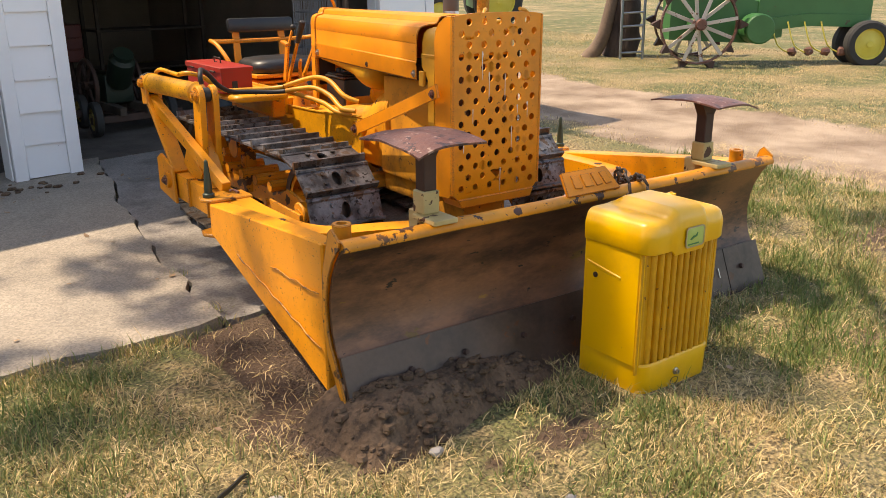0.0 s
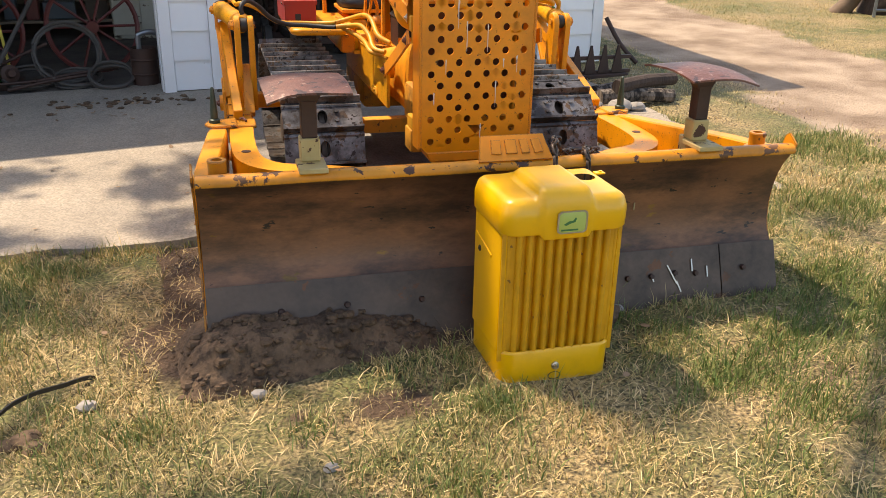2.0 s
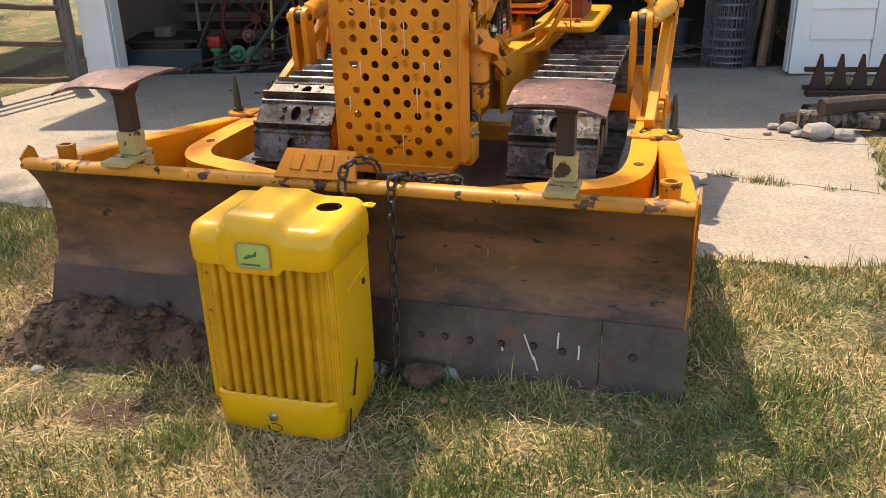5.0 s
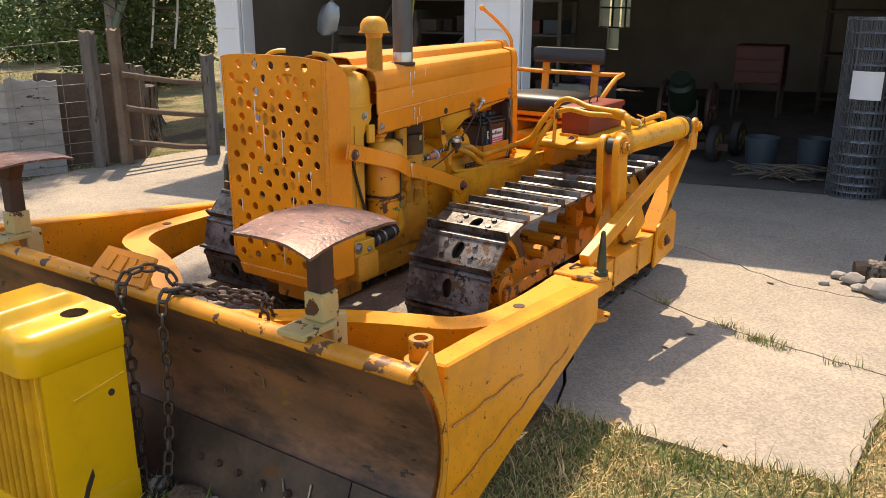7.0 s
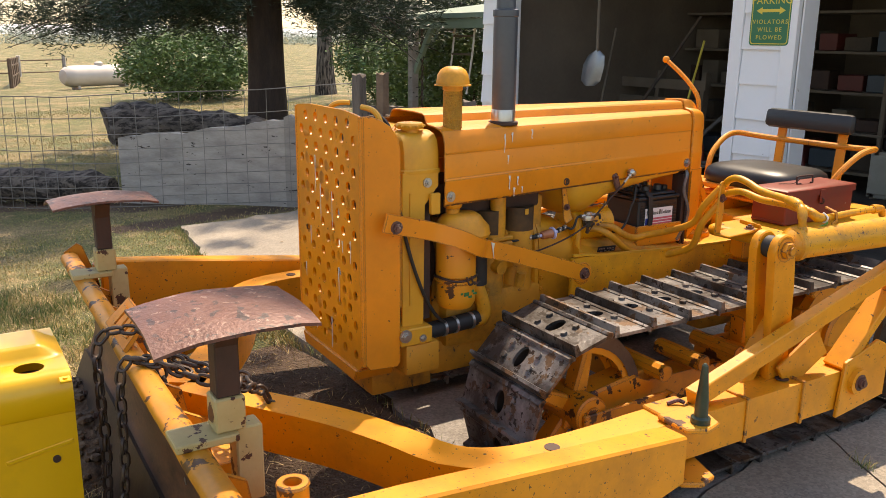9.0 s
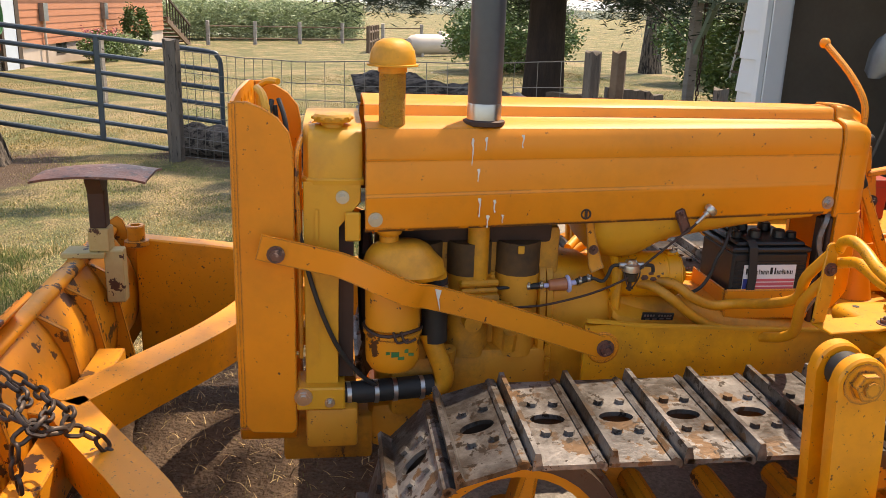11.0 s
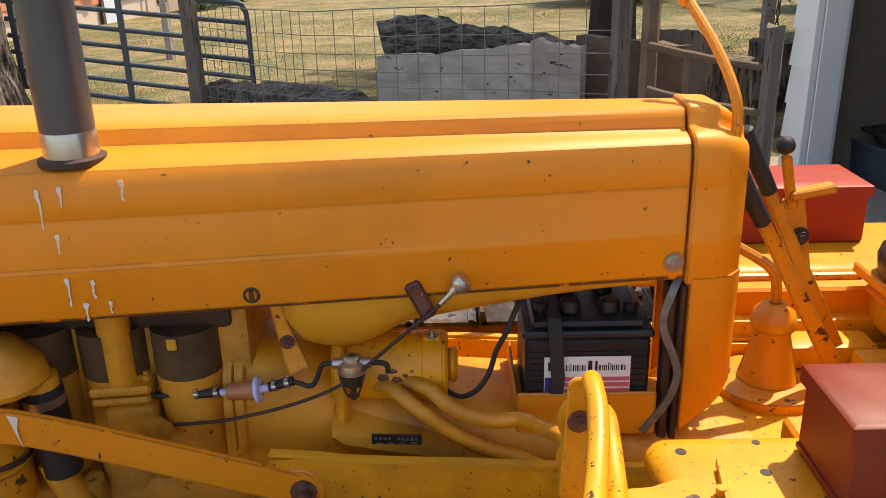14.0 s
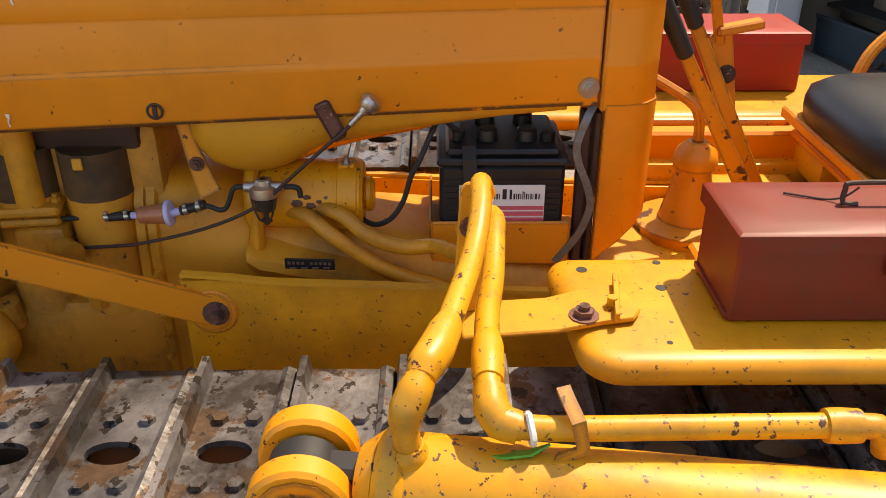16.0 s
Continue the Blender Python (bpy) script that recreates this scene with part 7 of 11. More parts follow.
for zz, o in ((0.575, -0.001), (0.528, 0.0), (0.522, 0.004), (0.525, 0.012)):
    nxt = [bm.verts.new((v.co.x * (1 - o / 0.21), v.co.y + o * (1 - v.co.y / CD), zz - (0.014 if o >= 0 and abs(v.co.x + 0.01) < 0.085 and v.co.y < 0.05 else 0))) for v in edge_loop]
    for a in range(len(low) - 1):
        bm.faces.new((low[a], low[a + 1], nxt[a + 1], nxt[a]))
    low = nxt
cap = part("cap", bm, LEMON, cowl, sharp=50)
bm = B()
cyl(bm, (HX, HY, TOPZ - 0.03), (HX, HY, TOPZ - 0.028), 0.06, n=20)
part("filler_well", bm, RUBBER, cowl)
for sx in (1,):
    bm = B()
    box(bm, (sx * 0.222, 0.272, 0.615), (0.035, 0.028, 0.006), None, 0.002)
    cyl(bm, (sx * 0.226, 0.272, 0.611), (sx * 0.226, 0.272, 0.622), 0.006, n=8)
    part("lug", bm, LEMON, cowl)
bm = B()
shell(bm, CW - 0.012, CD, 0.05, 0.004, [(0.0, 0.016), (0.004, 0.013), (0.06, 0.012), (0.128, 0.010), (0.135, 0.014)])
part("lower_band", bm, LEMON, cowl)
for sx in (-1, 1):
    bm = B()
    prism(bm, [(sx * (0.186), 0.032), (sx * 0.201, 0.045), (sx * 0.203, 0.06), (sx * 0.203, CD), (sx * 0.198, CD), (sx * 0.198, 0.06), (sx * 0.185, 0.045)], 'z', 0.133, 0.53)
    part("side_panel", bm, LEMON, cowl)
    bm = B()
    beam(bm, (sx * 0.203, 0.12, 0.42), (sx * 0.203, CD - 0.01, 0.445), 0.006, 0.012, bev=0.002)
    part("pressed_rib", bm, LEMON, cowl)
    bm = B()
    cyl(bm, (sx * 0.202, 0.235, 0.405), (sx * 0.206, 0.235, 0.405), 0.010, n=12)
    cyl(bm, (sx * 0.205, 0.235, 0.405), (sx * 0.209, 0.235, 0.405), 0.005, n=8)
    part("screw", bm, RUSTDARK, cowl)
bm = B()
prism(bm, [(-0.2, 0.034), (0.2, 0.034), (0.2, 0.04), (-0.2, 0.04)], 'z', 0.10, 0.53)
part("grille_backing", bm, GRILLE, cowl)
rib_n = 12
bm = B()
for s in range(1):
    pr = [(-0.0115, 0.026), (-0.0105, 0.008), (-0.006, 0.0), (0.0, -0.002), (0.006, 0.0), (0.0105, 0.008), (0.0115, 0.026)]
    rings(bm, [[(x, y + 0.010, 0.118) for x, y in pr], [(x, y + 0.010, 0.522) for x, y in pr]])
rib_me = to_mesh("rib", bm, GRILLE, 50)
ribs = []
for i in range(rib_n):
    ribs.append(share("rib", rib_me, cowl, Matrix.Translation((-0.179 + 0.358 * i / (rib_n - 1), 0.004 + 0.02 * (abs(i - 5.5) / 5.5) ** 6, 0))))
bm = B()
bp0 = [(0.047 * max(-1, min(1, 1.25 * math.cos(a))) , 0.033 * max(-1, min(1, 1.3 * math.sin(a)))) for a in [2 * math.pi * i / 28 for i in range(28)]]
rings(bm, [[(0.003 + x * k, -0.012 - y0, 0.562 + z * k) for x, z in bp0] for k, y0 in ((1.0, 0.0), (1.0, 0.003), (0.9, 0.0045))])
badge = part("badge", bm, BADGE, cowl, "green and yellow enamel badge with a plain emblem")
bm = B()
rings(bm, [[(0.003 + x * k, -0.012 - y0, 0.562 + z * k) for x, z in bp0] for k, y0 in ((1.0, 0.0), (1.05, 0.002), (1.05, 0.0052), (0.93, 0.0052), (0.93, 0.0))], False, True)
part("rim", bm, CHROME, badge)
bm = B()
prism(bm, [(-0.026, 0.556), (-0.008, 0.566), (0.004, 0.566), (0.012, 0.576), (0.016, 0.574), (0.012, 0.562), (-0.004, 0.558), (-0.018, 0.552)], 'y', -0.0172, -0.0160)
part("emblem", bm, BADGEG, badge)
bm = B()
span(bm, (-0.033, -0.0172, 0.536), (0.023, -0.0160, 0.541), 0)
part("lettering_bar", bm, BADGEG, badge)
bm = B()
lathe(bm, [(0.013, 0), (0.013, 0.006), (0.008, 0.008), (0.008, 0.016), (0.004, 0.016), (0.004, 0.008)], (-0.006, 0.012, 0.075), (0, -1, 0), 12)
part("drain_plug", bm, CHROME, cowl)
bm = B()
rings(bm, [[(-0.006 + r * 1.6 * math.cos(2 * math.pi * i / 20), y, 0.038 + r * math.sin(2 * math.pi * i / 20)) for i in range(20)] for r, y in ((0.014, 0.016), (0.014, 0.0105), (0.0125, 0.0105), (0.012, 0.0135))])
part("drain_hole", bm, RUBBER, cowl)
for pts in ([(0.10, 0.115), (0.125, 0.175), (0.150, 0.215), (0.153, 0.19), (0.132, 0.15), (0.118, 0.11)], [(0.05, 0.02), (0.075, 0.09), (0.085, 0.085), (0.063, 0.02)]):
    bm = B()
    prism(bm, pts, 'x', 0.2025, 0.2038)
    part("scrape", bm, RUSTDARK, cowl)
cowl.location, cowl.rotation_euler, cowl.scale = (-0.133, -1.055, -0.07), (0, 0, radians(-5.8)), (1, 1, 1.043)


# ---- red tool boxes on the fenders ----
def toolbox(x0, x1, y0, y1, z0, z1, front_hole, paint, tone):
    tb = thing("toolbox", tone + " red steel toolbox with a hinged lid on the fender", "toolbox", "toolboxes on the fenders")
    bm = B()
    span(bm, (x0, y0, z0), (x1, y1, z1 - 0.022), 0.004)
    part("body", bm, paint, tb)
    bm = B()
    o = 0.006
    rings(bm, [[(x0 - o, y0 - o, z1 - 0.028), (x1 + o, y0 - o, z1 - 0.028), (x1 + o, y1 + o, z1 - 0.028), (x0 - o, y1 + o, z1 - 0.028)],
               [(x0 - o, y0 - o, z1 - 0.004), (x1 + o, y0 - o, z1 - 0.004), (x1 + o, y1 + o, z1 - 0.004), (x0 - o, y1 + o, z1 - 0.004)],
               [(x0, y0, z1), (x1, y0, z1), (x1, y1, z1), (x0, y1, z1)],
               [(x0 + 0.03, y0 + 0.05, z1 + 0.002), (x1 - 0.03, y0 + 0.05, z1 + 0.002), (x1 - 0.03, y1 - 0.05, z1 + 0.002), (x0 + 0.03, y1 - 0.05, z1 + 0.002)]])
    lid = part("lid", bm, paint, tb)
    mx, my = (x0 + x1) / 2, (y0 + y1) / 2
    bm = B()
    tube(bm, [(mx + 0.004, my - 0.028, z1 + 0.004), (mx, my - 0.045, z1 + 0.004), (mx - 0.002, my - 0.045, z1 + 0.022), (mx - 0.002, my - 0.038, z1 + 0.030), (mx - 0.002, my + 0.038, z1 + 0.030), (mx - 0.002, my + 0.045, z1 + 0.022), (mx, my + 0.045, z1 + 0.004), (mx + 0.004, my + 0.028, z1 + 0.004)], 0.0035, 8, 3)
    part("handle", bm, RUSTDARK, lid, "bare bent wire handle")
    bm = B()
    span(bm, (x1 + 0.005, my - 0.014, z1 - 0.058), (x1 + 0.009, my + 0.014, z1 - 0.008), 0.001)
    part("hasp", bm, paint, lid)
    bm = B()
    tube(bm, [(x1 + 0.003, my, z1 - 0.062), (x1 + 0.014, my, z1 - 0.058), (x1 + 0.014, my, z1 - 0.045), (x1 + 0.003, my, z1 - 0.042)], 0.0028, 6, 3)
    part("staple", bm, RUSTDARK, tb)
    bm = B()
    for q in (-0.3, 0.3):
        cyl(bm, (x0 - 0.007, my + q * (y1 - y0) - 0.03, z1 - 0.027), (x0 - 0.007, my + q * (y1 - y0) + 0.03, z1 - 0.027), 0.005, n=8)
    part("hinge", bm, RUSTDARK, lid)
    bm = B()
    span(bm, (x0 + 0.004, y0 - 0.004, z0 + 0.003), (x1 - 0.004, y0 + 0.002, z0 + 0.012), 0.001)
    part("seam", bm, paint, tb)
    if not front_hole:
        bm = B()
        tube(bm, [(mx - 0.03, my - 0.11, z1 + 0.004), (mx - 0.02, my - 0.09, z1 + 0.0045), (mx - 0.01, my - 0.062, z1 + 0.004), (mx, my - 0.045, z1 + 0.012), (mx + 0.002, my - 0.03, z1 + 0.026)], 0.0014, 6, 3)
        part("handle_chain", bm, RUSTDARK, lid, "thin dark chain on the lid handle")
    if front_hole:
        bm = B()
        span(bm, (x0 + 0.055, y0 - 0.0025, z0 + 0.02), (x0 + 0.085, y0 + 0.002, z0 + 0.062), 0.001)
        part("latch_opening", bm, RUBBER, tb)
    tb.location, tb.rotation_euler = TO_YARD.translation, (0, 0, AXIS)
    return tb


toolbox(0.322, 0.468, 1.582, 1.97, 0.769, 0.898, False, FADEDRED, "faded scuffed")
toolbox(-0.645, -0.475, 1.51, 2.03, 0.769, 0.905, True, RED, "bright")


# ---- steel chain thrown over the blade ----
def link_mesh(name, length, width, r, mat):
    bm = B()
    h = length / 2 - width / 2
    pts = []
    for i in range(6):
        a = -math.pi / 2 + math.pi * i / 5
        pts.append((h + (width / 2 - r) * math.cos(a), (width / 2 - r) * math.sin(a), 0))
    for i in range(6):
        a = math.pi / 2 + math.pi * i / 5
        pts.append((-h + (width / 2 - r) * math.cos(a), (width / 2 - r) * math.sin(a), 0))
    loops = []
    for i, q in enumerate(pts):
        d = (Vector(pts[(i + 1) % len(pts)]) - Vector(pts[i - 1])).normalized()
        s = d.cross(Vector((0, 0, 1)))
        loops.append(ring(q, r, s, Vector((0, 0, 1)), 6))
    rings(bm, loops, False, True)
    return to_mesh(name, bm, mat, 60)


def run_chain(parent, me, pts, pitch, seed=0):
    p = smoothed(pts, 14)
    rnd = random.Random(seed)
    at, out = 0.0, []
    acc = 0.0
    for a, c in zip(p, p[1:]):
        L = (c - a).length
        while at <= acc + L:
            out.append((a + (c - a) * ((at - acc) / max(L, 1e-6)), (c - a).normalized()))
            at += pitch
        acc += L
    for i, (q, d) in enumerate(out):
        r, u, d = frame_of(d)
        m = Matrix((d, r, u)).transposed().to_4x4()
        m = Matrix.Translation(q) @ m @ Matrix.Rotation(radians(90 * (i % 2) + 40 + rnd.uniform(-14, 14)), 4, 'X')
        share("link", me, parent, m)


CHAINM = surface("brown_rusty_chain_steel", (0.045, 0.033, 0.028), (0.12, 0.085, 0.065), 20, 0.5, 0.6, 0.2, 90)
chain = thing("chain", "rusty steel chain draped over the blade edge", "chain")
link = link_mesh("link", 0.052, 0.034, 0.0052, CHAINM)
run_chain(chain, link, [(0.22, -0.54, 0.565), (0.19, -0.60, 0.59), (0.155, -0.645, 0.597), (0.150, -0.672, 0.585), (0.150, -0.685, 0.52), (0.148, -0.69, 0.30), (0.15, -0.715, 0.10), (0.145, -0.74, 0.0), (0.10, -0.75, -0.025), (0.09, -0.70, -0.01), (0.16, -0.705, -0.02), (0.19, -0.76, -0.02), (0.12, -0.79, -0.03)], 0.0385, 1)
run_chain(chain, link, [(0.13, -0.55, 0.46), (0.09, -0.575, 0.60), (0.06, -0.60, 0.640), (0.018, -0.66, 0.640), (0.008, -0.695, 0.60), (0.010, -0.70, 0.50), (0.02, -0.70, 0.30), (0.04, -0.72, 0.08), (0.055, -0.74, -0.01), (0.09, -0.77, -0.035)], 0.0385, 2)
run_chain(chain, link, [(0.155, -0.645, 0.60), (0.19, -0.60, 0.595), (0.23, -0.55, 0.565), (0.27, -0.50, 0.545), (0.29, -0.45, 0.525), (0.28, -0.40, 0.50), (0.25, -0.34, 0.47), (0.24, -0.30, 0.40), (0.25, -0.28, 0.30)], 0.0385, 3)
run_chain(chain, link, [(0.12, -0.56, 0.58), (0.17, -0.50, 0.555), (0.22, -0.47, 0.55), (0.28, -0.47, 0.55), (0.32, -0.44, 0.53), (0.30, -0.39, 0.51), (0.24, -0.38, 0.515), (0.18, -0.42, 0.52)], 0.0385, 4)
run_chain(chain, link, [(0.10, -0.54, 0.57), (0.14, -0.47, 0.54), (0.20, -0.43, 0.535), (0.26, -0.42, 0.53), (0.31, -0.43, 0.53), (0.34, -0.47, 0.50), (0.34, -0.47, 0.38)], 0.0385, 5)


# ---- pushed-up earth in front of the blade, stones ----
def mound_height(x, y):
    u = (x + 0.81) / 0.48
    ridge = max(0, 1 - abs(u) ** 3.0)
    top = (0.175 - 0.055 * (u + 0.6)) * ridge ** 0.5 + 0.02 * noise.noise((x * 4, y * 4, 1))
    front = -0.585 - 0.02 * (1 - u) * 0.5 + 0.045 * noise.noise((x * 3.5, 0, 4))
    back = -0.36
    v = (y - front) / 0.16
    s = 1 - max(0.0, min(1.0, -v + 0.0)) if v < 0 else 1
    s = max(0.0, min(1.0, 1 + v)) if v < 0 else 1
    s = math.sin(s * math.pi / 2)
    s *= max(0.0, min(1.0, (back + 0.1 - y) / 0.12))
    h = top * s * ridge ** 0.3 if ridge > 0 else 0
    if h > 0.006:
        h += (0.018 * noise.fractal((x * 11, y * 11, 3), 0.8, 2.1, 6) + 0.007 * noise.noise((x * 60, y * 60, 8))) * min(1, h / 0.05)
    return h


gxs, gys = np.arange(-1.48, -0.2, 0.009), np.arange(-0.9, -0.36, 0.009)
mv = [(x, y, G0(x, y) - 0.03 + mound_height(x, y) + 0.01) for y in gys for x in gxs]
k = len(gxs)
me = bpy.data.meshes.new("soil_mound")
me.from_pydata(mv, [], [(j * k + i, j * k + i + 1, (j + 1) * k + i + 1, (j + 1) * k + i) for j in range(len(gys) - 1) for i in range(k - 1)
                        if max(mound_height(gxs[i + a], gys[j + c]) for a in (0, 1) for c in (0, 1)) > 0.004])
me.materials.append(SOIL)
me.polygons.foreach_set("use_smooth", [True] * len(me.polygons))
heap = tagged(new("soil_mound", me), "dark brown ridge of pushed-up soil against the blade", "soil")
rnd = random.Random(5)
bm = B()
for i in range(420):
    x, y = rnd.uniform(-1.45, -0.3), rnd.uniform(-0.84, -0.48)
    if mound_height(x, y) < 0.008 and rnd.random() > 0.12:
        continue
    r = rnd.choice((0.004, 0.006, 0.008, 0.010, 0.014, 0.02))
    lump(bm, (x, y, G0(x, y) - 0.02 + mound_height(x, y) + r * 0.3), (r * 1.2, r, r * 0.8), i, 6, 4)
tagged(part("soil_clods", bm, SOIL), "loose crumbs of dark soil on the heap and lawn", "soil", kind="stuff")
for i, (x, y, r) in enumerate([(-0.94, -1.23, 0.018), (-1.57, -0.67, 0.024), (0.235, -0.735, 0.055), (0.08, -0.70, 0.03), (-1.06, -0.79, 0.02), (0.31, -0.70, 0.028), (-1.75, -1.35, 0.02)]):
    bm = B()
    zz = G0(x, y) + mound_height(x, y) * (1 if -1.4 < x < -.3 else 0)
    lump(bm, (x, y, zz + r * 0.25), (r * 1.2, r, r * 0.75), i + 50, 12, 9)
    tagged(part("stone", bm, SOIL if i == 2 else STONE), "small dusty fieldstone lying on the ground", "stone", "stones on the lawn")

# dark strap half buried in the lawn
bm = B()
strip(bm, [(-1.87, -0.77, -0.13), (-1.84, -0.73, -0.055), (-1.79, -0.67, -0.025), (-1.72, -0.61, -0.025), (-1.64, -0.55, -0.045), (-1.56, -0.49, -0.065), (-1.52, -0.46, -0.12)], 0.015, 0.005, (0.5, 0.3, 0.8), 6)
tagged(part("rubber_strap", bm, RUBBER), "dark rubber strap half buried in the lawn", "strap")
for i, (x, y, r) in enumerate(((-1.74, -0.79, 0.04), (-1.79, -0.80, 0.03), (-1.71, -0.84, 0.03))):
    bm = B()
    lump(bm, (x, y, G0(x, y) + r * 0.1), (r * 1.3, r, r * 0.6), i + 70, 12, 8)
    tagged(part("dirt_clod", bm, SOIL), "brown clod of turf and dirt on the lawn", "clod", "clods on the lawn")


# ---- garage: white clapboard piers, dark interior ----
FY = 3.55
garage = tagged(new("garage_wall"), "white clapboard garage front with peeling paint at the base", "wall", kind="structure")
PEEL = surface("peeling_white_paint", (0.80, 0.81, 0.82), (0.86, 0.86, 0.86), 3.0, 0.65, 0, 0.2, 40, ((0.40, 0.38, 0.36), 7, 0.70), 0.2, vary=0.03, chips2=((0.22, 0.20, 0.18), 24, 0.735))


def pier(x0, x1, depth, tl, tr, seed):
    z0 = G0((x0 + x1) / 2, FY)
    bm = B()
    span(bm, (x0 + 0.012, FY + 0.02, z0), (x1 - 0.012, FY + depth, 2.45), 0.002)
    part("pier_core", bm, WHITE, garage)
    for x, w in ((x0, tl), (x1, -tr)):
        if not w:
            continue
        bm = B()
        a, c = min(x, x + w), max(x, x + w)
        span(bm, (a, FY - 0.016, z0 + 0.012), (c, FY + 0.025, 2.45), 0.003)
        part("corner_trim", bm, PEEL, garage)
        bm = B()
        sx = -0.012 if w > 0 else 0.0
        span(bm, (x + sx, FY + 0.028, z0 + 0.012), (x + sx + 0.012, FY + depth - 0.03, 2.45), 0.003)
        part("jamb_board", bm, PEEL, garage)
    bx0, bx1 = x0 + tl + 0.003, x1 - tr - 0.003
    bm = B()
    e = 0.218
    pr = [(0.004, 0.0), (-0.017, 0.0), (0.001, e + 0.012), (0.008, e + 0.012)]
    rings(bm, [[(bx0, y, z) for y, z in pr], [(bx1, y, z) for y, z in pr]])
    me = to_mesh("clapboard", bm, PEEL)
    rnd = random.Random(seed)
    for i in range(11):
        share("clapboard", me, garage, Matrix.Translation((rnd.uniform(-0.001, 0.001), FY + 0.006 + rnd.uniform(-0.002, 0.001), z0 + 0.03 + e * i)) @ Matrix.Rotation(radians(rnd.uniform(-0.25, 0.25)), 4, 'Y'))


pier(-3.43, -3.165, 0.2, 0.0, 0.055, 1)
pier(-0.99, -0.54, 0.22, 0.085, 0.09, 2)
pier(2.16, 2.8, 0.18, 0.11, 0.10, 3)
bm = B()
span(bm, (-3.43, FY + 0.005, 2.45), (2.8, FY + 0.15, 2.81), 0.002)
part("lintel", bm, WHITE, garage)
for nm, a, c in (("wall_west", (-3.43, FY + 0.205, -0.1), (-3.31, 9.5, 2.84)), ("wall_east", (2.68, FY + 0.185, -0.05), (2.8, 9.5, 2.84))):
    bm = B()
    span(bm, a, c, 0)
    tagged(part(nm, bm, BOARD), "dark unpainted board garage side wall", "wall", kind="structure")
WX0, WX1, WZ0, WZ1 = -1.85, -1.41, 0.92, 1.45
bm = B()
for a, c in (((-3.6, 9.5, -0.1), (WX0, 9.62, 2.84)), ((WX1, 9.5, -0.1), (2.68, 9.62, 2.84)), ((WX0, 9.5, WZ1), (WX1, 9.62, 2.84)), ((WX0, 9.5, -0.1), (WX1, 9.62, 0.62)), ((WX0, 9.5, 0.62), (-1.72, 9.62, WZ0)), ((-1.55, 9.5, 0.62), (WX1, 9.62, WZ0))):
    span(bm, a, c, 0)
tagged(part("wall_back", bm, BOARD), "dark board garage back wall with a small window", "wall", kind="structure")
win = tagged(new("window_1"), "small six-pane window in the garage back wall", "window", kind="structure")
PANE = surface("dusty_window_pane", (0.07, 0.085, 0.07), (0.13, 0.15, 0.125), 6.0, 0.5, 0, 0.0, 60)
n, l, b = nodes_of(PANE)
b.inputs["Transmission Weight"].default_value = 0.85
for i in range(3):
    for j in range(2):
        bm = B()
        w, h = (WX1 - WX0) / 3, (WZ1 - WZ0) / 2
        span(bm, (WX0 + w * i + 0.012, 9.55, WZ0 + h * j + 0.012), (WX0 + w * (i + 1) - 0.012, 9.554, WZ0 + h * (j + 1) - 0.012), 0)
        part("pane", bm, PANE, win).visible_shadow = False
bm = B()
span(bm, (-1.71, 9.55, 0.63), (-1.56, 9.554, WZ0 - 0.012), 0)
part("pane", bm, PANE, win).visible_shadow = False
for x in (WX0 + 0.18, WX0 + 0.36):
    bm = B()
    span(bm, (x - 0.012, 9.54, WZ0), (x + 0.012, 9.56, WZ1), 0.002)
    part("glazing_bar", bm, DARKWOOD, win)
for z in (WZ0 + 0.265, WZ0):
    bm = B()
    span(bm, (WX0, 9.535, z - 0.012), (WX1, 9.565, z + 0.012), 0.002)
    part("glazing_bar", bm, DARKWOOD, win)
bm = B()
span(bm, (-3.6, 3.71, 2.74), (2.68, 9.5, 2.79), 0)
tagged(part("ceiling", bm, BOARD), "dark boarded garage ceiling", "ceiling", kind="structure")
roof = tagged(new("roof"), "garage roof with a deep eave over the doors", "roof", kind="structure")
bm = B()
prism(bm, [(3.4, 2.80), (3.4, 2.90), (6.5, 3.5), (9.9, 2.90), (9.9, 2.80), (6.5, 3.4)], 'x', -4.0, 2.9)
part("roof_deck", bm, DARKWOOD, roof)

# the sign on the middle pier
sign = thing("parking_sign", "green and yellow enamelled parking sign screwed to the white pier", "sign")
SX0, SX1, SZ0, SZ1, SY = -0.85, -0.585, 1.385, 1.80, FY - 0.012
bm = B()
pts = []
for cx, cz, a0 in ((SX0 + 0.02, SZ0 + 0.02, 180), (SX1 - 0.02, SZ0 + 0.02, 270), (SX1 - 0.02, SZ1 - 0.02, 0), (SX0 + 0.02, SZ1 - 0.02, 90)):
    for i in range(5):
        a = radians(a0 + 22.5 * i)
        pts.append((cx + 0.02 * math.cos(a), cz + 0.02 * math.sin(a)))
prism(bm, pts, 'y', SY - 0.006, SY - 0.003)
part("plate", bm, SIGNG, sign)
mx, mz = (SX0 + SX1) / 2, (SZ0 + SZ1) / 2
bm = B()
out = [(mx + (x - mx) * 0.95, mz + (z - mz) * 0.965) for x, z in pts]
inn = [(mx + (x - mx) * 0.915, mz + (z - mz) * 0.94) for x, z in pts]
rings(bm, [[(x, y, z) for x, z in q] for q, y in ((out, SY - 0.0060), (out, SY - 0.0068), (inn, SY - 0.0068), (inn, SY - 0.0060))], False, True)
part("border_line", bm, SIGNY, sign)
bm = B()
az = SZ0 + 0.205
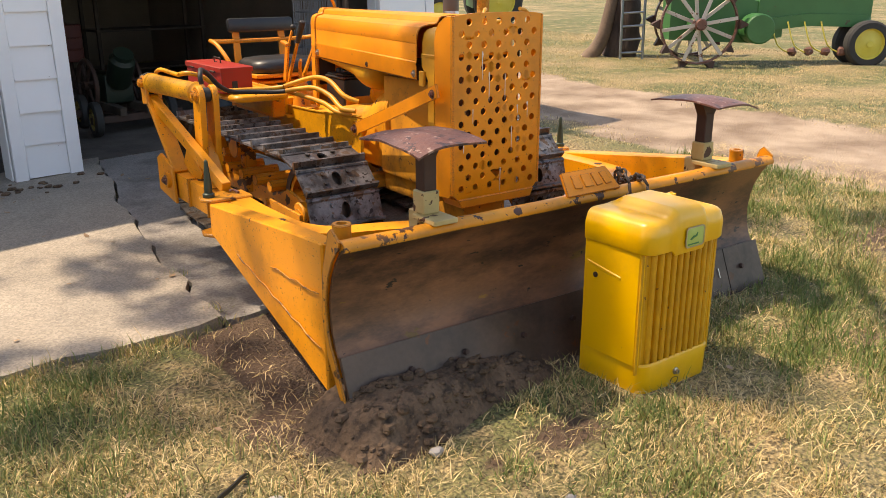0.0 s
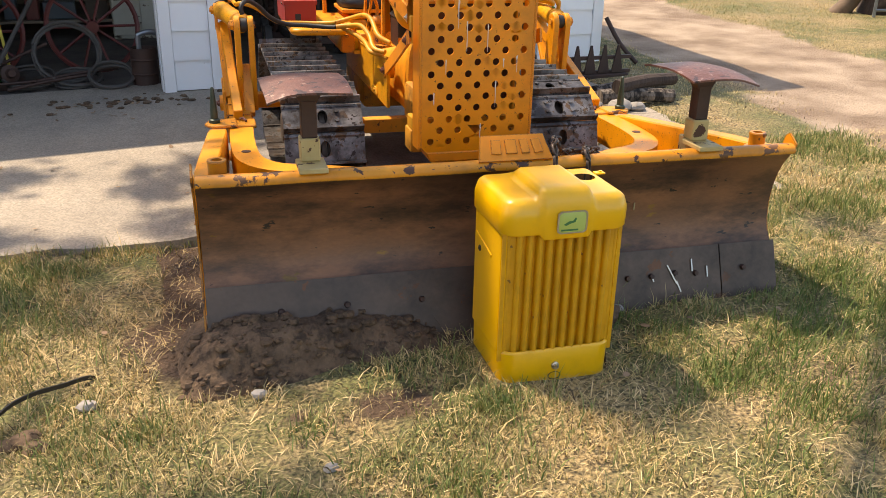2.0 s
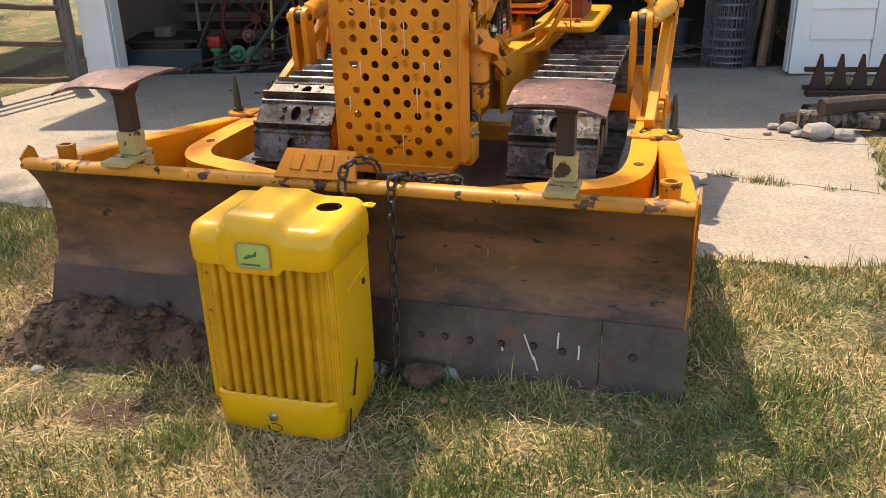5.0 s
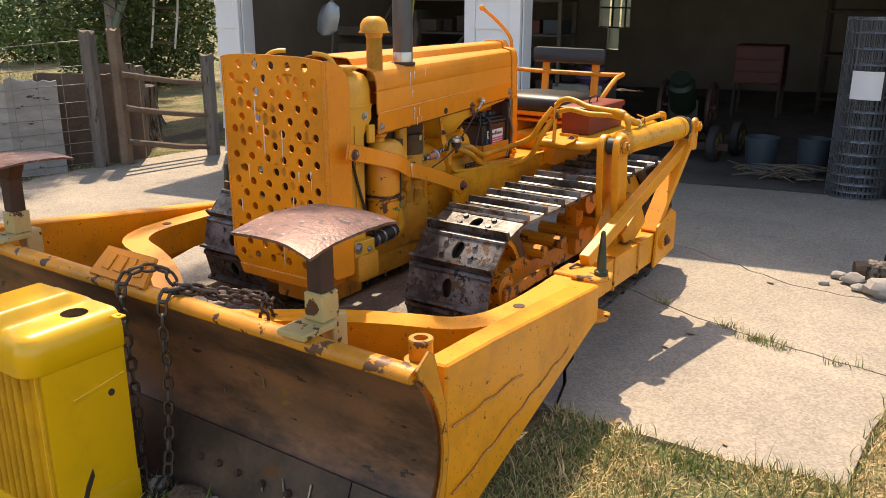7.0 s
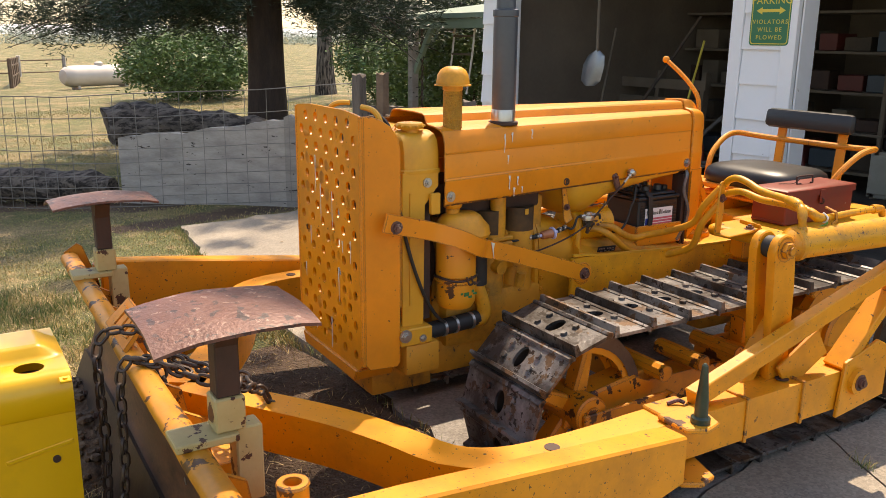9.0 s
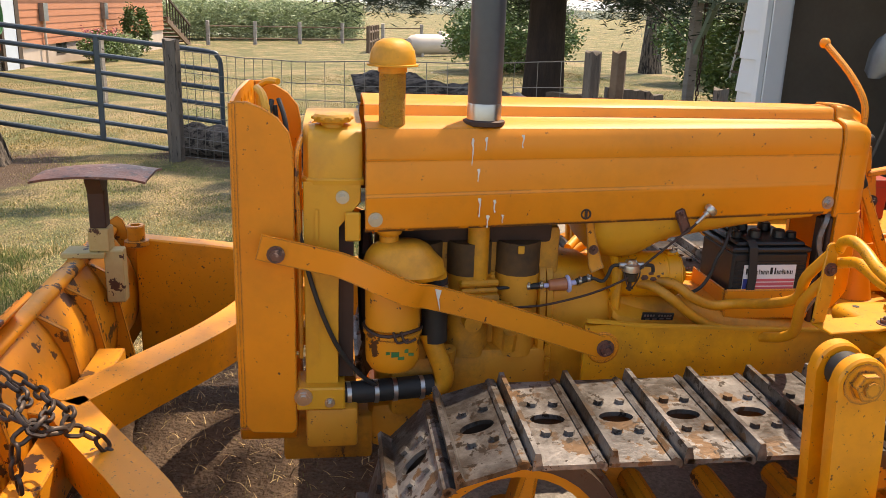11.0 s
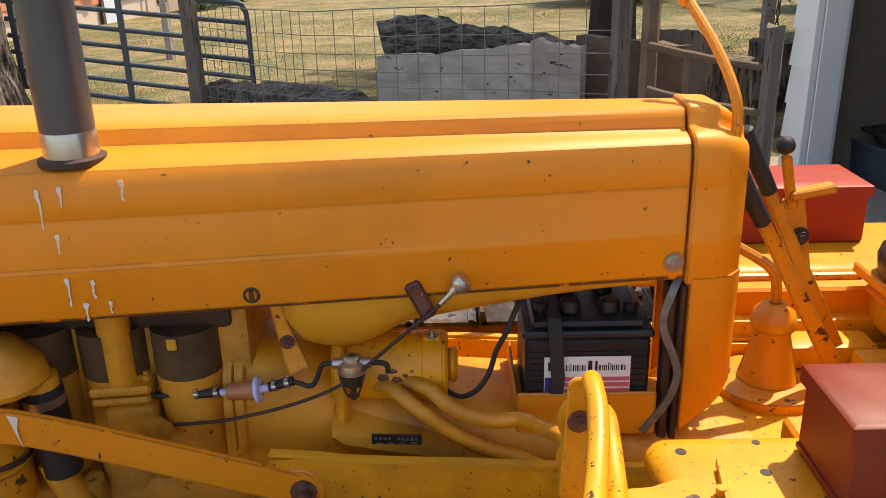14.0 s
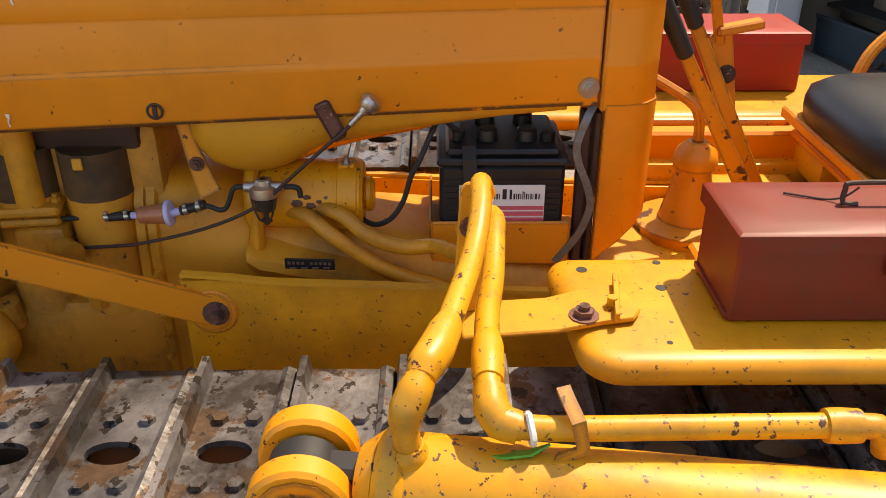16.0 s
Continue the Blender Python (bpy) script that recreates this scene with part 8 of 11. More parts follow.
prism(bm, [(SX0 + 0.035, az), (SX0 + 0.075, az + 0.022), (SX0 + 0.075, az + 0.009), (SX1 - 0.075, az + 0.009), (SX1 - 0.075, az + 0.022), (SX1 - 0.035, az), (SX1 - 0.075, az - 0.022), (SX1 - 0.075, az - 0.009), (SX0 + 0.075, az - 0.009), (SX0 + 0.075, az - 0.022)], 'y', SY - 0.0068, SY - 0.0060)
part("double_arrow", bm, SIGNY, sign)
bm = B()
span(bm, (SX0 + 0.04, SY - 0.0068, SZ1 - 0.085), (SX1 - 0.04, SY - 0.0060, SZ1 - 0.04), 0)
part("lettering_bar", bm, SIGNY, sign)


def lettering(word, size, cx, z, parent, mat, spread=1.0):
    cu = bpy.data.curves.new("lettering", 'FONT')
    cu.body, cu.size, cu.align_x, cu.extrude, cu.space_character = word, size, 'CENTER', 0.0005, spread
    tmp = new("lettering", cu)
    me = bpy.data.meshes.new_from_object(tmp.evaluated_get(bpy.context.evaluated_depsgraph_get()))
    bpy.data.objects.remove(tmp)
    ob = new("lettering", me)
    me.materials.clear()
    me.materials.append(mat)
    ob.parent = parent
    ob.matrix_basis = pose(cx, SY - 0.0064, z, 90, 0, 0)


lettering("PARKING", 0.062, mx, SZ0 + 0.245, sign, SIGNY, 1.05)
for i, wd in enumerate(("VIOLATORS", "WILL BE", "PLOWED")):
    lettering(wd, 0.036, mx, SZ0 + 0.128 - 0.046 * i, sign, SIGNY, 1.3)


# ---- things in the garage ----
def gz(x, y):
    return G0(x, y)


roll = thing("wire_mesh_roll", "upright roll of galvanised fence wire on the garage floor", "wire roll", at=(1.78, 3.98, 0.07))
for layer, r in enumerate((0.19, 0.172, 0.155)):
    bm = B()
    for z in [0.012, 0.06, 0.11, 0.17, 0.235, 0.31, 0.395, 0.49, 0.59, 0.69, 0.79, 0.89, 0.99, 1.09, 1.17]:
        tube(bm, [(1.78 + r * math.cos(2 * math.pi * i / 24), 3.98 + r * math.sin(2 * math.pi * i / 24), 0.075 + z + 0.004 * layer) for i in range(24)], 0.004, 5, 1, close=True)
    part("line_wire", bm, GALV, roll)
    bm = B()
    for i in range(38):
        a = 2 * math.pi * (i + 0.3 * layer) / 38 + layer
        cyl(bm, (1.78 + r * math.cos(a), 3.98 + r * math.sin(a), 0.075), (1.78 + r * math.cos(a + 0.02), 3.98 + r * math.sin(a + 0.02), 1.26), 0.0032, n=4)
    part("stay_wire", bm, GALV, roll)
bm = B()
strip(bm, [(1.78 + 0.196 * math.cos(a), 3.98 + 0.196 * math.sin(a), 0.84) for a in [radians(235 + 8 * i) for i in range(8)]], 0.18, 0.002, (0, 0, 1))
part("paper_label", bm, LABELW, roll, "faded white paper label")


def spoked(name, parent, c, axis, R, w, rimmat, tyremat, spokes=0, hub=0.05):
    """A wheel: tyre and rim round c, its axle along axis."""
    bm = B()
    d = Vector(axis).normalized()
    prof = [(R * 0.66, -w / 2), (R * 0.9, -w / 2), (R * 0.985, -w * 0.36), (R, 0), (R * 0.985, w * 0.36), (R * 0.9, w / 2), (R * 0.66, w / 2), (R * 0.62, 0)]
    u, v, d = frame_of(d)
    loops = [ring(Vector(c) + d * h, r, u, v, 28) for r, h in prof]
    rings(bm, loops, False, True)
    tyre = part("tyre", bm, tyremat, parent)
    bm = B()
    rings(bm, [ring(Vector(c) + d * h, r, u, v, 28) for r, h in ((hub, -w * 0.5), (hub, -w * 0.42), (R * 0.35, -w * 0.25), (R * 0.6, -w * 0.2), (R * 0.66, -w * 0.46), (R * 0.66, w * 0.46), (R * 0.6, w * 0.2), (R * 0.35, w * 0.25), (hub, w * 0.42), (hub, w * 0.5))])
    part("rim", bm, rimmat, parent)


# Red and green are darkened to hold the garage's gloom in the paint.
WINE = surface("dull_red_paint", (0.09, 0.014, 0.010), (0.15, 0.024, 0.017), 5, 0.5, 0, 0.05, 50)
DIMGREEN = surface("shade_dimmed_green_paint", (0.006, 0.014, 0.008), (0.012, 0.026, 0.013), 4, 0.55, 0, 0.1, 40)
small = thing("stationary_engine", "old flywheel engine on a low cart inside the garage", "engine", at=(0.4, 4.9, 0.06))
for x, y in ((0.69, 4.75), (0.82, 5.05), (0.02, 4.72), (0.08, 5.2)):
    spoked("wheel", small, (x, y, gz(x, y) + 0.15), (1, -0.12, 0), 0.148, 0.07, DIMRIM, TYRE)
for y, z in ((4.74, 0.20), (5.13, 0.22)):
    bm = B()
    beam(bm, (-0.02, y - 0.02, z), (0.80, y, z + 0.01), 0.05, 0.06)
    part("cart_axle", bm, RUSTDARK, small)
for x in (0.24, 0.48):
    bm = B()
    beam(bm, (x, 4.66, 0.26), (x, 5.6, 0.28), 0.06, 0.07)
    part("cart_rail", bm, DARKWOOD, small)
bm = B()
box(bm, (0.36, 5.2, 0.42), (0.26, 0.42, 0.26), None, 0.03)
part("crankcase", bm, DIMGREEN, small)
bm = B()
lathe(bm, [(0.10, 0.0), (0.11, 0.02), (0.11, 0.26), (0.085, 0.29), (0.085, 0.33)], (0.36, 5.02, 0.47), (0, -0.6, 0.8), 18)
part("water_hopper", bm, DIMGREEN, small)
for x in (0.16, 0.56):
    fc = Vector((x, 5.2, 0.45))
    bm = B()
    tube(bm, [fc + Vector((0, 0.21 * math.cos(2 * math.pi * i / 28), 0.21 * math.sin(2 * math.pi * i / 28))) for i in range(28)], 0.022, 8, 1, close=True)
    fw = part("flywheel", bm, RUSTDARK, small)
    for i in range(6):
        a = 2 * math.pi * i / 6
        bm = B()
        cyl(bm, fc, fc + Vector((0, 0.2 * math.cos(a), 0.2 * math.sin(a))), 0.014, n=6)
        part("spoke", bm, RUSTDARK, fw).location = (0, 0, 0)
    bm = B()
    cyl(bm, fc - Vector((0.04, 0, 0)), fc + Vector((0.04, 0, 0)), 0.04, n=12)
    part("hub", bm, RUSTDARK, fw).location = (0, 0, 0)
rc = thing("tool_cabinet", "dull red steel cabinet on legs in the dark garage", "cabinet", at=(0.63, 7.4, gz(0.63, 7.4)))
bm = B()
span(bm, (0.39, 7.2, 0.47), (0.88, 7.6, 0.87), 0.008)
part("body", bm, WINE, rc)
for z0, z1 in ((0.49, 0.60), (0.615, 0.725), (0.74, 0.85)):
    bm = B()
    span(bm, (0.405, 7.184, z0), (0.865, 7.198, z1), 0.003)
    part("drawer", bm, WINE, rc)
for x in (0.41, 0.86):
    for y in (7.22, 7.58):
        bm = B()
        span(bm, (x - 0.015, y - 0.015, gz(x, y)), (x + 0.015, y + 0.015, 0.48), 0.002)
        part("leg", bm, RUSTDARK, rc)


def shelf_unit(x0, x1, y0, y1, zs, name, label, mat, back=True):
    s = thing(name, label, "shelf", at=(x0, y0, gz(x0, y0)))
    z0 = gz(x0, y0)
    for x in (x0, x1 - 0.04):
        for y in (y0, y1 - 0.04):
            bm = B()
            span(bm, (x, y, z0), (x + 0.04, y + 0.04, zs[-1] + 0.1), 0.002)
            part("post", bm, mat, s)
    for z in zs:
        bm = B()
        span(bm, (x0 - 0.01, y0 - 0.012, z), (x1 + 0.01, y1 + 0.01, z + 0.025), 0.002)
        part("shelf_board", bm, mat, s)
    return s


# Lumber tone lowered too, with the interior's dimness in its colour.
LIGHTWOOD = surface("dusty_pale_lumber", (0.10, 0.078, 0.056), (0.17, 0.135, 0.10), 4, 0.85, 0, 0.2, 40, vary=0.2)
shelf_unit(-3.55, -1.2, 6.2, 6.7, [0.25, 0.6, 0.95, 1.3, 1.65], "storage_shelf", "long wooden storage shelf crowded with boxes and parts", LIGHTWOOD)
rnd = random.Random(12)
for z in (0.275, 0.625, 0.975, 1.325):
    x = -3.45
    while x < -1.35:
        w, h, d = rnd.uniform(0.1, 0.3), rnd.uniform(0.1, 0.24), rnd.uniform(0.2, 0.4)
        bm = B()
        box(bm, (x + w / 2, 6.45, z + h / 2 + 0.001), (w, d, h), None, 0.006)
        tagged(part("storage_box", bm, rnd.choice((DARKWOOD, LIGHTWOOD, RUSTDARK, TARP, WINE))), "dusty storage box on the wooden shelf", "box", "boxes on the shelf")
        x += w + rnd.uniform(0.02, 0.1)
shelf_unit(1.2, 2.55, 7.6, 8.1, [0.3, 0.75, 1.2, 1.6], "storage_shelf", "dark wooden shelf against the garage wall", DARKWOOD)

# slatted pallet standing in the left bay
pal = thing("wooden_pallet", "old slatted pallet leaning in the garage", "pallet", at=(-3.0, 5.2, 0.0))
for i in range(6):
    bm = B()
    z = 0.16 + 0.17 * i
    beam(bm, (-3.45, 5.15 + 0.02 * i, z), (-2.35, 5.15 + 0.02 * i, z), 0.022, 0.09, bev=0.002)
    part("slat", bm, LIGHTWOOD, pal)
for x in (-3.4, -2.9, -2.4):
    bm = B()
    beam(bm, (x, 5.2, -0.005), (x, 5.33, 1.12), 0.04, 0.09, (0, 1, 0), 0.002)
    part("runner", bm, LIGHTWOOD, pal)

# blue-grey crate by the left pier
cr = thing("plastic_crate", "blue-grey storage chest filled with junk on the garage floor", "crate", at=(-3.1, 4.1, 0))
cz = gz(-3.1, 4.1)
bm = B()
rings(bm, [[(-3.38 - o, 3.93 - o, z), (-2.62 + o, 4.02 - o, z), (-2.66 + o, 4.42 + o, z), (-3.42 - o, 4.33 + o, z)] for z, o in ((cz, -0.02), (cz + 0.2, 0.0), (cz + 0.205, 0.012), (cz + 0.225, 0.012), (cz + 0.225, 0.0), (cz + 0.05, -0.025))])
part("body", bm, TARP, cr)
bm = B()
rings(bm, [[(-3.36, 3.98, z), (-2.66, 4.06, z), (-2.7, 4.42, z + 0.03), (-3.4, 4.32, z + 0.03)] for z in (cz + 0.27, cz + 0.29)])
part("lid", bm, RUBBER, cr)
bm = B()
box(bm, (-3.05, 4.2, cz + 0.24), (0.5, 0.25, 0.08), None, 0.01)
part("scrap_wood", bm, DARKWOOD, cr)
bm = B()
box(bm, (-3.02, 4.2, cz + 0.345), (0.16, 0.12, 0.09), None, 0.01)
tagged(part("cardboard_box", bm, LIGHTWOOD), "small dusty carton on the storage chest", "box")

# pump and valve junk beside it
junk = thing("pump_assembly", "red and green painted pump with valves among scrap iron", "pump", at=(-2.4, 4.2, 0))
jz = gz(-2.4, 4.2)
bm = B()
lathe(bm, [(0.05, 0), (0.055, 0.03), (0.035, 0.06), (0.035, 0.16), (0.06, 0.17), (0.06, 0.2)], (-2.52, 4.12, jz), n=14)
part("valve_body", bm, SIGNG, junk)
bm = B()
box(bm, (-2.52, 4.12, jz + 0.25), (0.12, 0.09, 0.1), None, 0.015)
part("valve_head", bm, RED, junk)
for i, (x, y, z, r, m) in enumerate(((-2.36, 4.2, 0.13, 0.075, SIGNG), (-2.22, 4.25, 0.1, 0.09, GREENP), (-2.28, 4.3, 0.27, 0.06, RUST), (-2.1, 4.2, 0.12, 0.07, RUSTDARK))):
    bm = B()
    lathe(bm, [(r * 0.5, -0.06), (r, -0.05), (r, 0.05), (r * 0.55, 0.06), (r * 0.4, 0.1)], (x, y, jz + z), (0.4, -1, 0.2), 14)
    part("casing", bm, m, junk)
bm = B()
box(bm, (-2.25, 4.28, jz + 0.03), (0.5, 0.3, 0.06), None, 0.01)
part("base", bm, RUSTDARK, junk)

# hoses and coils on the floor
HOSE = surface("dusty_black_hose", (0.05, 0.045, 0.04), (0.10, 0.09, 0.08), 9, 0.7, 0, 0.1, 60)
for i, (cx, cy, r, tilt, m) in enumerate(((-1.66, 4.25, 0.24, 62, HOSE), (-1.6, 4.12, 0.17, 10, HOSE), (-1.35, 3.95, 0.16, 25, HOSE), (-1.95, 4.2, 0.19, 14, HOSE), (-2.35, 4.05, 0.17, 8, HOSE))):
    z = gz(cx, cy) + r * math.sin(radians(tilt)) + 0.02
    T = Matrix.Translation((cx, cy, z)) @ Matrix.Rotation(radians(tilt), 4, 'X')
    bm = B()
    pts = []
    for k in range(70):
        a = 2 * math.pi * k / 20
        q = r * (1 + 0.05 * math.sin(a * 0.37 + i))
        pts.append(T @ Vector((q * math.cos(a), q * math.sin(a), 0.010 * (k / 20) - 0.01 + 0.008 * math.sin(a * 1.3))))
    tube(bm, pts, 0.013, 6, 1)
    tagged(part("hose_coil", bm, m), "dusty coiled black hose lying in the garage", "hose", "coils in the garage")


def pole(a, c, r, mat, label, name="leaning_pole"):
    bm = B()
    m_ = Vector(a).lerp(Vector(c), 0.5) + Vector((0.01, 0, 0.01))
    tube(bm, [a, m_, c], r, 8, 4, r * 0.85)
    return tagged(part(name, bm, mat), label, "pole", "poles in the garage")


pole((-2.27, 3.98, gz(-2.27, 3.98) + 0.012), (-1.45, 5.2, 1.35), 0.019, HOSE, "dark bent iron pole leaning into the garage")
pole((-2.74, 3.98, gz(-2.74, 3.98) + 0.012), (-2.28, 5.0, 1.6), 0.017, DARKWOOD, "dark wooden pole leaning in the garage")
pole((-2.62, 4.05, 0.35), (-2.95, 4.7, 1.5), 0.014, LIGHTWOOD, "pale broom handle leaning in the garage")
pole((-2.08, 4.3, 0.0), (-2.3, 5.1, 1.4), 0.012, WHEELY, "yellow handled tool leaning in the garage")
for i, (a, c) in enumerate((((-2.7, 3.96, 0.03), (-1.9, 4.05, 0.06)), ((-2.1, 3.98, 0.02), (-1.5, 4.02, 0.09)), ((-2.9, 4.02, 0.0), (-2.3, 4.06, 0.16)), ((-1.9, 4.1, 0.05), (-1.3, 4.15, 0.10)), ((-2.5, 4.2, 0.02), (-1.8, 4.3, 0.3)))):
    za, zc = gz(a[0], a[1]), gz(c[0], c[1])
    pole((a[0], a[1], za + a[2] + 0.012), (c[0], c[1], zc + c[2] + 0.012), 0.014, RUSTDARK, "bent rusty bar lying in the garage", "scrap_bar")
# red-spoked implement wheels against the rear of the bay
for cx in (-2.35, -1.45):
    wheel = thing("implement_wheel", "red-spoked iron implement wheel standing in the dark garage", "wheel", "iron wheels in the garage", (cx, 4.75, 0))
    R = 0.36
    z = gz(cx, 4.75) + R
    bm = B()
    tube(bm, [(cx + R * math.cos(2 * math.pi * i / 28), 4.75 + 0.12 * math.sin(2 * math.pi * i / 28), z + R * math.sin(2 * math.pi * i / 28)) for i in range(28)], 0.022, 6, 1, close=True)
    part("rim", bm, WINE, wheel)
    for i in range(10):
        a = 2 * math.pi * i / 10
        bm = B()
        cyl(bm, (cx, 4.75, z), (cx + R * math.cos(a), 4.75 + 0.12 * math.sin(a), z + R * math.sin(a)), 0.012, n=6)
        part("spoke", bm, WINE, wheel)
    bm = B()
    cyl(bm, (cx, 4.68, z), (cx, 4.82, z), 0.05, n=12)
    part("hub", bm, WINE, wheel)
# rusty keg beside the middle pier
keg = thing("rusty_keg", "rusty steel keg with pipes standing in it beside the pier", "keg", at=(-1.1, 3.94, 0))
kz = gz(-1.1, 3.94)
bm = B()
lathe(bm, [(0.085, 0), (0.1, 0.01), (0.1, 0.09), (0.107, 0.1), (0.1, 0.11), (0.1, 0.2), (0.107, 0.21), (0.1, 0.22), (0.1, 0.3), (0.092, 0.3), (0.09, 0.05)], (-1.1, 3.94, kz), n=20)
part("body", bm, RUSTDARK, keg)
bm = B()
tube(bm, [(-1.13, 3.92, kz + 0.06), (-1.13, 3.92, kz + 0.36), (-1.12, 3.92, kz + 0.40), (-1.05, 3.92, kz + 0.42), (-0.99, 3.93, kz + 0.41)], 0.02, 8, 4)
part("pipe", bm, GALV, keg)
# scoop shovel hanging in the bay
shv = thing("scoop_shovel", "grey aluminium scoop shovel hanging by its handle in the garage", "shovel", at=(-2.5, 3.95, 1.2))
bm = B()
cyl(bm, (-2.46, 3.93, 1.30), (-2.44, 3.9, 2.05), 0.014, n=8)
part("handle", bm, LIGHTWOOD, shv)
bm = B()
rings(bm, [[(x, 3.93 - 0.03 * (1 - ((x - cx) / max(w, 1e-3)) ** 2) + o, z) for x in [cx + w * q for q in (-1, -0.7, -0.35, 0, 0.35, 0.7, 1)]] + [(x, 3.93 - 0.03 * (1 - ((x - cx) / max(w, 1e-3)) ** 2) + o + 0.004, z) for x in [cx + w * q for q in (1, 0.7, 0.35, 0, -0.35, -0.7, -1)]] for z, w, cx, o in ((1.04, 0.05, -2.53, 0.0), (1.08, 0.105, -2.52, 0.0), (1.2, 0.115, -2.5, 0.005), (1.28, 0.09, -2.48, 0.01), (1.32, 0.02, -2.465, 0.01))])
part("scoop", bm, GALV, shv)
# white cabinet and bundle
cab = thing("metal_cabinet", "scuffed cream metal cabinet in the garage", "cabinet", at=(-1.0, 6.4, 0))
z0 = gz(-1.0, 6.4)
bm = B()
span(bm, (-1.27, 6.2, z0), (-0.72, 6.7, 0.48), 0.008)
part("body", bm, surface("scuffed_cream_enamel", (0.30, 0.29, 0.24), (0.42, 0.40, 0.34), 5, 0.5, 0, 0.05, 40, ((0.1, 0.07, 0.05), 8, 0.62)), cab)
for a, c in ((-1.26, -1.0), (-0.99, -0.73)):
    bm = B()
    span(bm, (a, 6.185, z0 + 0.04), (c, 6.201, 0.45), 0.003)
    part("door", bm, surface("cream_door_enamel", (0.32, 0.31, 0.26), (0.44, 0.42, 0.36), 5, 0.5, 0, 0.05, 40, ((0.1, 0.07, 0.05), 8, 0.64)), cab)
for i, (x, y, r, m) in enumerate(((-1.15, 6.4, 0.13, RUBBER), (-0.88, 6.36, 0.14, surface("purple_cloth", (0.10, 0.05, 0.14), (0.17, 0.10, 0.22), 12, 0.9, 0, 0.3, 50)), (-1.02, 6.55, 0.14, TARP))):
    bm = B()
    lump(bm, (x, y, 0.48 + r * 0.55), (r * 1.4, r * 1.1, r * 0.75), i + 3, 14, 9)
    tagged(part("crumpled_cloth", bm, m), "crumpled cloth bundle on the metal cabinet", "cloth")
# twigs and bucket by the roll
bm = B()
rnd = random.Random(3)
for i in range(46):
    x, y = rnd.gauss(1.3, 0.16), rnd.gauss(4.25, 0.07)
    a = rnd.uniform(0, math.pi)
    L = rnd.uniform(0.1, 0.24)
    z = gz(x, y) + rnd.uniform(0.01, 0.1)
    tube(bm, [(x - L * math.cos(a), y - L * 0.5 * math.sin(a), z), (x, y, z + 0.02), (x + L * math.cos(a), y + L * 0.5 * math.sin(a), z + rnd.uniform(-0.01, 0.03))], 0.006, 5, 2, 0.003)
tagged(part("twig_pile", bm, LIGHTWOOD), "heap of dry pale twigs on the garage floor", "twigs", kind="stuff")
for cx, r, h in ((1.08, 0.13, 0.26), (1.45, 0.12, 0.27)):
    bk = thing("metal_pail", "grey ribbed metal pail on the garage floor", "pail", "pails in the garage", (cx, 4.55, 0))
    bm = B()
    lathe(bm, [(r * 0.8, 0)] + [(r * (0.82 + 0.18 * i / 12) + (0.003 if i % 2 else 0), h * i / 12) for i in range(13)] + [(r * 0.96, h), (r * 0.78, 0.02)], (cx, 4.55, gz(cx, 4.55)), n=22)
    part("body", bm, TARP, bk)
# rough poles by the right pier
for i, (a, c, r) in enumerate((((2.02, 3.86, 0), (2.10, 3.98, 1.7), 0.035), ((1.92, 3.95, 0), (2.12, 4.05, 1.5), 0.03), ((2.08, 4.0, 0), (2.12, 4.1, 1.9), 0.04), ((1.98, 4.1, 0), (2.14, 4.2, 1.6), 0.03))):
    z = gz(a[0], a[1])
    pole((a[0], a[1], z + 0.01), c, r, RAILWOOD, "rough bark-edged pole leaning by the pier")

# ---- beside the right pier: log and stone pile, toothed iron, bar ----
for i, (a, c, r) in enumerate((((1.92, 2.08, 0.07), (2.5, 2.0, 0.05), 0.055), ((1.86, 2.2, 0.035), (2.45, 2.3, 0.04), 0.038), ((2.02, 2.02, 0.15), (2.6, 2.15, 0.14), 0.05), ((2.0, 2.3, 0.05), (2.7, 2.4, 0.05), 0.05))):
    bm = B()
    za, zc = G0(a[0], a[1]), G0(c[0], c[1])
    tube(bm, [(a[0], a[1], za + a[2]), ((a[0] + c[0]) / 2, (a[1] + c[1]) / 2 + 0.02, (za + zc) / 2 + (a[2] + c[2]) / 2 + 0.01), (c[0], c[1], zc + c[2])], r, 10, 5, r * 0.9)
    for v in bm.verts:
        v.co += v.co.normalized() * 0.012 * noise.noise(v.co * 9)
    tagged(part("log", bm, (BARK, RAILWOOD, SPRUCEBARK, BARK)[i]), "weathered grey log on the pile beside the slab", "log", "log pile")
for i, (x, y, r) in enumerate(((2.0, 1.93, 0.07), (1.87, 2.06, 0.045), (1.80, 2.12, 0.03), (2.13, 1.9, 0.05), (1.74, 2.0, 0.02), (1.9, 1.97, 0.03))):
    bm = B()
    lump(bm, (x, y, G0(x, y) + r * 0.5), (r * 1.3, r, r * 0.7), i + 20, 14, 9)
    tagged(part("stone", bm, STONE), "rounded tan fieldstone beside the slab", "stone", "stones by the logs")
iron = thing("toothed_iron", "rusty iron bar with upright triangular teeth against the pier", "farm iron", at=(2.3, 2.95, 0.06))
z0 = G0(2.3, 2.95)
for i in range(4):
    bm = B()
    x = 2.22 + 0.13 * i
    prism(bm, [(x - 0.055, z0 + 0.04), (x + 0.055, z0 + 0.04), (x + 0.008, z0 + 0.27), (x - 0.008, z0 + 0.27)], 'y', 2.94, 2.956, 0.002)
    part("tooth", bm, RUSTDARK, iron)
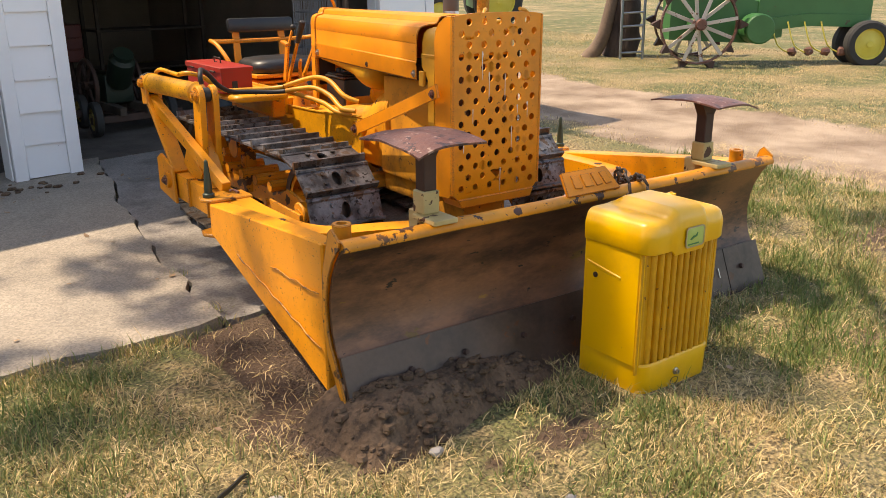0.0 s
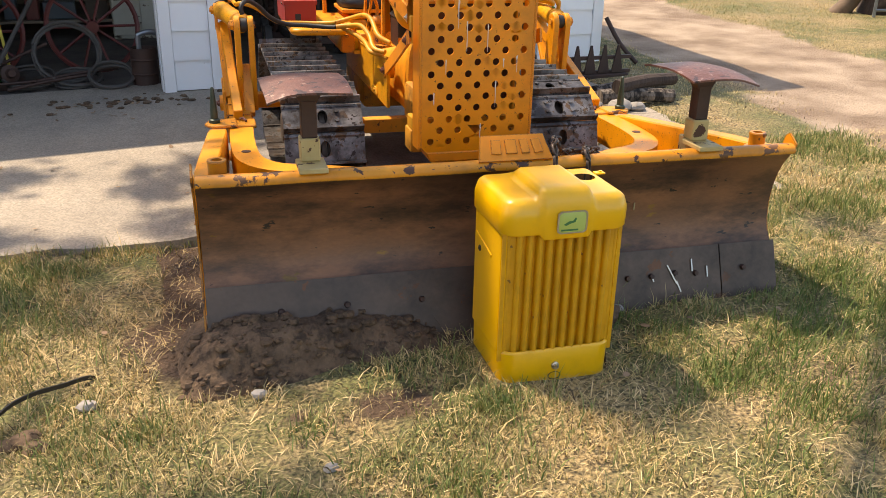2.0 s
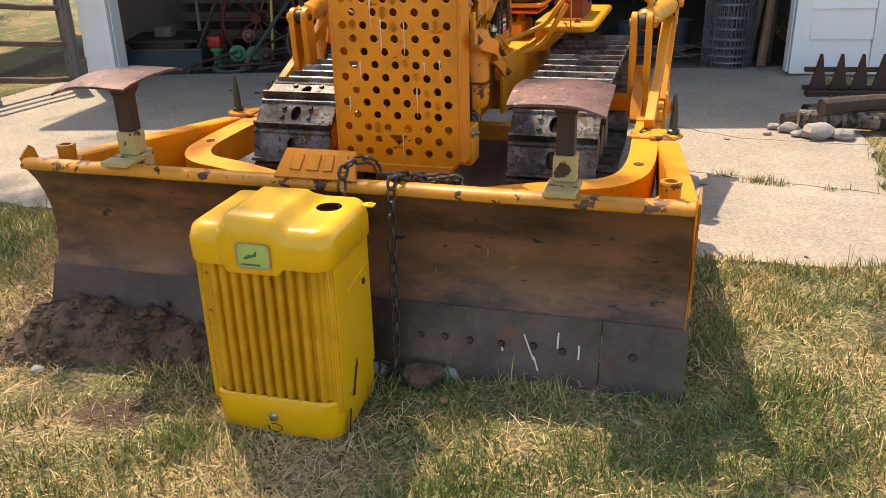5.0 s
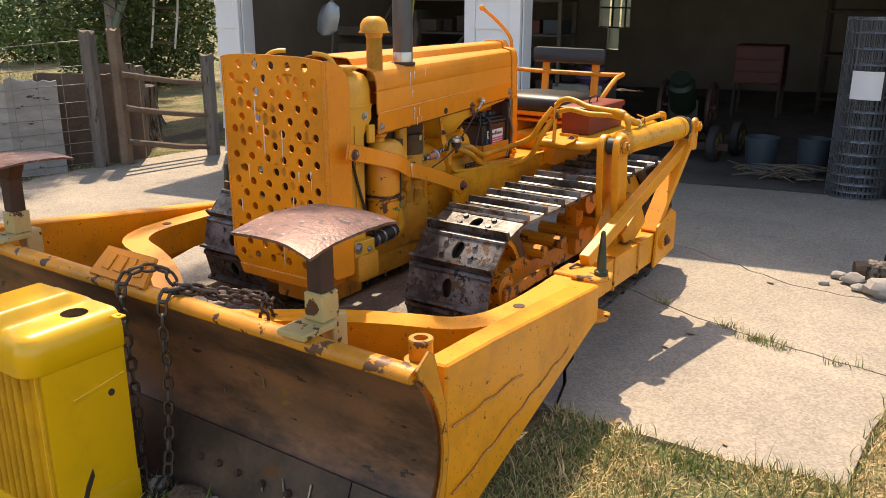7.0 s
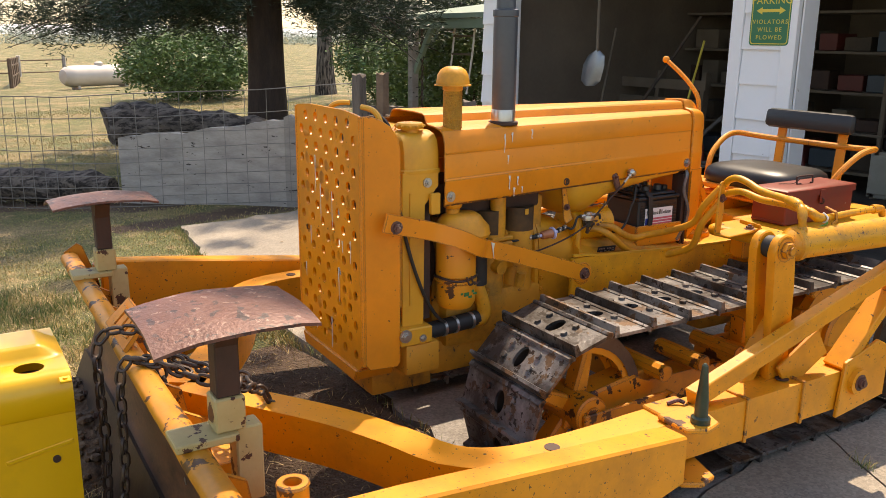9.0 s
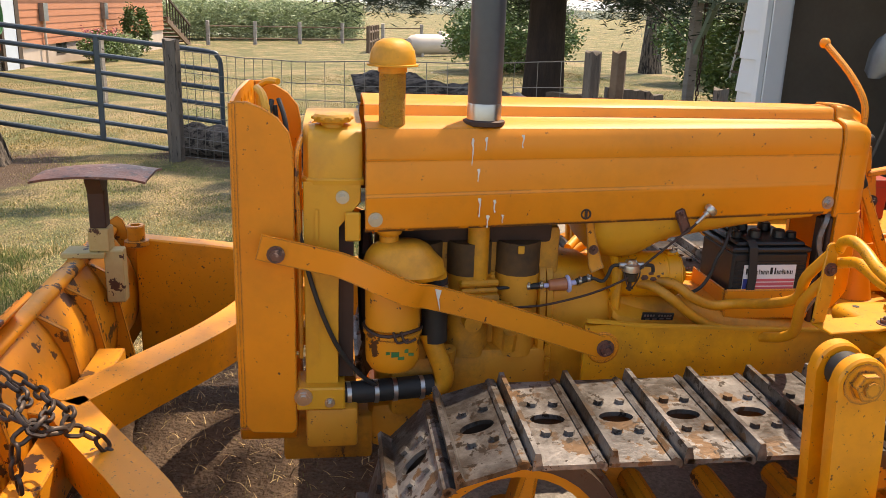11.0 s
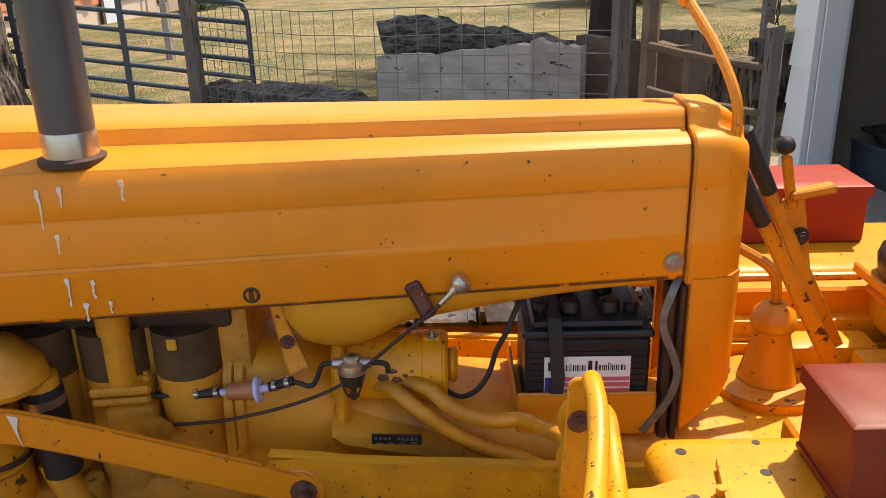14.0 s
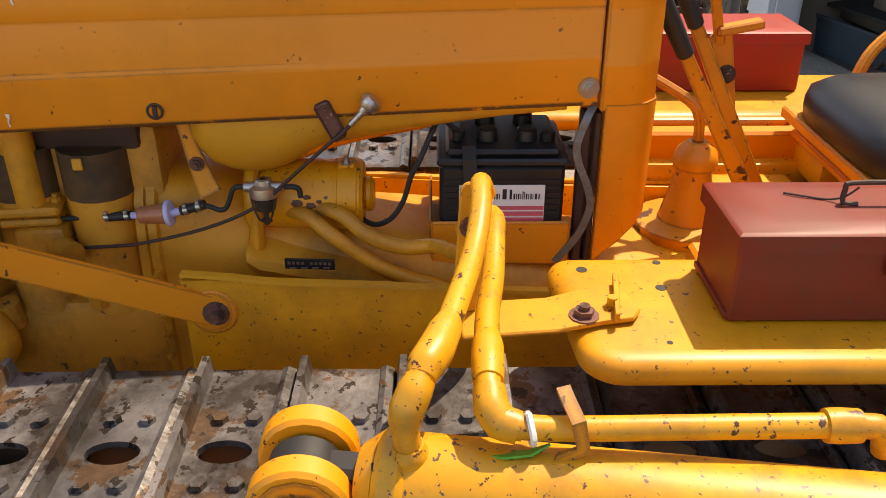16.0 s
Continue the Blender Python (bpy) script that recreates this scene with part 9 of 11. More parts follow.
for z in (0.03, 0.15):
    bm = B()
    span(bm, (2.13, 2.957, z0 + z), (2.75, 2.985, z0 + z + 0.03), 0.002)
    part("bar", bm, RUSTDARK, iron)
bm = B()
span(bm, (2.15, 2.9, z0 - 0.01), (2.7, 2.99, z0 + 0.035), 0.004)
part("base", bm, RUSTDARK, iron)
bm = B()
tube(bm, [(3.06, 3.32, G0(3.06, 3.3) + 0.01), (2.93, 3.42, 0.28), (2.825, 3.52, 0.5)], 0.02, 8, 3)
tagged(part("iron_bar", bm, RUSTDARK), "dark iron bar leaning on the pier's corner", "bar")
# dark soil and litter at the foot of the middle pier
bm = B()
rnd = random.Random(8)
for i in range(60):
    x, y = rnd.gauss(-1.25, 0.3), rnd.gauss(3.3, 0.1)
    r = rnd.uniform(0.008, 0.024)
    lump(bm, (x, y, G0(x, y) + 0.022 + r * 0.2), (r * 1.4, r, r * 0.6), i, 6, 4)
tagged(part("litter", bm, SOIL), "dark soil crumbs and leaf litter on the slab", "litter", kind="stuff")


# ---- trees ----
def leaf_cloud(name, centres, per, spread, size, material, seed, parent, flat=1.0):
    """Small folded leaves scattered round clump centres, as one crown mesh."""
    rs = np.random.RandomState(seed)
    c = np.repeat(np.array(centres, float), per, 0)
    k = len(c)
    p = c + rs.normal(0, 1, (k, 3)) * np.array(spread)
    a = rs.normal(0, 1, (k, 3))
    a[:, 2] *= 0.5
    a /= np.linalg.norm(a, axis=1)[:, None]
    bv = np.cross(a, rs.normal(0, 1, (k, 3)))
    bv /= np.linalg.norm(bv, axis=1)[:, None]
    s = (rs.uniform(0.6, 1.3, k) * size)[:, None]
    P = np.stack([p - a * s, p + bv * s * 0.42 * flat, p + a * s, p - bv * s * 0.42 * flat], 1)
    me = bpy.data.meshes.new(name)
    me.vertices.add(k * 4)
    me.vertices.foreach_set("co", P.reshape(-1))
    me.loops.add(k * 4)
    me.loops.foreach_set("vertex_index", np.arange(k * 4, dtype=np.int32))
    me.polygons.add(k)
    me.polygons.foreach_set("loop_start", np.arange(k, dtype=np.int32) * 4)
    me.update(calc_edges=True)
    me.materials.append(material)
    ob = new(name, me)
    ob.parent = parent
    ob.location = -parent.location
    return ob


def leafy(name, c1, c2):
    return surface(name, c1, c2, 1.5, 0.55, 0, 0, 8, None, 0.4, vary=0.35, island=True)


LEAFG = leafy("cottonwood_leaves", (0.045, 0.09, 0.02), (0.11, 0.17, 0.04))
NEEDLE = leafy("spruce_needles", (0.012, 0.028, 0.014), (0.035, 0.062, 0.028))
SHRUB = leafy("shrub_leaves", (0.06, 0.12, 0.035), (0.17, 0.26, 0.085))
# HEDGE green is lightened to hold the haze over the far willows.
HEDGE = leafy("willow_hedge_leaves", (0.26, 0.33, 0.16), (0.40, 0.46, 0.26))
FLOWER = leafy("pink_flowers", (0.55, 0.10, 0.16), (0.7, 0.25, 0.3))


def bark_trunk(bm, base, top, r0, r1, flare, rough, seed, n=30, m=26):
    base, top = Vector(base), Vector(top)
    loops = []
    for j in range(m + 1):
        t = j / m
        c = base.lerp(top, t)
        r = r0 + (r1 - r0) * t + flare * math.exp(-t * 9)
        lp = []
        for i in range(n):
            a = 2 * math.pi * i / n
            q = r * (1 + rough * noise.noise((math.cos(a) * 4.5 + seed, math.sin(a) * 4.5, t * 3.0)) + rough * 0.6 * noise.noise((math.cos(a) * 11, math.sin(a) * 11 + seed, t * 7)) + 0.5 * rough * math.exp(-t * 7) * math.sin(3 * a + seed))
            if n > 200:
                w = a * 23 / (2 * math.pi) + 1.1 * noise.noise((math.cos(a) * 2.2, math.sin(a) * 2.2, t * 9.0)) + 0.35 * noise.noise((math.cos(a) * 6, math.sin(a) * 6, t * 24.0))
                tri_ = 1 - abs(w - math.floor(w) - 0.5) * 2
                q += 0.055 * min(1.0, tri_ * 1.7) * (0.55 + 0.45 * noise.noise((math.cos(a) * 5, math.sin(a) * 5, t * 16))) + 0.008 * noise.noise((math.cos(a) * 22, math.sin(a) * 22, t * 45))
            lp.append((c.x + math.cos(a) * q, c.y + math.sin(a) * q, c.z))
        loops.append(lp)
    rings(bm, loops)


rnd = random.Random(77)
# cottonwood by the gate; its limbs reach over the yard
tree = thing("cottonwood_tree", "old cottonwood with deeply furrowed grey bark beside the gate", "tree", at=(-6.75, -2.55, -0.3))
bm = B()
bark_trunk(bm, (-6.78, -2.72, -0.32), (-6.7, -2.6, 4.6), 0.385, 0.29, 0.24, 0.07, 3, 260, 110)
part("trunk", bm, BARK, tree, sharp=60)
LIMB_TIPS = [(-3.2, 0.6, 7.6), (-1.4, 2.6, 8.0), (-4.6, 3.2, 8.2), (-6.8, 1.4, 8.6), (-2.6, -1.2, 7.2), (-0.6, 0.6, 7.6), (-9, -4, 8.0), (-7.5, -5.2, 8.4), (-4.6, -3.6, 8.2)]
for tip in LIMB_TIPS:
    bm = B()
    s = Vector((-6.7, -2.6, 4.5))
    mid = s.lerp(Vector(tip), 0.5) + Vector((0, 0, 0.8))
    tube(bm, [s, mid, tip], 0.16, 8, 6, 0.03)
    part("limb", bm, BARK, tree)
clumps = []
SHADE_TO = Vector((SUN_FROM.x / SUN_FROM.z, SUN_FROM.y / SUN_FROM.z))


def over(gx, gy, z):
    """The spot at height z that shades the ground at gx, gy."""
    return (gx + SHADE_TO.x * z, gy + SHADE_TO.y * z, z)


SUNNY = [(0.92, -1.08, 0.20, 0.16), (1.35, -0.85, 0.25, 0.14), (-2.1, 2.1, 0.35, 0.16), (-1.9, 1.25, 0.3, 0.16), (-1.6, 1.55, 0.25, 0.10), (-0.98, -0.90, 0.26, 0.10), (-0.60, -1.30, 0.20, 0.24), (0.52, -1.36, 0.24, 0.24), (0.22, -1.80, 0.24, 0.12), (-1.40, -0.78, 0.20, 0.14), (1.02, -1.20, 0.22, 0.14), (-0.62, -1.62, 0.36, 0.2), (1.5, -1.25, 0.5, 0.25), (-1.6, -1.0, 0.3, 0.2),
         (-0.80, -0.98, 0.48, 0.17), (-1.32, -0.86, 0.30, 0.22), (0.50, -1.28, 0.30, 0.34), (0.75, -1.10, 0.35, 0.12), (1.34, -0.58, 0.30, 0.20), (1.62, -0.02, 0.35, 0.20), (-0.35, -1.30, 0.25, 0.14), (-1.62, -0.55, 0.28, 0.16),
         (-2.15, -0.25, 0.30, 0.2), (-1.50, 1.05, 0.30, 0.10), (-1.45, 1.96, 0.35, 0.12), (-0.95, 2.12, 0.20, 0.10), (-2.0, 1.2, 0.30, 0.14), (-0.92, 0.60, 0.16, 0.10), (-1.75, -1.30, 0.30, 0.16), (-0.9, -1.75, 0.4, 0.15), (0.2, -1.75, 0.3, 0.15)]
SHADY = [(0.22, -1.08, 0.22, 0.22), (-1.1, -1.24, 0.30, 0.12), (1.06, -0.80, 0.18, 0.30), (1.5, -0.33, 0.4, 0.12), (0.02, -1.40, 0.26, 0.14), (-0.05, -1.66, 0.28, 0.10), (-0.66, -0.98, 0.14, 0.06), (0.85, -0.95, 0.16, 0.12), (-1.32, -0.29, 0.2, 0.15), (-1.4, 0.0, 0.35, 0.35), (1.05, -0.35, 0.2, 0.15), (3.0, 1.9, 0.5, 0.2), (-1.95, 0.2, 0.3, 0.2)]


def shade_wanted(x, y):
    for cx, cy, rx, ry in SUNNY:
        if ((x - cx) / (rx + 0.10)) ** 2 + ((y - cy) / (ry + 0.10)) ** 2 < 1:
            return 0.0
    for cx, cy, rx, ry in SHADY:
        if ((x - cx) / rx) ** 2 + ((y - cy) / ry) ** 2 < 1:
            return 1.0
    if y > 2.3:
        return 0.9
    if x > 0.95 and y > -0.25:
        return 0.0
    if x > 2.3:
        return 0.35 if y < -0.5 else 0.06
    if x < -2.3 and y > 0.5:
        return 0.05
    if -1.3 < x < 0.9 and -0.8 < y < 0.1:
        return 0.8
    if -1.0 <= x <= 0.95 and y > 0.0:
        return 0.0 if x > -0.55 else 0.45
    if x < -1.0 and y > 0.5:
        return 0.75
    if x < -2.4:
        return 0.12
    return 0.95 if noise.noise((x * 0.85 + 3.0, y * 0.95, 5.0)) + 0.45 * noise.noise((x * 2.3, y * 2.3, 1.0)) > 0.12 else 0.03


for i in range(1000):
    gx_, gy_ = rnd.uniform(-5.5, 3.6), rnd.uniform(-3.6, 2.6)
    w = shade_wanted(gx_, gy_)
    if rnd.random() < w:
        clumps.append(over(gx_, gy_, rnd.uniform(6.6, 9.0)))
for i in range(160):
    t = rnd.choice(LIMB_TIPS[6:])
    clumps.append((t[0] + rnd.gauss(0, 0.9), t[1] + rnd.gauss(0, 0.9), t[2] + rnd.gauss(0, 0.6)))
leaf_cloud("crown", clumps, 80, (0.085, 0.085, 0.10), 0.055, LEAFG, 4, tree)

# spruce whose drooping boughs hang into the top of the view
spruce = thing("spruce_tree", "dark spruce with drooping needle boughs beyond the fence", "tree", at=(-8.4, 3.97, -0.2))
bm = B()
bark_trunk(bm, (-8.4, 3.95, -0.35), (-8.4, 3.95, 9.0), 0.225, 0.14, 0.10, 0.12, 8, 24, 24)
part("trunk", bm, SPRUCEBARK, spruce, sharp=60)
twigs = []
for i in range(110):
    z = rnd.uniform(2.2, 8.6) if i > 26 else rnd.uniform(2.0, 3.4)
    a = rnd.uniform(0, 2 * math.pi)
    L = rnd.uniform(1.6, 3.9) * (1.15 - z / 14)
    d = Vector((math.cos(a), math.sin(a), 0))
    s = Vector((-8.4, 3.97, z))
    e = s + d * L + Vector((0, 0, -0.38 * L))
    e.z = max(e.z, rnd.uniform(0.95, 1.8))
    m_ = s.lerp(e, 0.5) + Vector((0, 0, 0.1))
    bm = B()
    tube(bm, [s, m_, e], 0.022, 5, 3, 0.004)
    part("branch", bm, SPRUCEBARK, spruce)
    for j in range(int(L * 14)):
        t = rnd.uniform(0.15, 1.03)
        q = s.lerp(e, t)
        drop = rnd.uniform(0, 0.55) * t
        q += Vector((rnd.gauss(0, 0.14), rnd.gauss(0, 0.14), -drop))
        q.z = max(q.z, 1.62 + 0.55 * noise.noise((q.x * 1.3, q.y * 1.3, 2.0)) + rnd.uniform(-0.12, 0.25))
        twigs.append(q)
leaf_cloud("needles", twigs, 96, (0.065, 0.065, 0.12), 0.050, NEEDLE, 6, spruce, 0.30)

second = thing("spruce_tree", "grey-trunked spruce behind the first one", "tree", at=(-19.7, 11.3, -0.3))
bm = B()
bark_trunk(bm, (-19.7, 11.3, -0.35), (-19.6, 11.3, 7), 0.22, 0.16, 0.1, 0.1, 11, 20, 16)
part("trunk", bm, BARK, second, sharp=60)
tw = []
for i in range(300):
    a, z = rnd.uniform(0, 6.28), rnd.uniform(2.6, 6.5)
    r = rnd.uniform(0.3, 2.6)
    tw.append((-19.7 + r * math.cos(a), 11.3 + r * math.sin(a), z - 0.3 * r))
leaf_cloud("needles", tw, 50, (0.12, 0.12, 0.14), 0.05, NEEDLE, 7, second, 0.3)


def shrub(name, label, x, y, rx, ry, h, count, per, size, mat, seed, stems=5):
    z = G0(x, y)
    sh = thing(name, label, "shrub", at=(x, y, z))
    r = random.Random(seed)
    for i in range(stems):
        bm = B()
        tube(bm, [(x + r.gauss(0, 0.05), y + r.gauss(0, 0.05), z - 0.03), (x + r.gauss(0, rx * 0.3), y + r.gauss(0, ry * 0.3), z + h * 0.4), (x + r.gauss(0, rx * 0.5), y + r.gauss(0, ry * 0.5), z + h * 0.85)], 0.02, 5, 3, 0.006)
        part("stem", bm, SPRUCEBARK, sh)
    cs = []
    while len(cs) < count:
        u, v, w = r.uniform(-1, 1), r.uniform(-1, 1), r.uniform(-1, 1)
        d = u * u + v * v + w * w
        if 0.35 < d < 1.0 + 0.3 * noise.noise((u * 2 + seed, v * 2, w * 2)):
            cs.append((x + u * rx, y + v * ry, z + h * 0.5 + w * h * 0.5))
    leaf_cloud("crown", cs, per, (rx * 0.09, ry * 0.09, h * 0.06), size, mat, seed, sh)
    return sh


shrub("lilac_bush", "rounded green bush growing beyond the fence", -20.6, 7.55, 1.9, 1.75, 2.0, 620, 34, 0.06, SHRUB, 41, 8)
shrub("lilac_bush", "leafy green bush behind the porch", -15.2, 10.8, 1.5, 1.5, 2.1, 520, 34, 0.055, SHRUB, 42, 8)


shrub("lilac_bush", "dense dark bush standing close behind the porch", -8.7, 7.9, 1.15, 0.9, 2.3, 420, 34, 0.05, LEAFG, 43, 7)
shrub("lilac_bush", "dense dark bush standing close behind the porch", -10.6, 8.4, 1.1, 0.9, 2.0, 360, 34, 0.05, SHRUB, 44, 7)

# ---- fence, planks and gate beyond the slab ----
POSTWOOD = surface("grey_brown_post_wood", (0.095, 0.078, 0.066), (0.22, 0.185, 0.155), 5, 0.9, 0, 0.6, 40, ((0.05, 0.04, 0.034), 9, 0.6), 0.5, stretch=(4, 4, 0.5))


def post(x, y, top, w, mat, name="fence_post", label="weathered grey wooden fence post", lean=(0, 0)):
    z = G0(x, y)
    bm = B()
    loops = []
    rnd = random.Random(int(x * 100 + y * 10))
    for k in range(9):
        t = k / 8
        c = Vector((x + lean[0] * t, y + lean[1] * t, z - 0.05 + (top - z + 0.05) * t))
        loops.append([c + Vector((w / 2 * math.cos(a) * (1.2 if i % 2 else 1.0), w / 2 * math.sin(a) * (1.2 if i % 2 else 1.0), 0)) * (1 + 0.10 * noise.noise((math.cos(a) * 2, math.sin(a) * 2, t * 4 + x))) for i, a in enumerate([2 * math.pi * i / 12 for i in range(12)])])
    loops[-1] = [p + Vector((0, 0, rnd.uniform(-0.02, 0.02))) for p in loops[-1]]
    rings(bm, loops)
    return tagged(part(name, bm, mat, sharp=50), label, "fence post", "fence posts")


post(-4.06, 2.69, 1.08, 0.115, POSTWOOD)
post(-3.92, 2.84, 1.10, 0.10, RAILWOOD, label="brown weathered fence post beside another")
post(-3.50, 3.47, 0.88, 0.10, POSTWOOD, label="squat grey post against the garage")
post(-6.62, -0.55, 1.0, 0.13, POSTWOOD, label="grey gatepost with wire tied to it")
post(-12.5, -2.0, 0.75, 0.12, OLDWOOD)


def rail(a, c, r, mat, label="rough brown wooden fence rail", group="fence rails"):
    bm = B()
    a, c = Vector(a), Vector(c)
    m_ = a.lerp(c, 0.5) + Vector((0, 0, -0.012))
    tube(bm, [a, m_, c], r, 10, 5, r * 0.85)
    for v in bm.verts:
        v.co += Vector((0, 1, 1)) * 0.008 * noise.noise(v.co * 6)
    return tagged(part("fence_rail", bm, mat), label, "fence rail", group)


for z in (0.74, 0.46, 0.17):
    rail((-3.83, 2.80, z), (-3.50, 3.44, z - 0.12), 0.028, RAILWOOD)

# woven wire from the corner post to the gatepost
fence = thing("wire_fence", "sagging woven-wire stock fence along the lawn", "fence", at=(-3.97, 2.65, 0))
FA, FB = Vector((-4.08, 2.64, 0)), Vector((-6.6, -0.5, 0))
FC = Vector((-5.5, 0.55, 0))


def fence_at(t):
    return FA.lerp(FC, t * 2) if t < 0.5 else FC.lerp(FB, t * 2 - 1)


HEIGHTS = [0.06, 0.15, 0.245, 0.35, 0.465, 0.59, 0.73, 0.88, 1.08]
for hgt in HEIGHTS:
    bm = B()
    pts = []
    for i in range(31):
        t = i / 30
        p = fence_at(t)
        sag = 0.05 * math.sin(t * math.pi) * hgt + 0.012 * noise.noise((t * 9, hgt * 5, 1))
        pts.append((p.x + 0.02 * noise.noise((t * 7, hgt, 3)), p.y, G0(p.x, p.y) + hgt - sag))
    tube(bm, pts, 0.0035 if hgt < 1 else 0.0045, 5, 1)
    part("line_wire", bm, WIRE, fence)
bm0 = None
for i in range(1, 27):
    t = i / 27
    p = fence_at(t)
    z = G0(p.x, p.y)
    bm = B()
    dx = 0.05 * noise.noise((t * 5, 2, 2))
    tube(bm, [(p.x, p.y, z + 0.05), (p.x + dx, p.y + dx * 0.6, z + 0.55), (p.x + dx * 0.5, p.y, z + 1.08 - 0.05 * math.sin(t * math.pi))], 0.003, 4, 3)
    part("stay_wire", bm, WIRE, fence)


# thick slabs of sawn log standing on edge behind the fence
def plank_wall(name, label, a, c, h0, h1, th, mat, seed, n=28):
    a, c = Vector((*a, 0)), Vector((*c, 0))
    d = (c - a).normalized()
    nr = Vector((-d.y, d.x, 0))
    bm = B()
    loops = []
    for i in range(n + 1):
        t = i / n
        p = a.lerp(c, t)
        z = G0(p.x, p.y) - 0.03
        h = h0 + (h1 - h0) * t + 0.05 * noise.noise((t * 4, seed, 0)) + 0.02 * noise.noise((t * 14, seed, 0))
        b0 = 0.012 * noise.noise((t * 6, seed, 4))
        col = []
        for q in (0, 0.25, 0.5, 0.75, 1):
            col.append(p + nr * (th / 2 + b0 + 0.01 * noise.noise((t * 9, q * 5, seed))) + Vector((0, 0, z + h * q)))
        for q in (1, 0.5, 0):
            col.append(p - nr * (th / 2) + Vector((0, 0, z + h * q)))
        loops.append(col)
    rings(bm, loops)
    return tagged(part(name, bm, mat, sharp=45), label, "timber slab", "timber slabs")


plank_wall("timber_slab", "big grey weathered log slab standing on edge behind the fence", (-5.78, 1.15), (-4.5, 2.24), 0.64, 0.80, 0.10, OLDWOOD, 3)
plank_wall("timber_slab", "pale upright end of the grey log slab", (-4.52, 2.2), (-4.27, 2.5), 0.83, 0.80, 0.09, OLDWOOD, 5, 8)
plank_wall("timber_slab", "brown weathered timber slab behind the posts", (-4.62, 2.56), (-3.98, 3.12), 0.84, 0.80, 0.09, RAILWOOD, 7, 12)
plank_wall("timber_slab", "grey timber slab standing near the porch", (-4.30, 2.93), (-4.25, 3.40), 0.90, 0.84, 0.08, POSTWOOD, 9, 12)
bm = B()
bark_pts = [(-6.36, 1.22, 0.50), (-6.3, 1.55, 0.56), (-6.2, 2.0, 0.52), (-5.9, 2.9, 0.40)]
tube(bm, bark_pts, 0.20, 22, 10, 0.13)
for v in bm.verts:
    v.co += Vector((noise.noise(v.co * 5), noise.noise(v.co * 5 + Vector((9, 0, 0))), noise.noise(v.co * 7))) * 0.07
BARKDARK = surface("charred_log_bark", (0.040, 0.032, 0.027), (0.24, 0.20, 0.17), 9, 0.95, 0, 1.0, 25, None, 0.6, stretch=(2.2, 0.7, 2.2), stain=((0.016, 0.012, 0.010), 10, 0.48, 0.58, 0.9))
tagged(part("fallen_log", bm, BARKDARK, sharp=60), "dark rough-barked log lying behind the grey slab", "log")

# Added log shape: stands in for dark soil and shade along the fence.
bm = B()
tube(bm, [(-7.1, -0.45, -0.06), (-6.6, 0.2, 0.0), (-6.05, 0.85, 0.0), (-5.85, 1.05, -0.03)], 0.17, 18, 8, 0.13)
for v in bm.verts:
    v.co += Vector((noise.noise(v.co * 5), noise.noise(v.co * 5 + Vector((9, 0, 0))), noise.noise(v.co * 7))) * 0.06
tagged(part("fallen_log", bm, BARKDARK, sharp=60), "dark log shape standing in for shaded soil along the fence foot", "log")


def stump(x, y, r, h, label):
    bm = B()
    loops = []
    z = G0(x, y) - 0.05
    for k in range(10):
        t = k / 9
        loops.append([(x + math.cos(a) * q, y + math.sin(a) * q, z + h * t) for a, q in [(a, r * (1 + 0.45 * (1 - t) ** 4 + 0.12 * noise.noise((math.cos(a) * 3, math.sin(a) * 3, t * 3 + x)))) for a in [2 * math.pi * i / 26 for i in range(26)]]])
    rings(bm, loops)
    return tagged(part("stump", bm, BARK, sharp=50), label, "stump")


stump(-5.6, 4.55, 0.22, 0.62, "weathered grey tree stump beside the porch")
stump(-4.72, 3.72, 0.2, 0.62, "old barked stump behind the rails")

# tube gate
gate = thing("farm_gate", "blue-grey tubular steel farm gate standing half open", "gate", at=(-7.2, -1.2, 0))
GA, GB = Vector((-7.2, -2.37, 0)), Vector((-7.2, -0.10, 0))


def on_gate(t, q):
    p = GA.lerp(GB, t)
    top = 1.10 + (0.84 - 1.10) * t
    bot = 0.14 + (-0.26 - 0.14) * t
    return Vector((p.x, p.y, bot + (top - bot) * q))


bm = B()
tube(bm, [on_gate(0, 1), on_gate(0.5, 1), on_gate(0.93, 1), on_gate(0.985, 0.96), on_gate(1, 0.86), on_gate(1, 0.5), on_gate(1, 0.14), on_gate(0.985, 0.03), on_gate(0.93, 0), on_gate(0.5, 0), on_gate(0, 0)], 0.026, 10, 4)
part("frame_tube", bm, GATE, gate)
for q in (0.17, 0.34, 0.5, 0.66, 0.83):
    bm = B()
    tube(bm, [on_gate(0, q), on_gate(1, q)], 0.024, 8, 1)
    part("rail", bm, GATE, gate)
for t in (0.03, 0.47):
    bm = B()
    beam(bm, on_gate(t, -0.01), on_gate(t, 1.01), 0.05, 0.055, (0, 1, 0), 0.006)
    part("upright", bm, GATE, gate)
bm = B()
cyl(bm, on_gate(0.9, 0.28), on_gate(1.13, 0.24), 0.012, n=8)
part("latch_bar", bm, RUSTDARK, gate)

# ---- porch with chain swing ----
porch = thing("porch_roof", "faded green porch roof on timber posts beside the garage", "porch", at=(-6.0, 5.2, 0))
bm = B()
rings(bm, [[(x, 4.55, 1.62 + dz), (x, 7.2, 1.95 + dz)] + [(x, 7.2, 2.0 + dz), (x, 4.55, 1.67 + dz)] for x, dz in ((-6.15, -0.02), (-3.9, 0.0))])
part("roof_sheet", bm, ROOFG, porch)
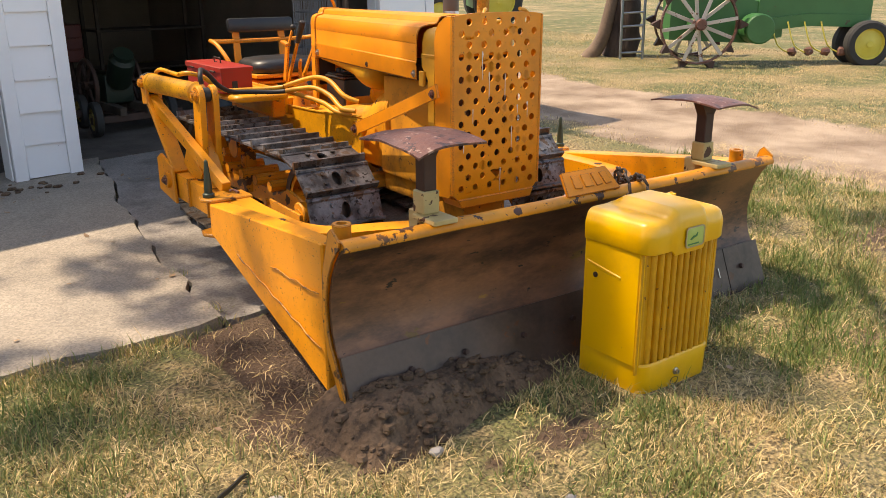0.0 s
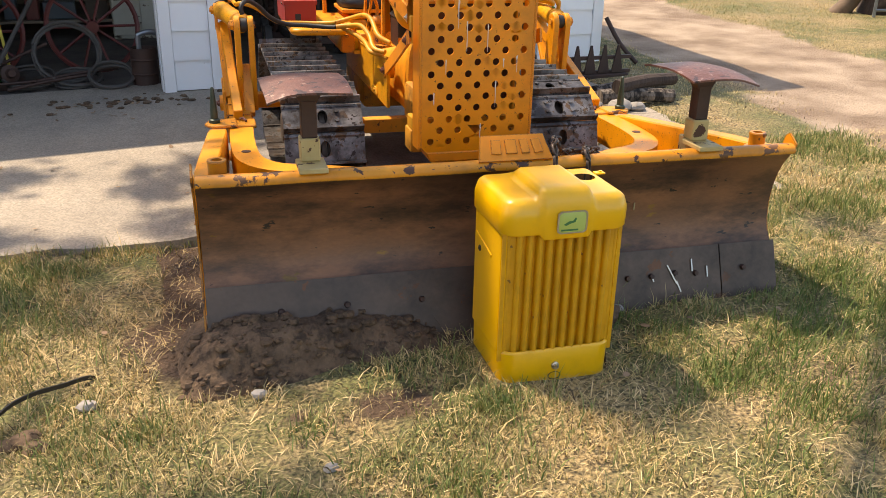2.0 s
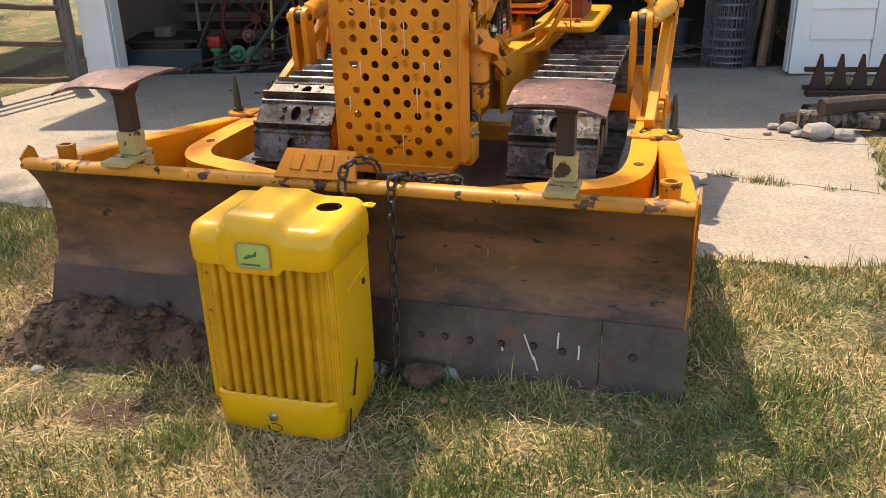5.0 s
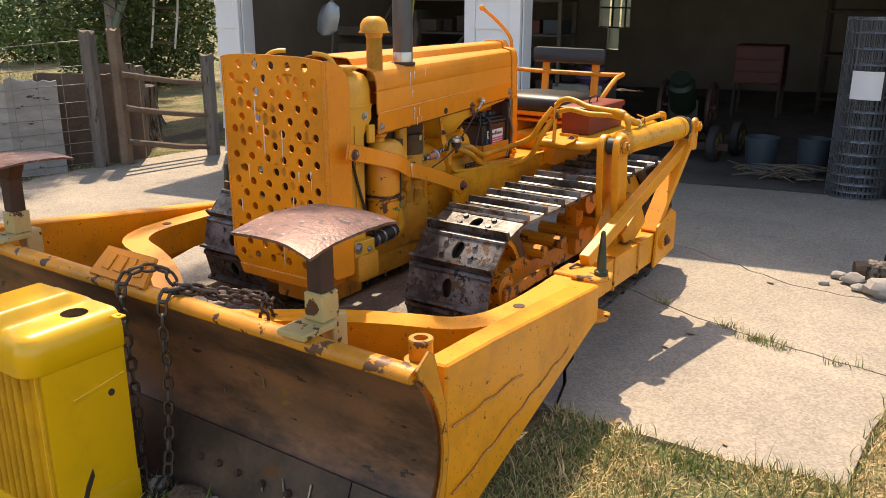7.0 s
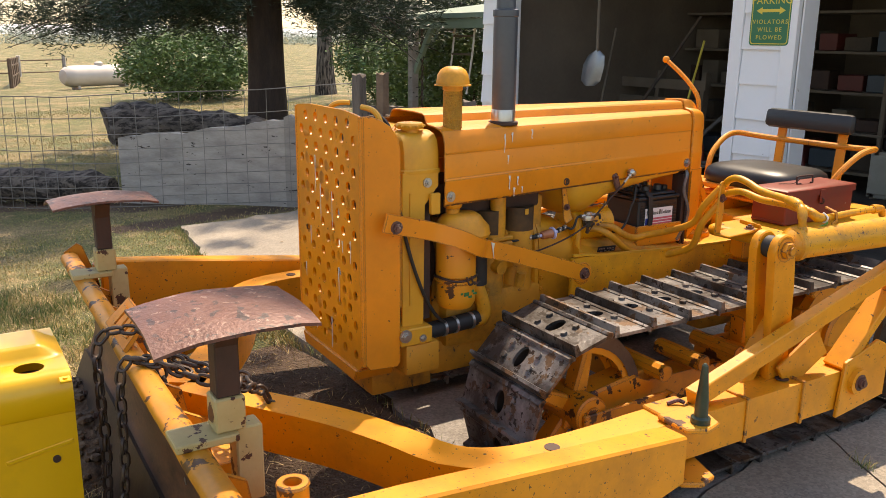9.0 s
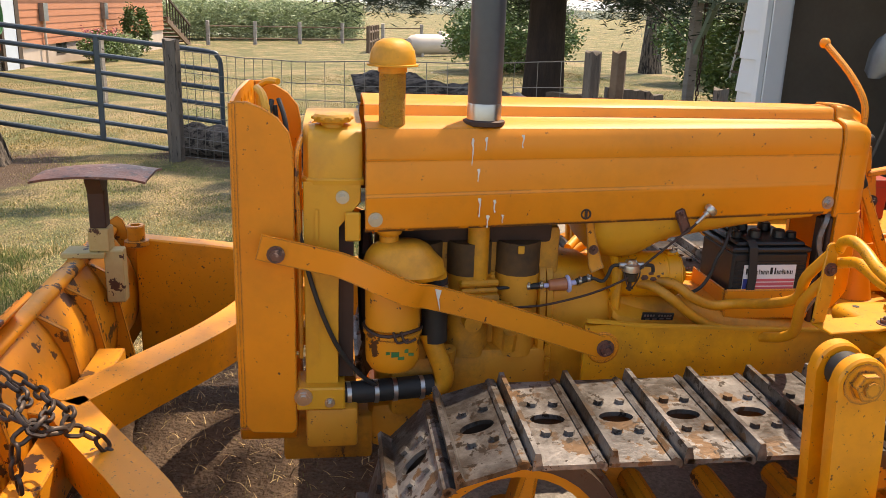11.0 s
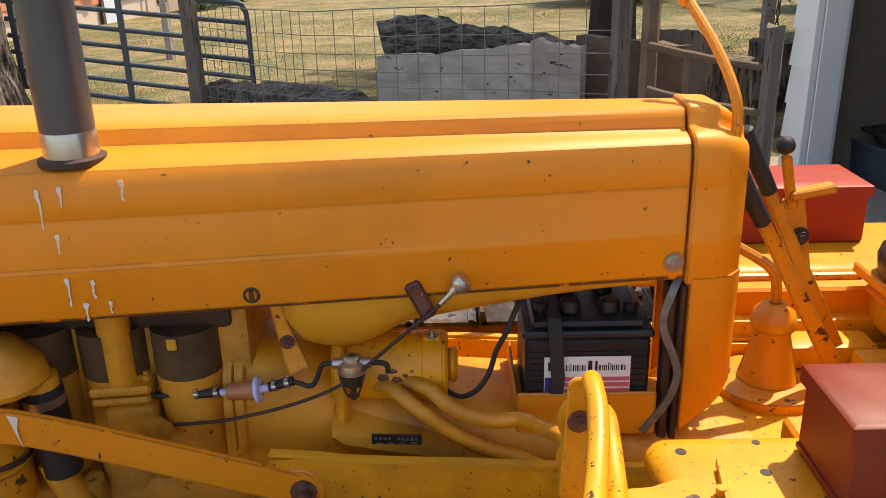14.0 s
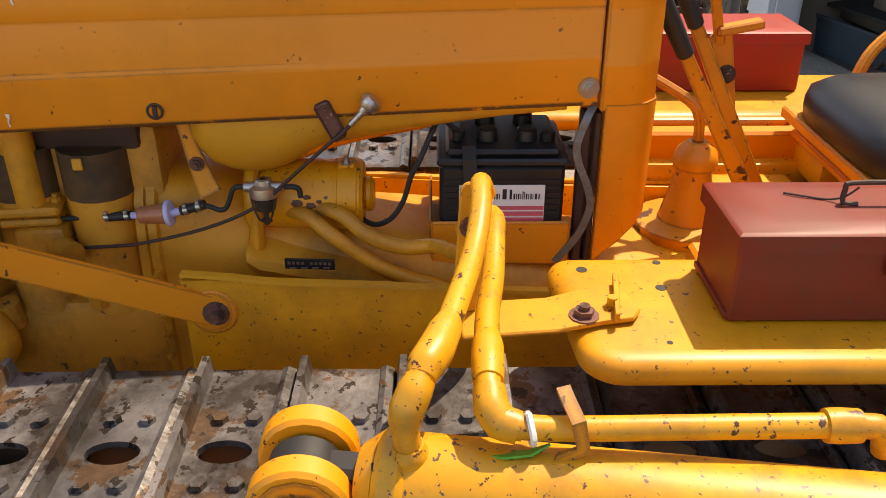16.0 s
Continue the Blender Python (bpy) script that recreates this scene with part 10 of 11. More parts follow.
for y in (4.62, 5.9):
    bm = B()
    beam(bm, (-6.1, y, 1.54 + (y - 4.6) * 0.12), (-3.9, y, 1.56 + (y - 4.6) * 0.12), 0.05, 0.1)
    part("rafter_beam", bm, ROOFG, porch)
for x in (-5.95,):
    bm = B()
    z = G0(x, 4.62)
    beam(bm, (x, 4.62, z - 0.02), (x, 4.62, 1.53), 0.09, 0.09, (0, 1, 0))
    part("porch_post", bm, OLDWOOD, porch)
bm = B()
beam(bm, (-5.91, 4.62, 1.0), (-5.6, 4.62, 1.5), 0.05, 0.06)
part("brace", bm, ROOFG, porch)
blk = link_mesh("swing_link", 0.07, 0.04, 0.007, RUSTDARK)
for x, zb in ((-6.02, 0.35), (-5.78, 0.25)):
    swing = new("swing_chain")
    swing.parent = porch
    swing.location = -porch.location
    run_chain(swing, blk, [(x, 4.62, 1.56), (x + 0.01, 4.62, 1.0), (x, 4.62, zb)], 0.056, 4)
lad = thing("rope_ladder", "pale rope ladder hanging from the porch edge", "ladder", at=(-5.45, 4.9, 1.0))
for dx in (0, 0.36):
    bm = B()
    tube(bm, [(-5.52 + dx, 4.9, 1.6), (-5.57 + dx, 4.9, 1.2), (-5.66 + dx, 4.9, 0.78)], 0.012, 6, 4)
    part("rope", bm, LABELW, lad)
for z in (1.42, 1.22, 1.02, 0.84):
    bm = B()
    x = -5.52 - (1.6 - z) * 0.16
    cyl(bm, (x, 4.9, z), (x + 0.36, 4.9, z), 0.014, n=6)
    part("rung", bm, LIGHTWOOD, lad)
bm = B()
beam(bm, (-6.9, 4.45, 1.58), (-6.0, 4.7, 1.62), 0.3, 0.05, bev=0.004)
tagged(part("grey_board", bm, TARP), "dark grey board sticking out under the porch roof", "board")

# ---- propane tank ----
tank = thing("propane_tank", "cream painted propane tank on legs beyond the lawn", "tank", at=(-30.5, 8.0, 0))
tz = G0(-30.5, 8.0)
bm = B()
ax = Vector((-0.35, 0.94, 0)).normalized()
lathe(bm, [(0.06, -1.55), (0.24, -1.5), (0.34, -1.36), (0.38, -1.15), (0.38, 1.15), (0.34, 1.36), (0.24, 1.5), (0.06, 1.55)], (-30.5, 8.0, tz + 0.45), ax, 24)
part("vessel", bm, TANKM, tank)
bm = B()
lathe(bm, [(0.15, 0), (0.15, 0.10), (0.09, 0.15)], (-30.5, 8.0, tz + 0.80), n=14)
part("dome", bm, TANKM, tank)
for s in (-1, 1):
    bm = B()
    p = Vector((-30.5, 8.0, 0)) + ax * s
    box(bm, (p.x, p.y, tz + 0.04), (0.4, 0.12, 0.2), Matrix.Rotation(math.atan2(ax.y, ax.x) + math.pi / 2, 3, 'Z'), 0.01)
    part("leg", bm, FOUND, tank)
for i in range(5):
    x, y = -33.5 - 1.2 * i, 5.6 + 0.3 * i
    post(x, y, G0(x, y) + 1.1, 0.14, RAILWOOD)
for z in (0.45, 0.85):
    rail((-33.5, 5.6, G0(-33.5, 5.6) + z), (-38.3, 6.8, G0(-38, 6.8) + z), 0.06, RAILWOOD)

# ---- terracotta house ----
HA, HB = Vector((-18.0, -6.5, 0)), Vector((-38.2, -2.886, 0))
HD = (HB - HA).normalized()
HN = Vector((-HD.y, HD.x, 0)) * (-1 if HD.x * 0 - HD.y * 0 > 0 else 1)
HN = Vector((HD.y, -HD.x, 0))
if HN.y < 0:
    HN = -HN
house = thing("house", "single-storey terracotta lap-sided house with a pale foundation", "house", at=(-27, -6, -1))


def hp(s, o, z):
    return HA + HD * s + HN * o + Vector((0, 0, z))


def hbox(bm, s0, s1, o0, o1, z0, z1):
    rings(bm, [[hp(s0, o0, z), hp(s1, o0, z), hp(s1, o1, z), hp(s0, o1, z)] for z in (z0, z1)])


HL_ = 21.0
bm = B()
hbox(bm, -8, HL_, -8.0, -0.06, -1.4, -0.12)
part("foundation", bm, FOUND, house)
bm = B()
hbox(bm, -8, HL_, -8.0, -0.03, -0.12, 2.4)
wall = part("wall", bm, SIDING, house)
bm = B()
rings(bm, [[hp(-8, 0.0, 0), hp(HL_, 0.0, 0), hp(HL_, -0.028, 0), hp(-8, -0.028, 0)], [hp(-8, -0.018, 0.2), hp(HL_, -0.018, 0.2), hp(HL_, -0.028, 0.2), hp(-8, -0.028, 0.2)]])
lap = to_mesh("siding_board", bm, SIDING)
for i in range(13):
    ob = share("siding_board", lap, house, Matrix.Translation(Vector((0, 0, -0.12 + 0.2 * i)) - house.location))
bm = B()
rings(bm, [[hp(-8.5, 0.5, 2.4), hp(HL_ + 0.5, 0.5, 2.4), hp(HL_ + 0.5, -8.5, 2.4), hp(-8.5, -8.5, 2.4)], [hp(-8.5, 0.5, 2.55), hp(HL_ + 0.5, 0.5, 2.55), hp(HL_ + 0.5, -8.5, 2.55), hp(-8.5, -8.5, 2.55)], [hp(-8.5, -3.9, 4.2), hp(HL_ + 0.5, -3.9, 4.2), hp(HL_ + 0.5, -4.1, 4.2), hp(-8.5, -4.1, 4.2)]])
part("roof", bm, DARKWOOD, house)
DOORB = surface("pale_blue_door_paint", (0.50, 0.58, 0.68), (0.58, 0.66, 0.75), 4, 0.45, 0, 0.02, 40)
bm = B()
hbox(bm, 4.55, 5.35, 0.0, 0.03, -0.72, 1.35)
door = part("door", bm, DOORB, house)
bm = B()
hbox(bm, 4.40, 4.55, 0.0, 0.05, -0.75, 1.45)
part("door_frame", bm, DARKWOOD, door)
bm = B()
hbox(bm, 5.35, 5.6, 0.0, 0.05, -0.75, 1.45)
part("door_frame", bm, DARKWOOD, door)
for s0, s1, z0, z1 in ((8.3, 9.1, -0.42, -0.08), (17.2, 18.4, -0.5, -0.02)):
    bm = B()
    hbox(bm, s0, s1, -0.05, -0.03, z0, z1)
    part("window", bm, GLASSY, house)
bm = B()
hbox(bm, 0.2, 2.0, -0.02, 0.01, 0.9, 2.0)
part("window", bm, GLASSY, house)
for s, z0, z1 in ((7.25, 0.55, 1.05), (12.7, 0.5, 1.05)):
    mb = thing("meter_box", "grey utility meter box on the house wall", "meter box", "meter boxes", hp(s, 0.1, z0))
    bm = B()
    hbox(bm, s - 0.17, s + 0.17, 0.0, 0.14, z0, z1)
    part("body", bm, GALV, mb)
    bm = B()
    cyl(bm, hp(s, 0.06, z0), hp(s, 0.06, -0.9), 0.04, n=8)
    part("conduit", bm, FOUND, mb)
hc = thing("garden_hose", "coiled green garden hose hung on the house wall", "hose", at=hp(4.1, 0.1, 0.8))
for i in range(5):
    bm = B()
    r = 0.20 + 0.025 * i
    tube(bm, [hp(3.95 + r * math.cos(2 * math.pi * k / 20), 0.06 + 0.03 * i, 0.75 + 1.5 * r * math.sin(2 * math.pi * k / 20)) for k in range(20)], 0.022, 6, 1, close=True)
    part("coil", bm, BADGEG, hc)
# path edge and boards
bm = B()
rings(bm, [[hp(-6, 1.6, -1.2), hp(20, 1.8, -1.2), hp(20, 1.2, -1.2), hp(-6, 1.0, -1.2)], [hp(-6, 1.6, -0.72), hp(20, 1.8, -1.0), hp(20, 1.2, -1.0), hp(-6, 1.0, -0.72)]])
tagged(part("path_kerb", bm, CONCRETE), "pale concrete path edge before the house", "kerb", kind="structure")
for i in range(4):
    bm = B()
    beam(bm, hp(3.6 + 0.5 * i, 0.8, -0.75), hp(5.2 + 0.5 * i, 1.1, -0.72), 0.14, 0.06)
    tagged(part("loose_board", bm, SIDING), "reddish loose board lying by the house path", "board", "loose boards")
# stairs and railing at the far corner
stairs = thing("stairs", "dark timber stairs with railings at the house corner", "stairs", at=hp(22, 0, -1))
for i in range(7):
    bm = B()
    s = 21.3 + 0.62 * i
    hbox(bm, s, s + 0.66, -1.5, 0.1, 0.35 - 0.2 * i, 0.42 - 0.2 * i)
    part("tread", bm, RAILWOOD, stairs)
for o in (0.1, -1.5):
    bm = B()
    beam(bm, hp(21.2, o, 1.35), hp(25.7, o, -0.05), 0.08, 0.1)
    part("handrail", bm, DARKWOOD, stairs)
    bm = B()
    beam(bm, hp(21.2, o, 0.3), hp(25.9, o, -1.15), 0.08, 0.24)
    part("stringer", bm, RAILWOOD, stairs)
    for i in range(9):
        s = 21.3 + 0.52 * i
        bm = B()
        beam(bm, hp(s, o, 0.35 - 0.312 * (s - 21.2)), hp(s, o, 1.33 - 0.312 * (s - 21.2)), 0.05, 0.05, (1, 0, 0))
        part("baluster", bm, DARKWOOD, stairs)
for i in range(6):
    x, y = -42.5 - 0.6 * i, -1.0 + 2.3 * i
    post(x, y, -0.93 + 1.15, 0.16, OLDWOOD)
for z in (0.3, 0.9):
    rail((-42.5, -1.0, -0.93 + z), (-45.5, 10.5, -0.9 + z), 0.035, RAILWOOD)

# ---- old green tractor beside the drive ----
def drum(bm, c, axis, r, w, n=20):
    d = Vector(axis).normalized()
    cyl(bm, Vector(c) - d * w / 2, Vector(c) + d * w / 2, r, n=n, bev=0.015)


trac = thing("old_tractor", "vintage green tractor with pale steel lugged wheels on the lawn", "tractor", at=(8.0, 3.2, 0.2))
F0, F1 = Vector((7.55, 3.75, 0)), Vector((9.15, 2.35, 0))
TD = (F1 - F0).normalized()
TN = Vector((-TD.y, TD.x, 0))


def tp(a, o, z):
    return F0 + TD * a + TN * o + Vector((0, 0, 0.2 + z - (0.12 if z > 0.35 else 0)))


def spoke_wheel(c, R, count, lugs):
    w = part("steel_wheel", (lambda bm: (drum(bm, c, TN, 0.075, 0.22, 14), bm)[1])(B()), RUST, trac)
    bm = B()
    rings(bm, [[tuple(c + TD * (r * math.cos(a)) + Vector((0, 0, r * math.sin(a))) + TN * h) for r, h in ((R, -0.03), (R, 0.03), (R - 0.02, 0.03), (R - 0.02, -0.03))] for a in [2 * math.pi * i / 36 for i in range(36)]], False, True)
    part("rim", bm, RUST, w).location = (0, 0, 0)
    for i in range(count):
        a = 2 * math.pi * (i + 0.3) / count
        bm = B()
        h = 0.06 if i % 2 else -0.06
        beam(bm, c + TN * h, c + TD * (R - 0.01) * math.cos(a) + Vector((0, 0, (R - 0.01) * math.sin(a))) + TN * h * 0.5, 0.045, 0.02, TN, 0.003)
        part("spoke", bm, PALESTEEL, w).location = (0, 0, 0)
    for i in range(lugs):
        a = 2 * math.pi * i / lugs
        bm = B()
        d = TD * math.cos(a) + Vector((0, 0, math.sin(a)))
        t_ = TD * -math.sin(a) + Vector((0, 0, math.cos(a)))
        p = c + d * R + TN * (0.06 if i % 2 else -0.06)
        rings(bm, [[p + t_ * x + TN * y for x, y in ((-0.06, -0.05), (0.06, -0.05), (0.06, 0.05), (-0.06, 0.05))], [p + d * 0.1 + t_ * x + TN * y for x, y in ((-0.008, -0.05), (0.008, -0.05), (0.008, 0.05), (-0.008, 0.05))]])
        part("lug", bm, RUSTDARK, w).location = (0, 0, 0)


spoke_wheel(tp(0, -0.28, 0.68), 0.50, 12, 10)
spoke_wheel(tp(0.25, 1.0, 0.68), 0.50, 12, 10)
for o in (-0.22, 0.10):
    spoked("wheel", trac, tp(2.25, o, 0.30), TN, 0.30, 0.15, WHEELY, TYRE, hub=0.04)
bm = B()
rings(bm, [[tp(a, o, z) for o, z in ((-0.02, z0), (0.42, z0), (0.42, z1), (0.32, z1 + 0.07), (0.08, z1 + 0.07), (-0.02, z1))] for a, z0, z1 in ((0.85, 0.75, 1.2), (1.4, 0.72, 1.25), (2.25, 0.7, 1.25), (2.35, 0.75, 1.15))])
part("bonnet", bm, GREENP, trac)
bm = B()
rings(bm, [[tp(a, o, z) for o, z in ((0.0, z0), (0.4, z0), (0.4, z1), (0.0, z1))] for a, z0, z1 in ((-0.3, 0.35, 1.0), (0.3, 0.32, 1.1), (0.85, 0.42, 0.95), (1.2, 0.5, 0.78))])
part("gearcase", bm, GREENP, trac)
bm = B()
rings(bm, [[tp(a, o, z) for o, z in ((-0.06, z0), (0.06, z0), (0.06, z0 + 0.16), (-0.06, z0 + 0.16))] for a, z0 in ((0.8, 0.56), (1.5, 0.64), (2.3, 0.62))])
part("frame_rail", bm, GREENP, trac)
bm = B()
drum(bm, tp(0.78, -0.2, 0.62), TN, 0.19, 0.3, 22)
part("belt_pulley", bm, GREENP, trac)
bm = B()
cyl(bm, tp(2.25, -0.22, 0.30), tp(2.25, 0.10, 0.30), 0.05, n=10)
cyl(bm, tp(2.25, -0.06, 0.30), tp(2.3, 0.0, 0.75), 0.06, n=10)
part("front_pedestal", bm, GREENP, trac)
bm = B()
drum(bm, tp(0, 0.36, 0.66), TN, 0.09, 1.1, 12)
part("rear_axle", bm, GREENP, trac)
for i in range(4):
    bm = B()
    a = 1.0 + 0.22 * i
    tube(bm, [tp(a, -0.1, 0.7), tp(a + 0.1, -0.15, 0.4), tp(a + 0.28, -0.15, 0.18)], 0.010, 6, 3)
    part("cultivator_shank", bm, WHEELY, trac)
    bm = B()
    lump(bm, tp(a + 0.3, -0.15, 0.2), (0.07, 0.06, 0.06), i, 8, 6)
    part("shovel_point", bm, RUST, trac)

# dead trunk with a leaning metal gate beside the tractor
bm = B()
bark_trunk_pts = [(7.75, 5.05, 0.15), (7.8, 5.0, 0.6), (7.78, 4.95, 1.3), (7.9, 5.0, 2.6)]
tube(bm, bark_trunk_pts, 0.24, 20, 7, 0.16)
for v in bm.verts:
    v.co += Vector((noise.noise(v.co * 5), noise.noise(v.co * 5 + Vector((5, 0, 0))), 0)) * 0.08
tagged(part("dead_tree", bm, SPRUCEBARK, sharp=60), "dead dark tree trunk beside the tractor", "tree")
bm = B()
tube(bm, [(7.35, 5.3, 0.2), (7.5, 5.15, 0.55), (7.62, 5.05, 1.4)], 0.12, 12, 6, 0.07)
tagged(part("leaning_limb", bm, RAILWOOD, sharp=60), "broken bark limb leaning on the dead trunk", "branch")
tg = thing("metal_ladder_rack", "grey tubular metal rack leaning against the dead trunk", "rack", at=(7.5, 4.7, 0.2))
A0, A1 = Vector((7.42, 4.78, 0.22)), Vector((7.62, 4.55, 0.24))
for p in (A0, A1):
    bm = B()
    cyl(bm, p, p + Vector((0.02, 0.03, 1.3)), 0.02, n=8)
    part("upright", bm, GALV, tg)
for i in range(7):
    bm = B()
    z = Vector((0.003 * i, 0.004 * i, 0.10 + 0.18 * i))
    cyl(bm, A0 + z, A1 + z, 0.016, n=8)
    part("rung", bm, GALV, tg)

far = thing("old_tractor", "green tractor with yellow wheels parked far down the drive", "tractor", "far tractors", (9.6, 10.3, 0.25))
fz = G0(9.6, 10.3)
for dx, dy, R, w in ((-0.9, -0.3, 0.30, 0.14), (-0.55, 0.1, 0.30, 0.14), (0.4, -0.6, 0.5, 0.26), (0.9, 0.2, 0.5, 0.26)):
    spoked("wheel", far, (9.6 + dx, 10.3 + dy, fz + R), (0.5, 0.86, 0), R, w, WHEELY, TYRE, hub=0.05)
bm = B()
beam(bm, (8.6, 10.2, fz + 0.75), (10.4, 10.3, fz + 0.8), 0.45, 0.5)
part("body", bm, GREENP, far)
bm = B()
beam(bm, (9.9, 10.1, fz + 0.55), (10.1, 10.5, fz + 0.6), 0.3, 0.4)
part("rear_axle", bm, GREENP, far)


# ---- shrubs by the house, hedges, field, hills ----
p_ = hp(9.5, 0.9, 0)
shrub("flower_bush", "low green bush with pink flowers by the house", p_.x, p_.y, 1.3, 0.6, 0.95, 160, 26, 0.06, SHRUB, 51)
leafs = shrub("flower_bush", "pale green shrub at the house wall", hp(11.8, 0.9, 0).x, hp(11.8, 0.9, 0).y, 1.2, 0.6, 0.8, 140, 26, 0.06, HEDGE, 52)
p_ = hp(9.2, 1.0, 0)
leaf_cloud("flowers", [(p_.x + rnd.gauss(0, 0.7), p_.y + rnd.gauss(0, 0.3), G0(p_.x, p_.y) + rnd.uniform(0.7, 1.0)) for _ in range(60)], 8, (0.05, 0.05, 0.03), 0.035, FLOWER, 53, leafs)
p_ = hp(13.8, 0.8, 0)
shrub("columnar_shrub", "tall narrow dark green shrub at the house wall", p_.x, p_.y, 0.65, 0.5, 1.75, 170, 26, 0.06, LEAFG, 54)

# Distance haze is tinted into these far leaves.
HAZE = leafy("haze_tinted_leaves", (0.30, 0.36, 0.30), (0.40, 0.45, 0.38))
hedge = tagged(new("willow_hedge"), "long hazy belt of willows beyond the field", "trees", kind="stuff")
cs = []
for i in range(1500):
    t = rnd.uniform(0, 1)
    y = -6 + 13.5 * t
    h = 1.95 + 0.25 * noise.noise((t * 8, 0, 0)) + 0.25 * noise.noise((t * 30, 3, 0))
    cs.append((-49 + rnd.gauss(0, 0.9), y, -0.9 + h * rnd.uniform(0.05, 1.0) ** 0.8))
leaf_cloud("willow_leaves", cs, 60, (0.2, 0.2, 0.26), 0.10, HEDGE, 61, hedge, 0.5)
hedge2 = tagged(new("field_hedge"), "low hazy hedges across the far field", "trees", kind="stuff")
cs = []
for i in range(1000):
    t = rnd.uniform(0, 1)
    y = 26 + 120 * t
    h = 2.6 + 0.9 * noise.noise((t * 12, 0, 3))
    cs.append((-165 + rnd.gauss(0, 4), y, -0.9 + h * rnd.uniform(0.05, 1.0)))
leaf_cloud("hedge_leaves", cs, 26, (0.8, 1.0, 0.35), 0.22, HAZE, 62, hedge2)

# The hills' pale grey is haze put into the colour.
HILL = surface("haze_tinted_hills", (0.55, 0.57, 0.58), (0.62, 0.63, 0.63), 0.01, 0.95, 0, 0.0, 0.05)
bm = B()
loops = []
for i in range(61):
    a = radians(95 + 150 * i / 60)
    R = 820
    h = 6 + 4 * noise.noise((i * 0.13, 0, 0)) + 2 * noise.noise((i * 0.5, 2, 0))
    d = Vector((math.cos(a), math.sin(a), 0))
    loops.append([d * (R - 90) + Vector((0, 0, -3)), d * R + Vector((0, 0, h)), d * (R + 80) + Vector((0, 0, -3))])
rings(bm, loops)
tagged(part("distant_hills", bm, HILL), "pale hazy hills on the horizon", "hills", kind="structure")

# Field paled so that its colour holds the haze.
FIELD = surface("haze_paled_field", (0.32, 0.37, 0.22), (0.42, 0.45, 0.29), 0.05, 0.95, 0, 0.0, 0.8, ((0.44, 0.36, 0.25), 0.03, 0.56))
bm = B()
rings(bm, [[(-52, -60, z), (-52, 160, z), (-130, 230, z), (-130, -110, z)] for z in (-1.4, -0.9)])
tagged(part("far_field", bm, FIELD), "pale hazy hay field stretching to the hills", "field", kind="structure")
# Paler strip farther out: more haze painted in, no crop of its own.
PALEFIELD = surface("haze_paled_farthest_field", (0.52, 0.55, 0.47), (0.62, 0.63, 0.56), 0.02, 0.95, 0, 0.0, 0.4)
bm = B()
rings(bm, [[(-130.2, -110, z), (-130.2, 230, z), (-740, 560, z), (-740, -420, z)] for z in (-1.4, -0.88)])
tagged(part("farthest_field", bm, PALEFIELD), "farthest field below the hills, paled for distance haze", "field", kind="structure")


# ---- grass, fallen leaves, weeds ----
GRASS = bpy.data.materials.new("grass_blades")
n, l, b = nodes_of(GRASS)
tone = n.new("ShaderNodeAttribute")
tone.attribute_name = "tone"
ramp = n.new("ShaderNodeValToRGB")
for i, (p, c) in enumerate(((0.0, (0.11, 0.072, 0.04)), (0.10, (0.74, 0.56, 0.30)), (0.34, (0.58, 0.42, 0.19)), (0.6, (0.27, 0.275, 0.10)), (1.0, (0.11, 0.175, 0.045)))):
    e = ramp.color_ramp.elements[0] if i == 0 else ramp.color_ramp.elements.new(p) if i < 4 else ramp.color_ramp.elements[-1]
    e.position, e.color = p, (*c, 1)
l.new(tone.outputs["Fac"], ramp.inputs[0])
l.new(ramp.outputs[0], b.inputs["Base Color"])
b.inputs["Roughness"].default_value = 0.6
b.inputs["Specular IOR Level"].default_value = 0.25


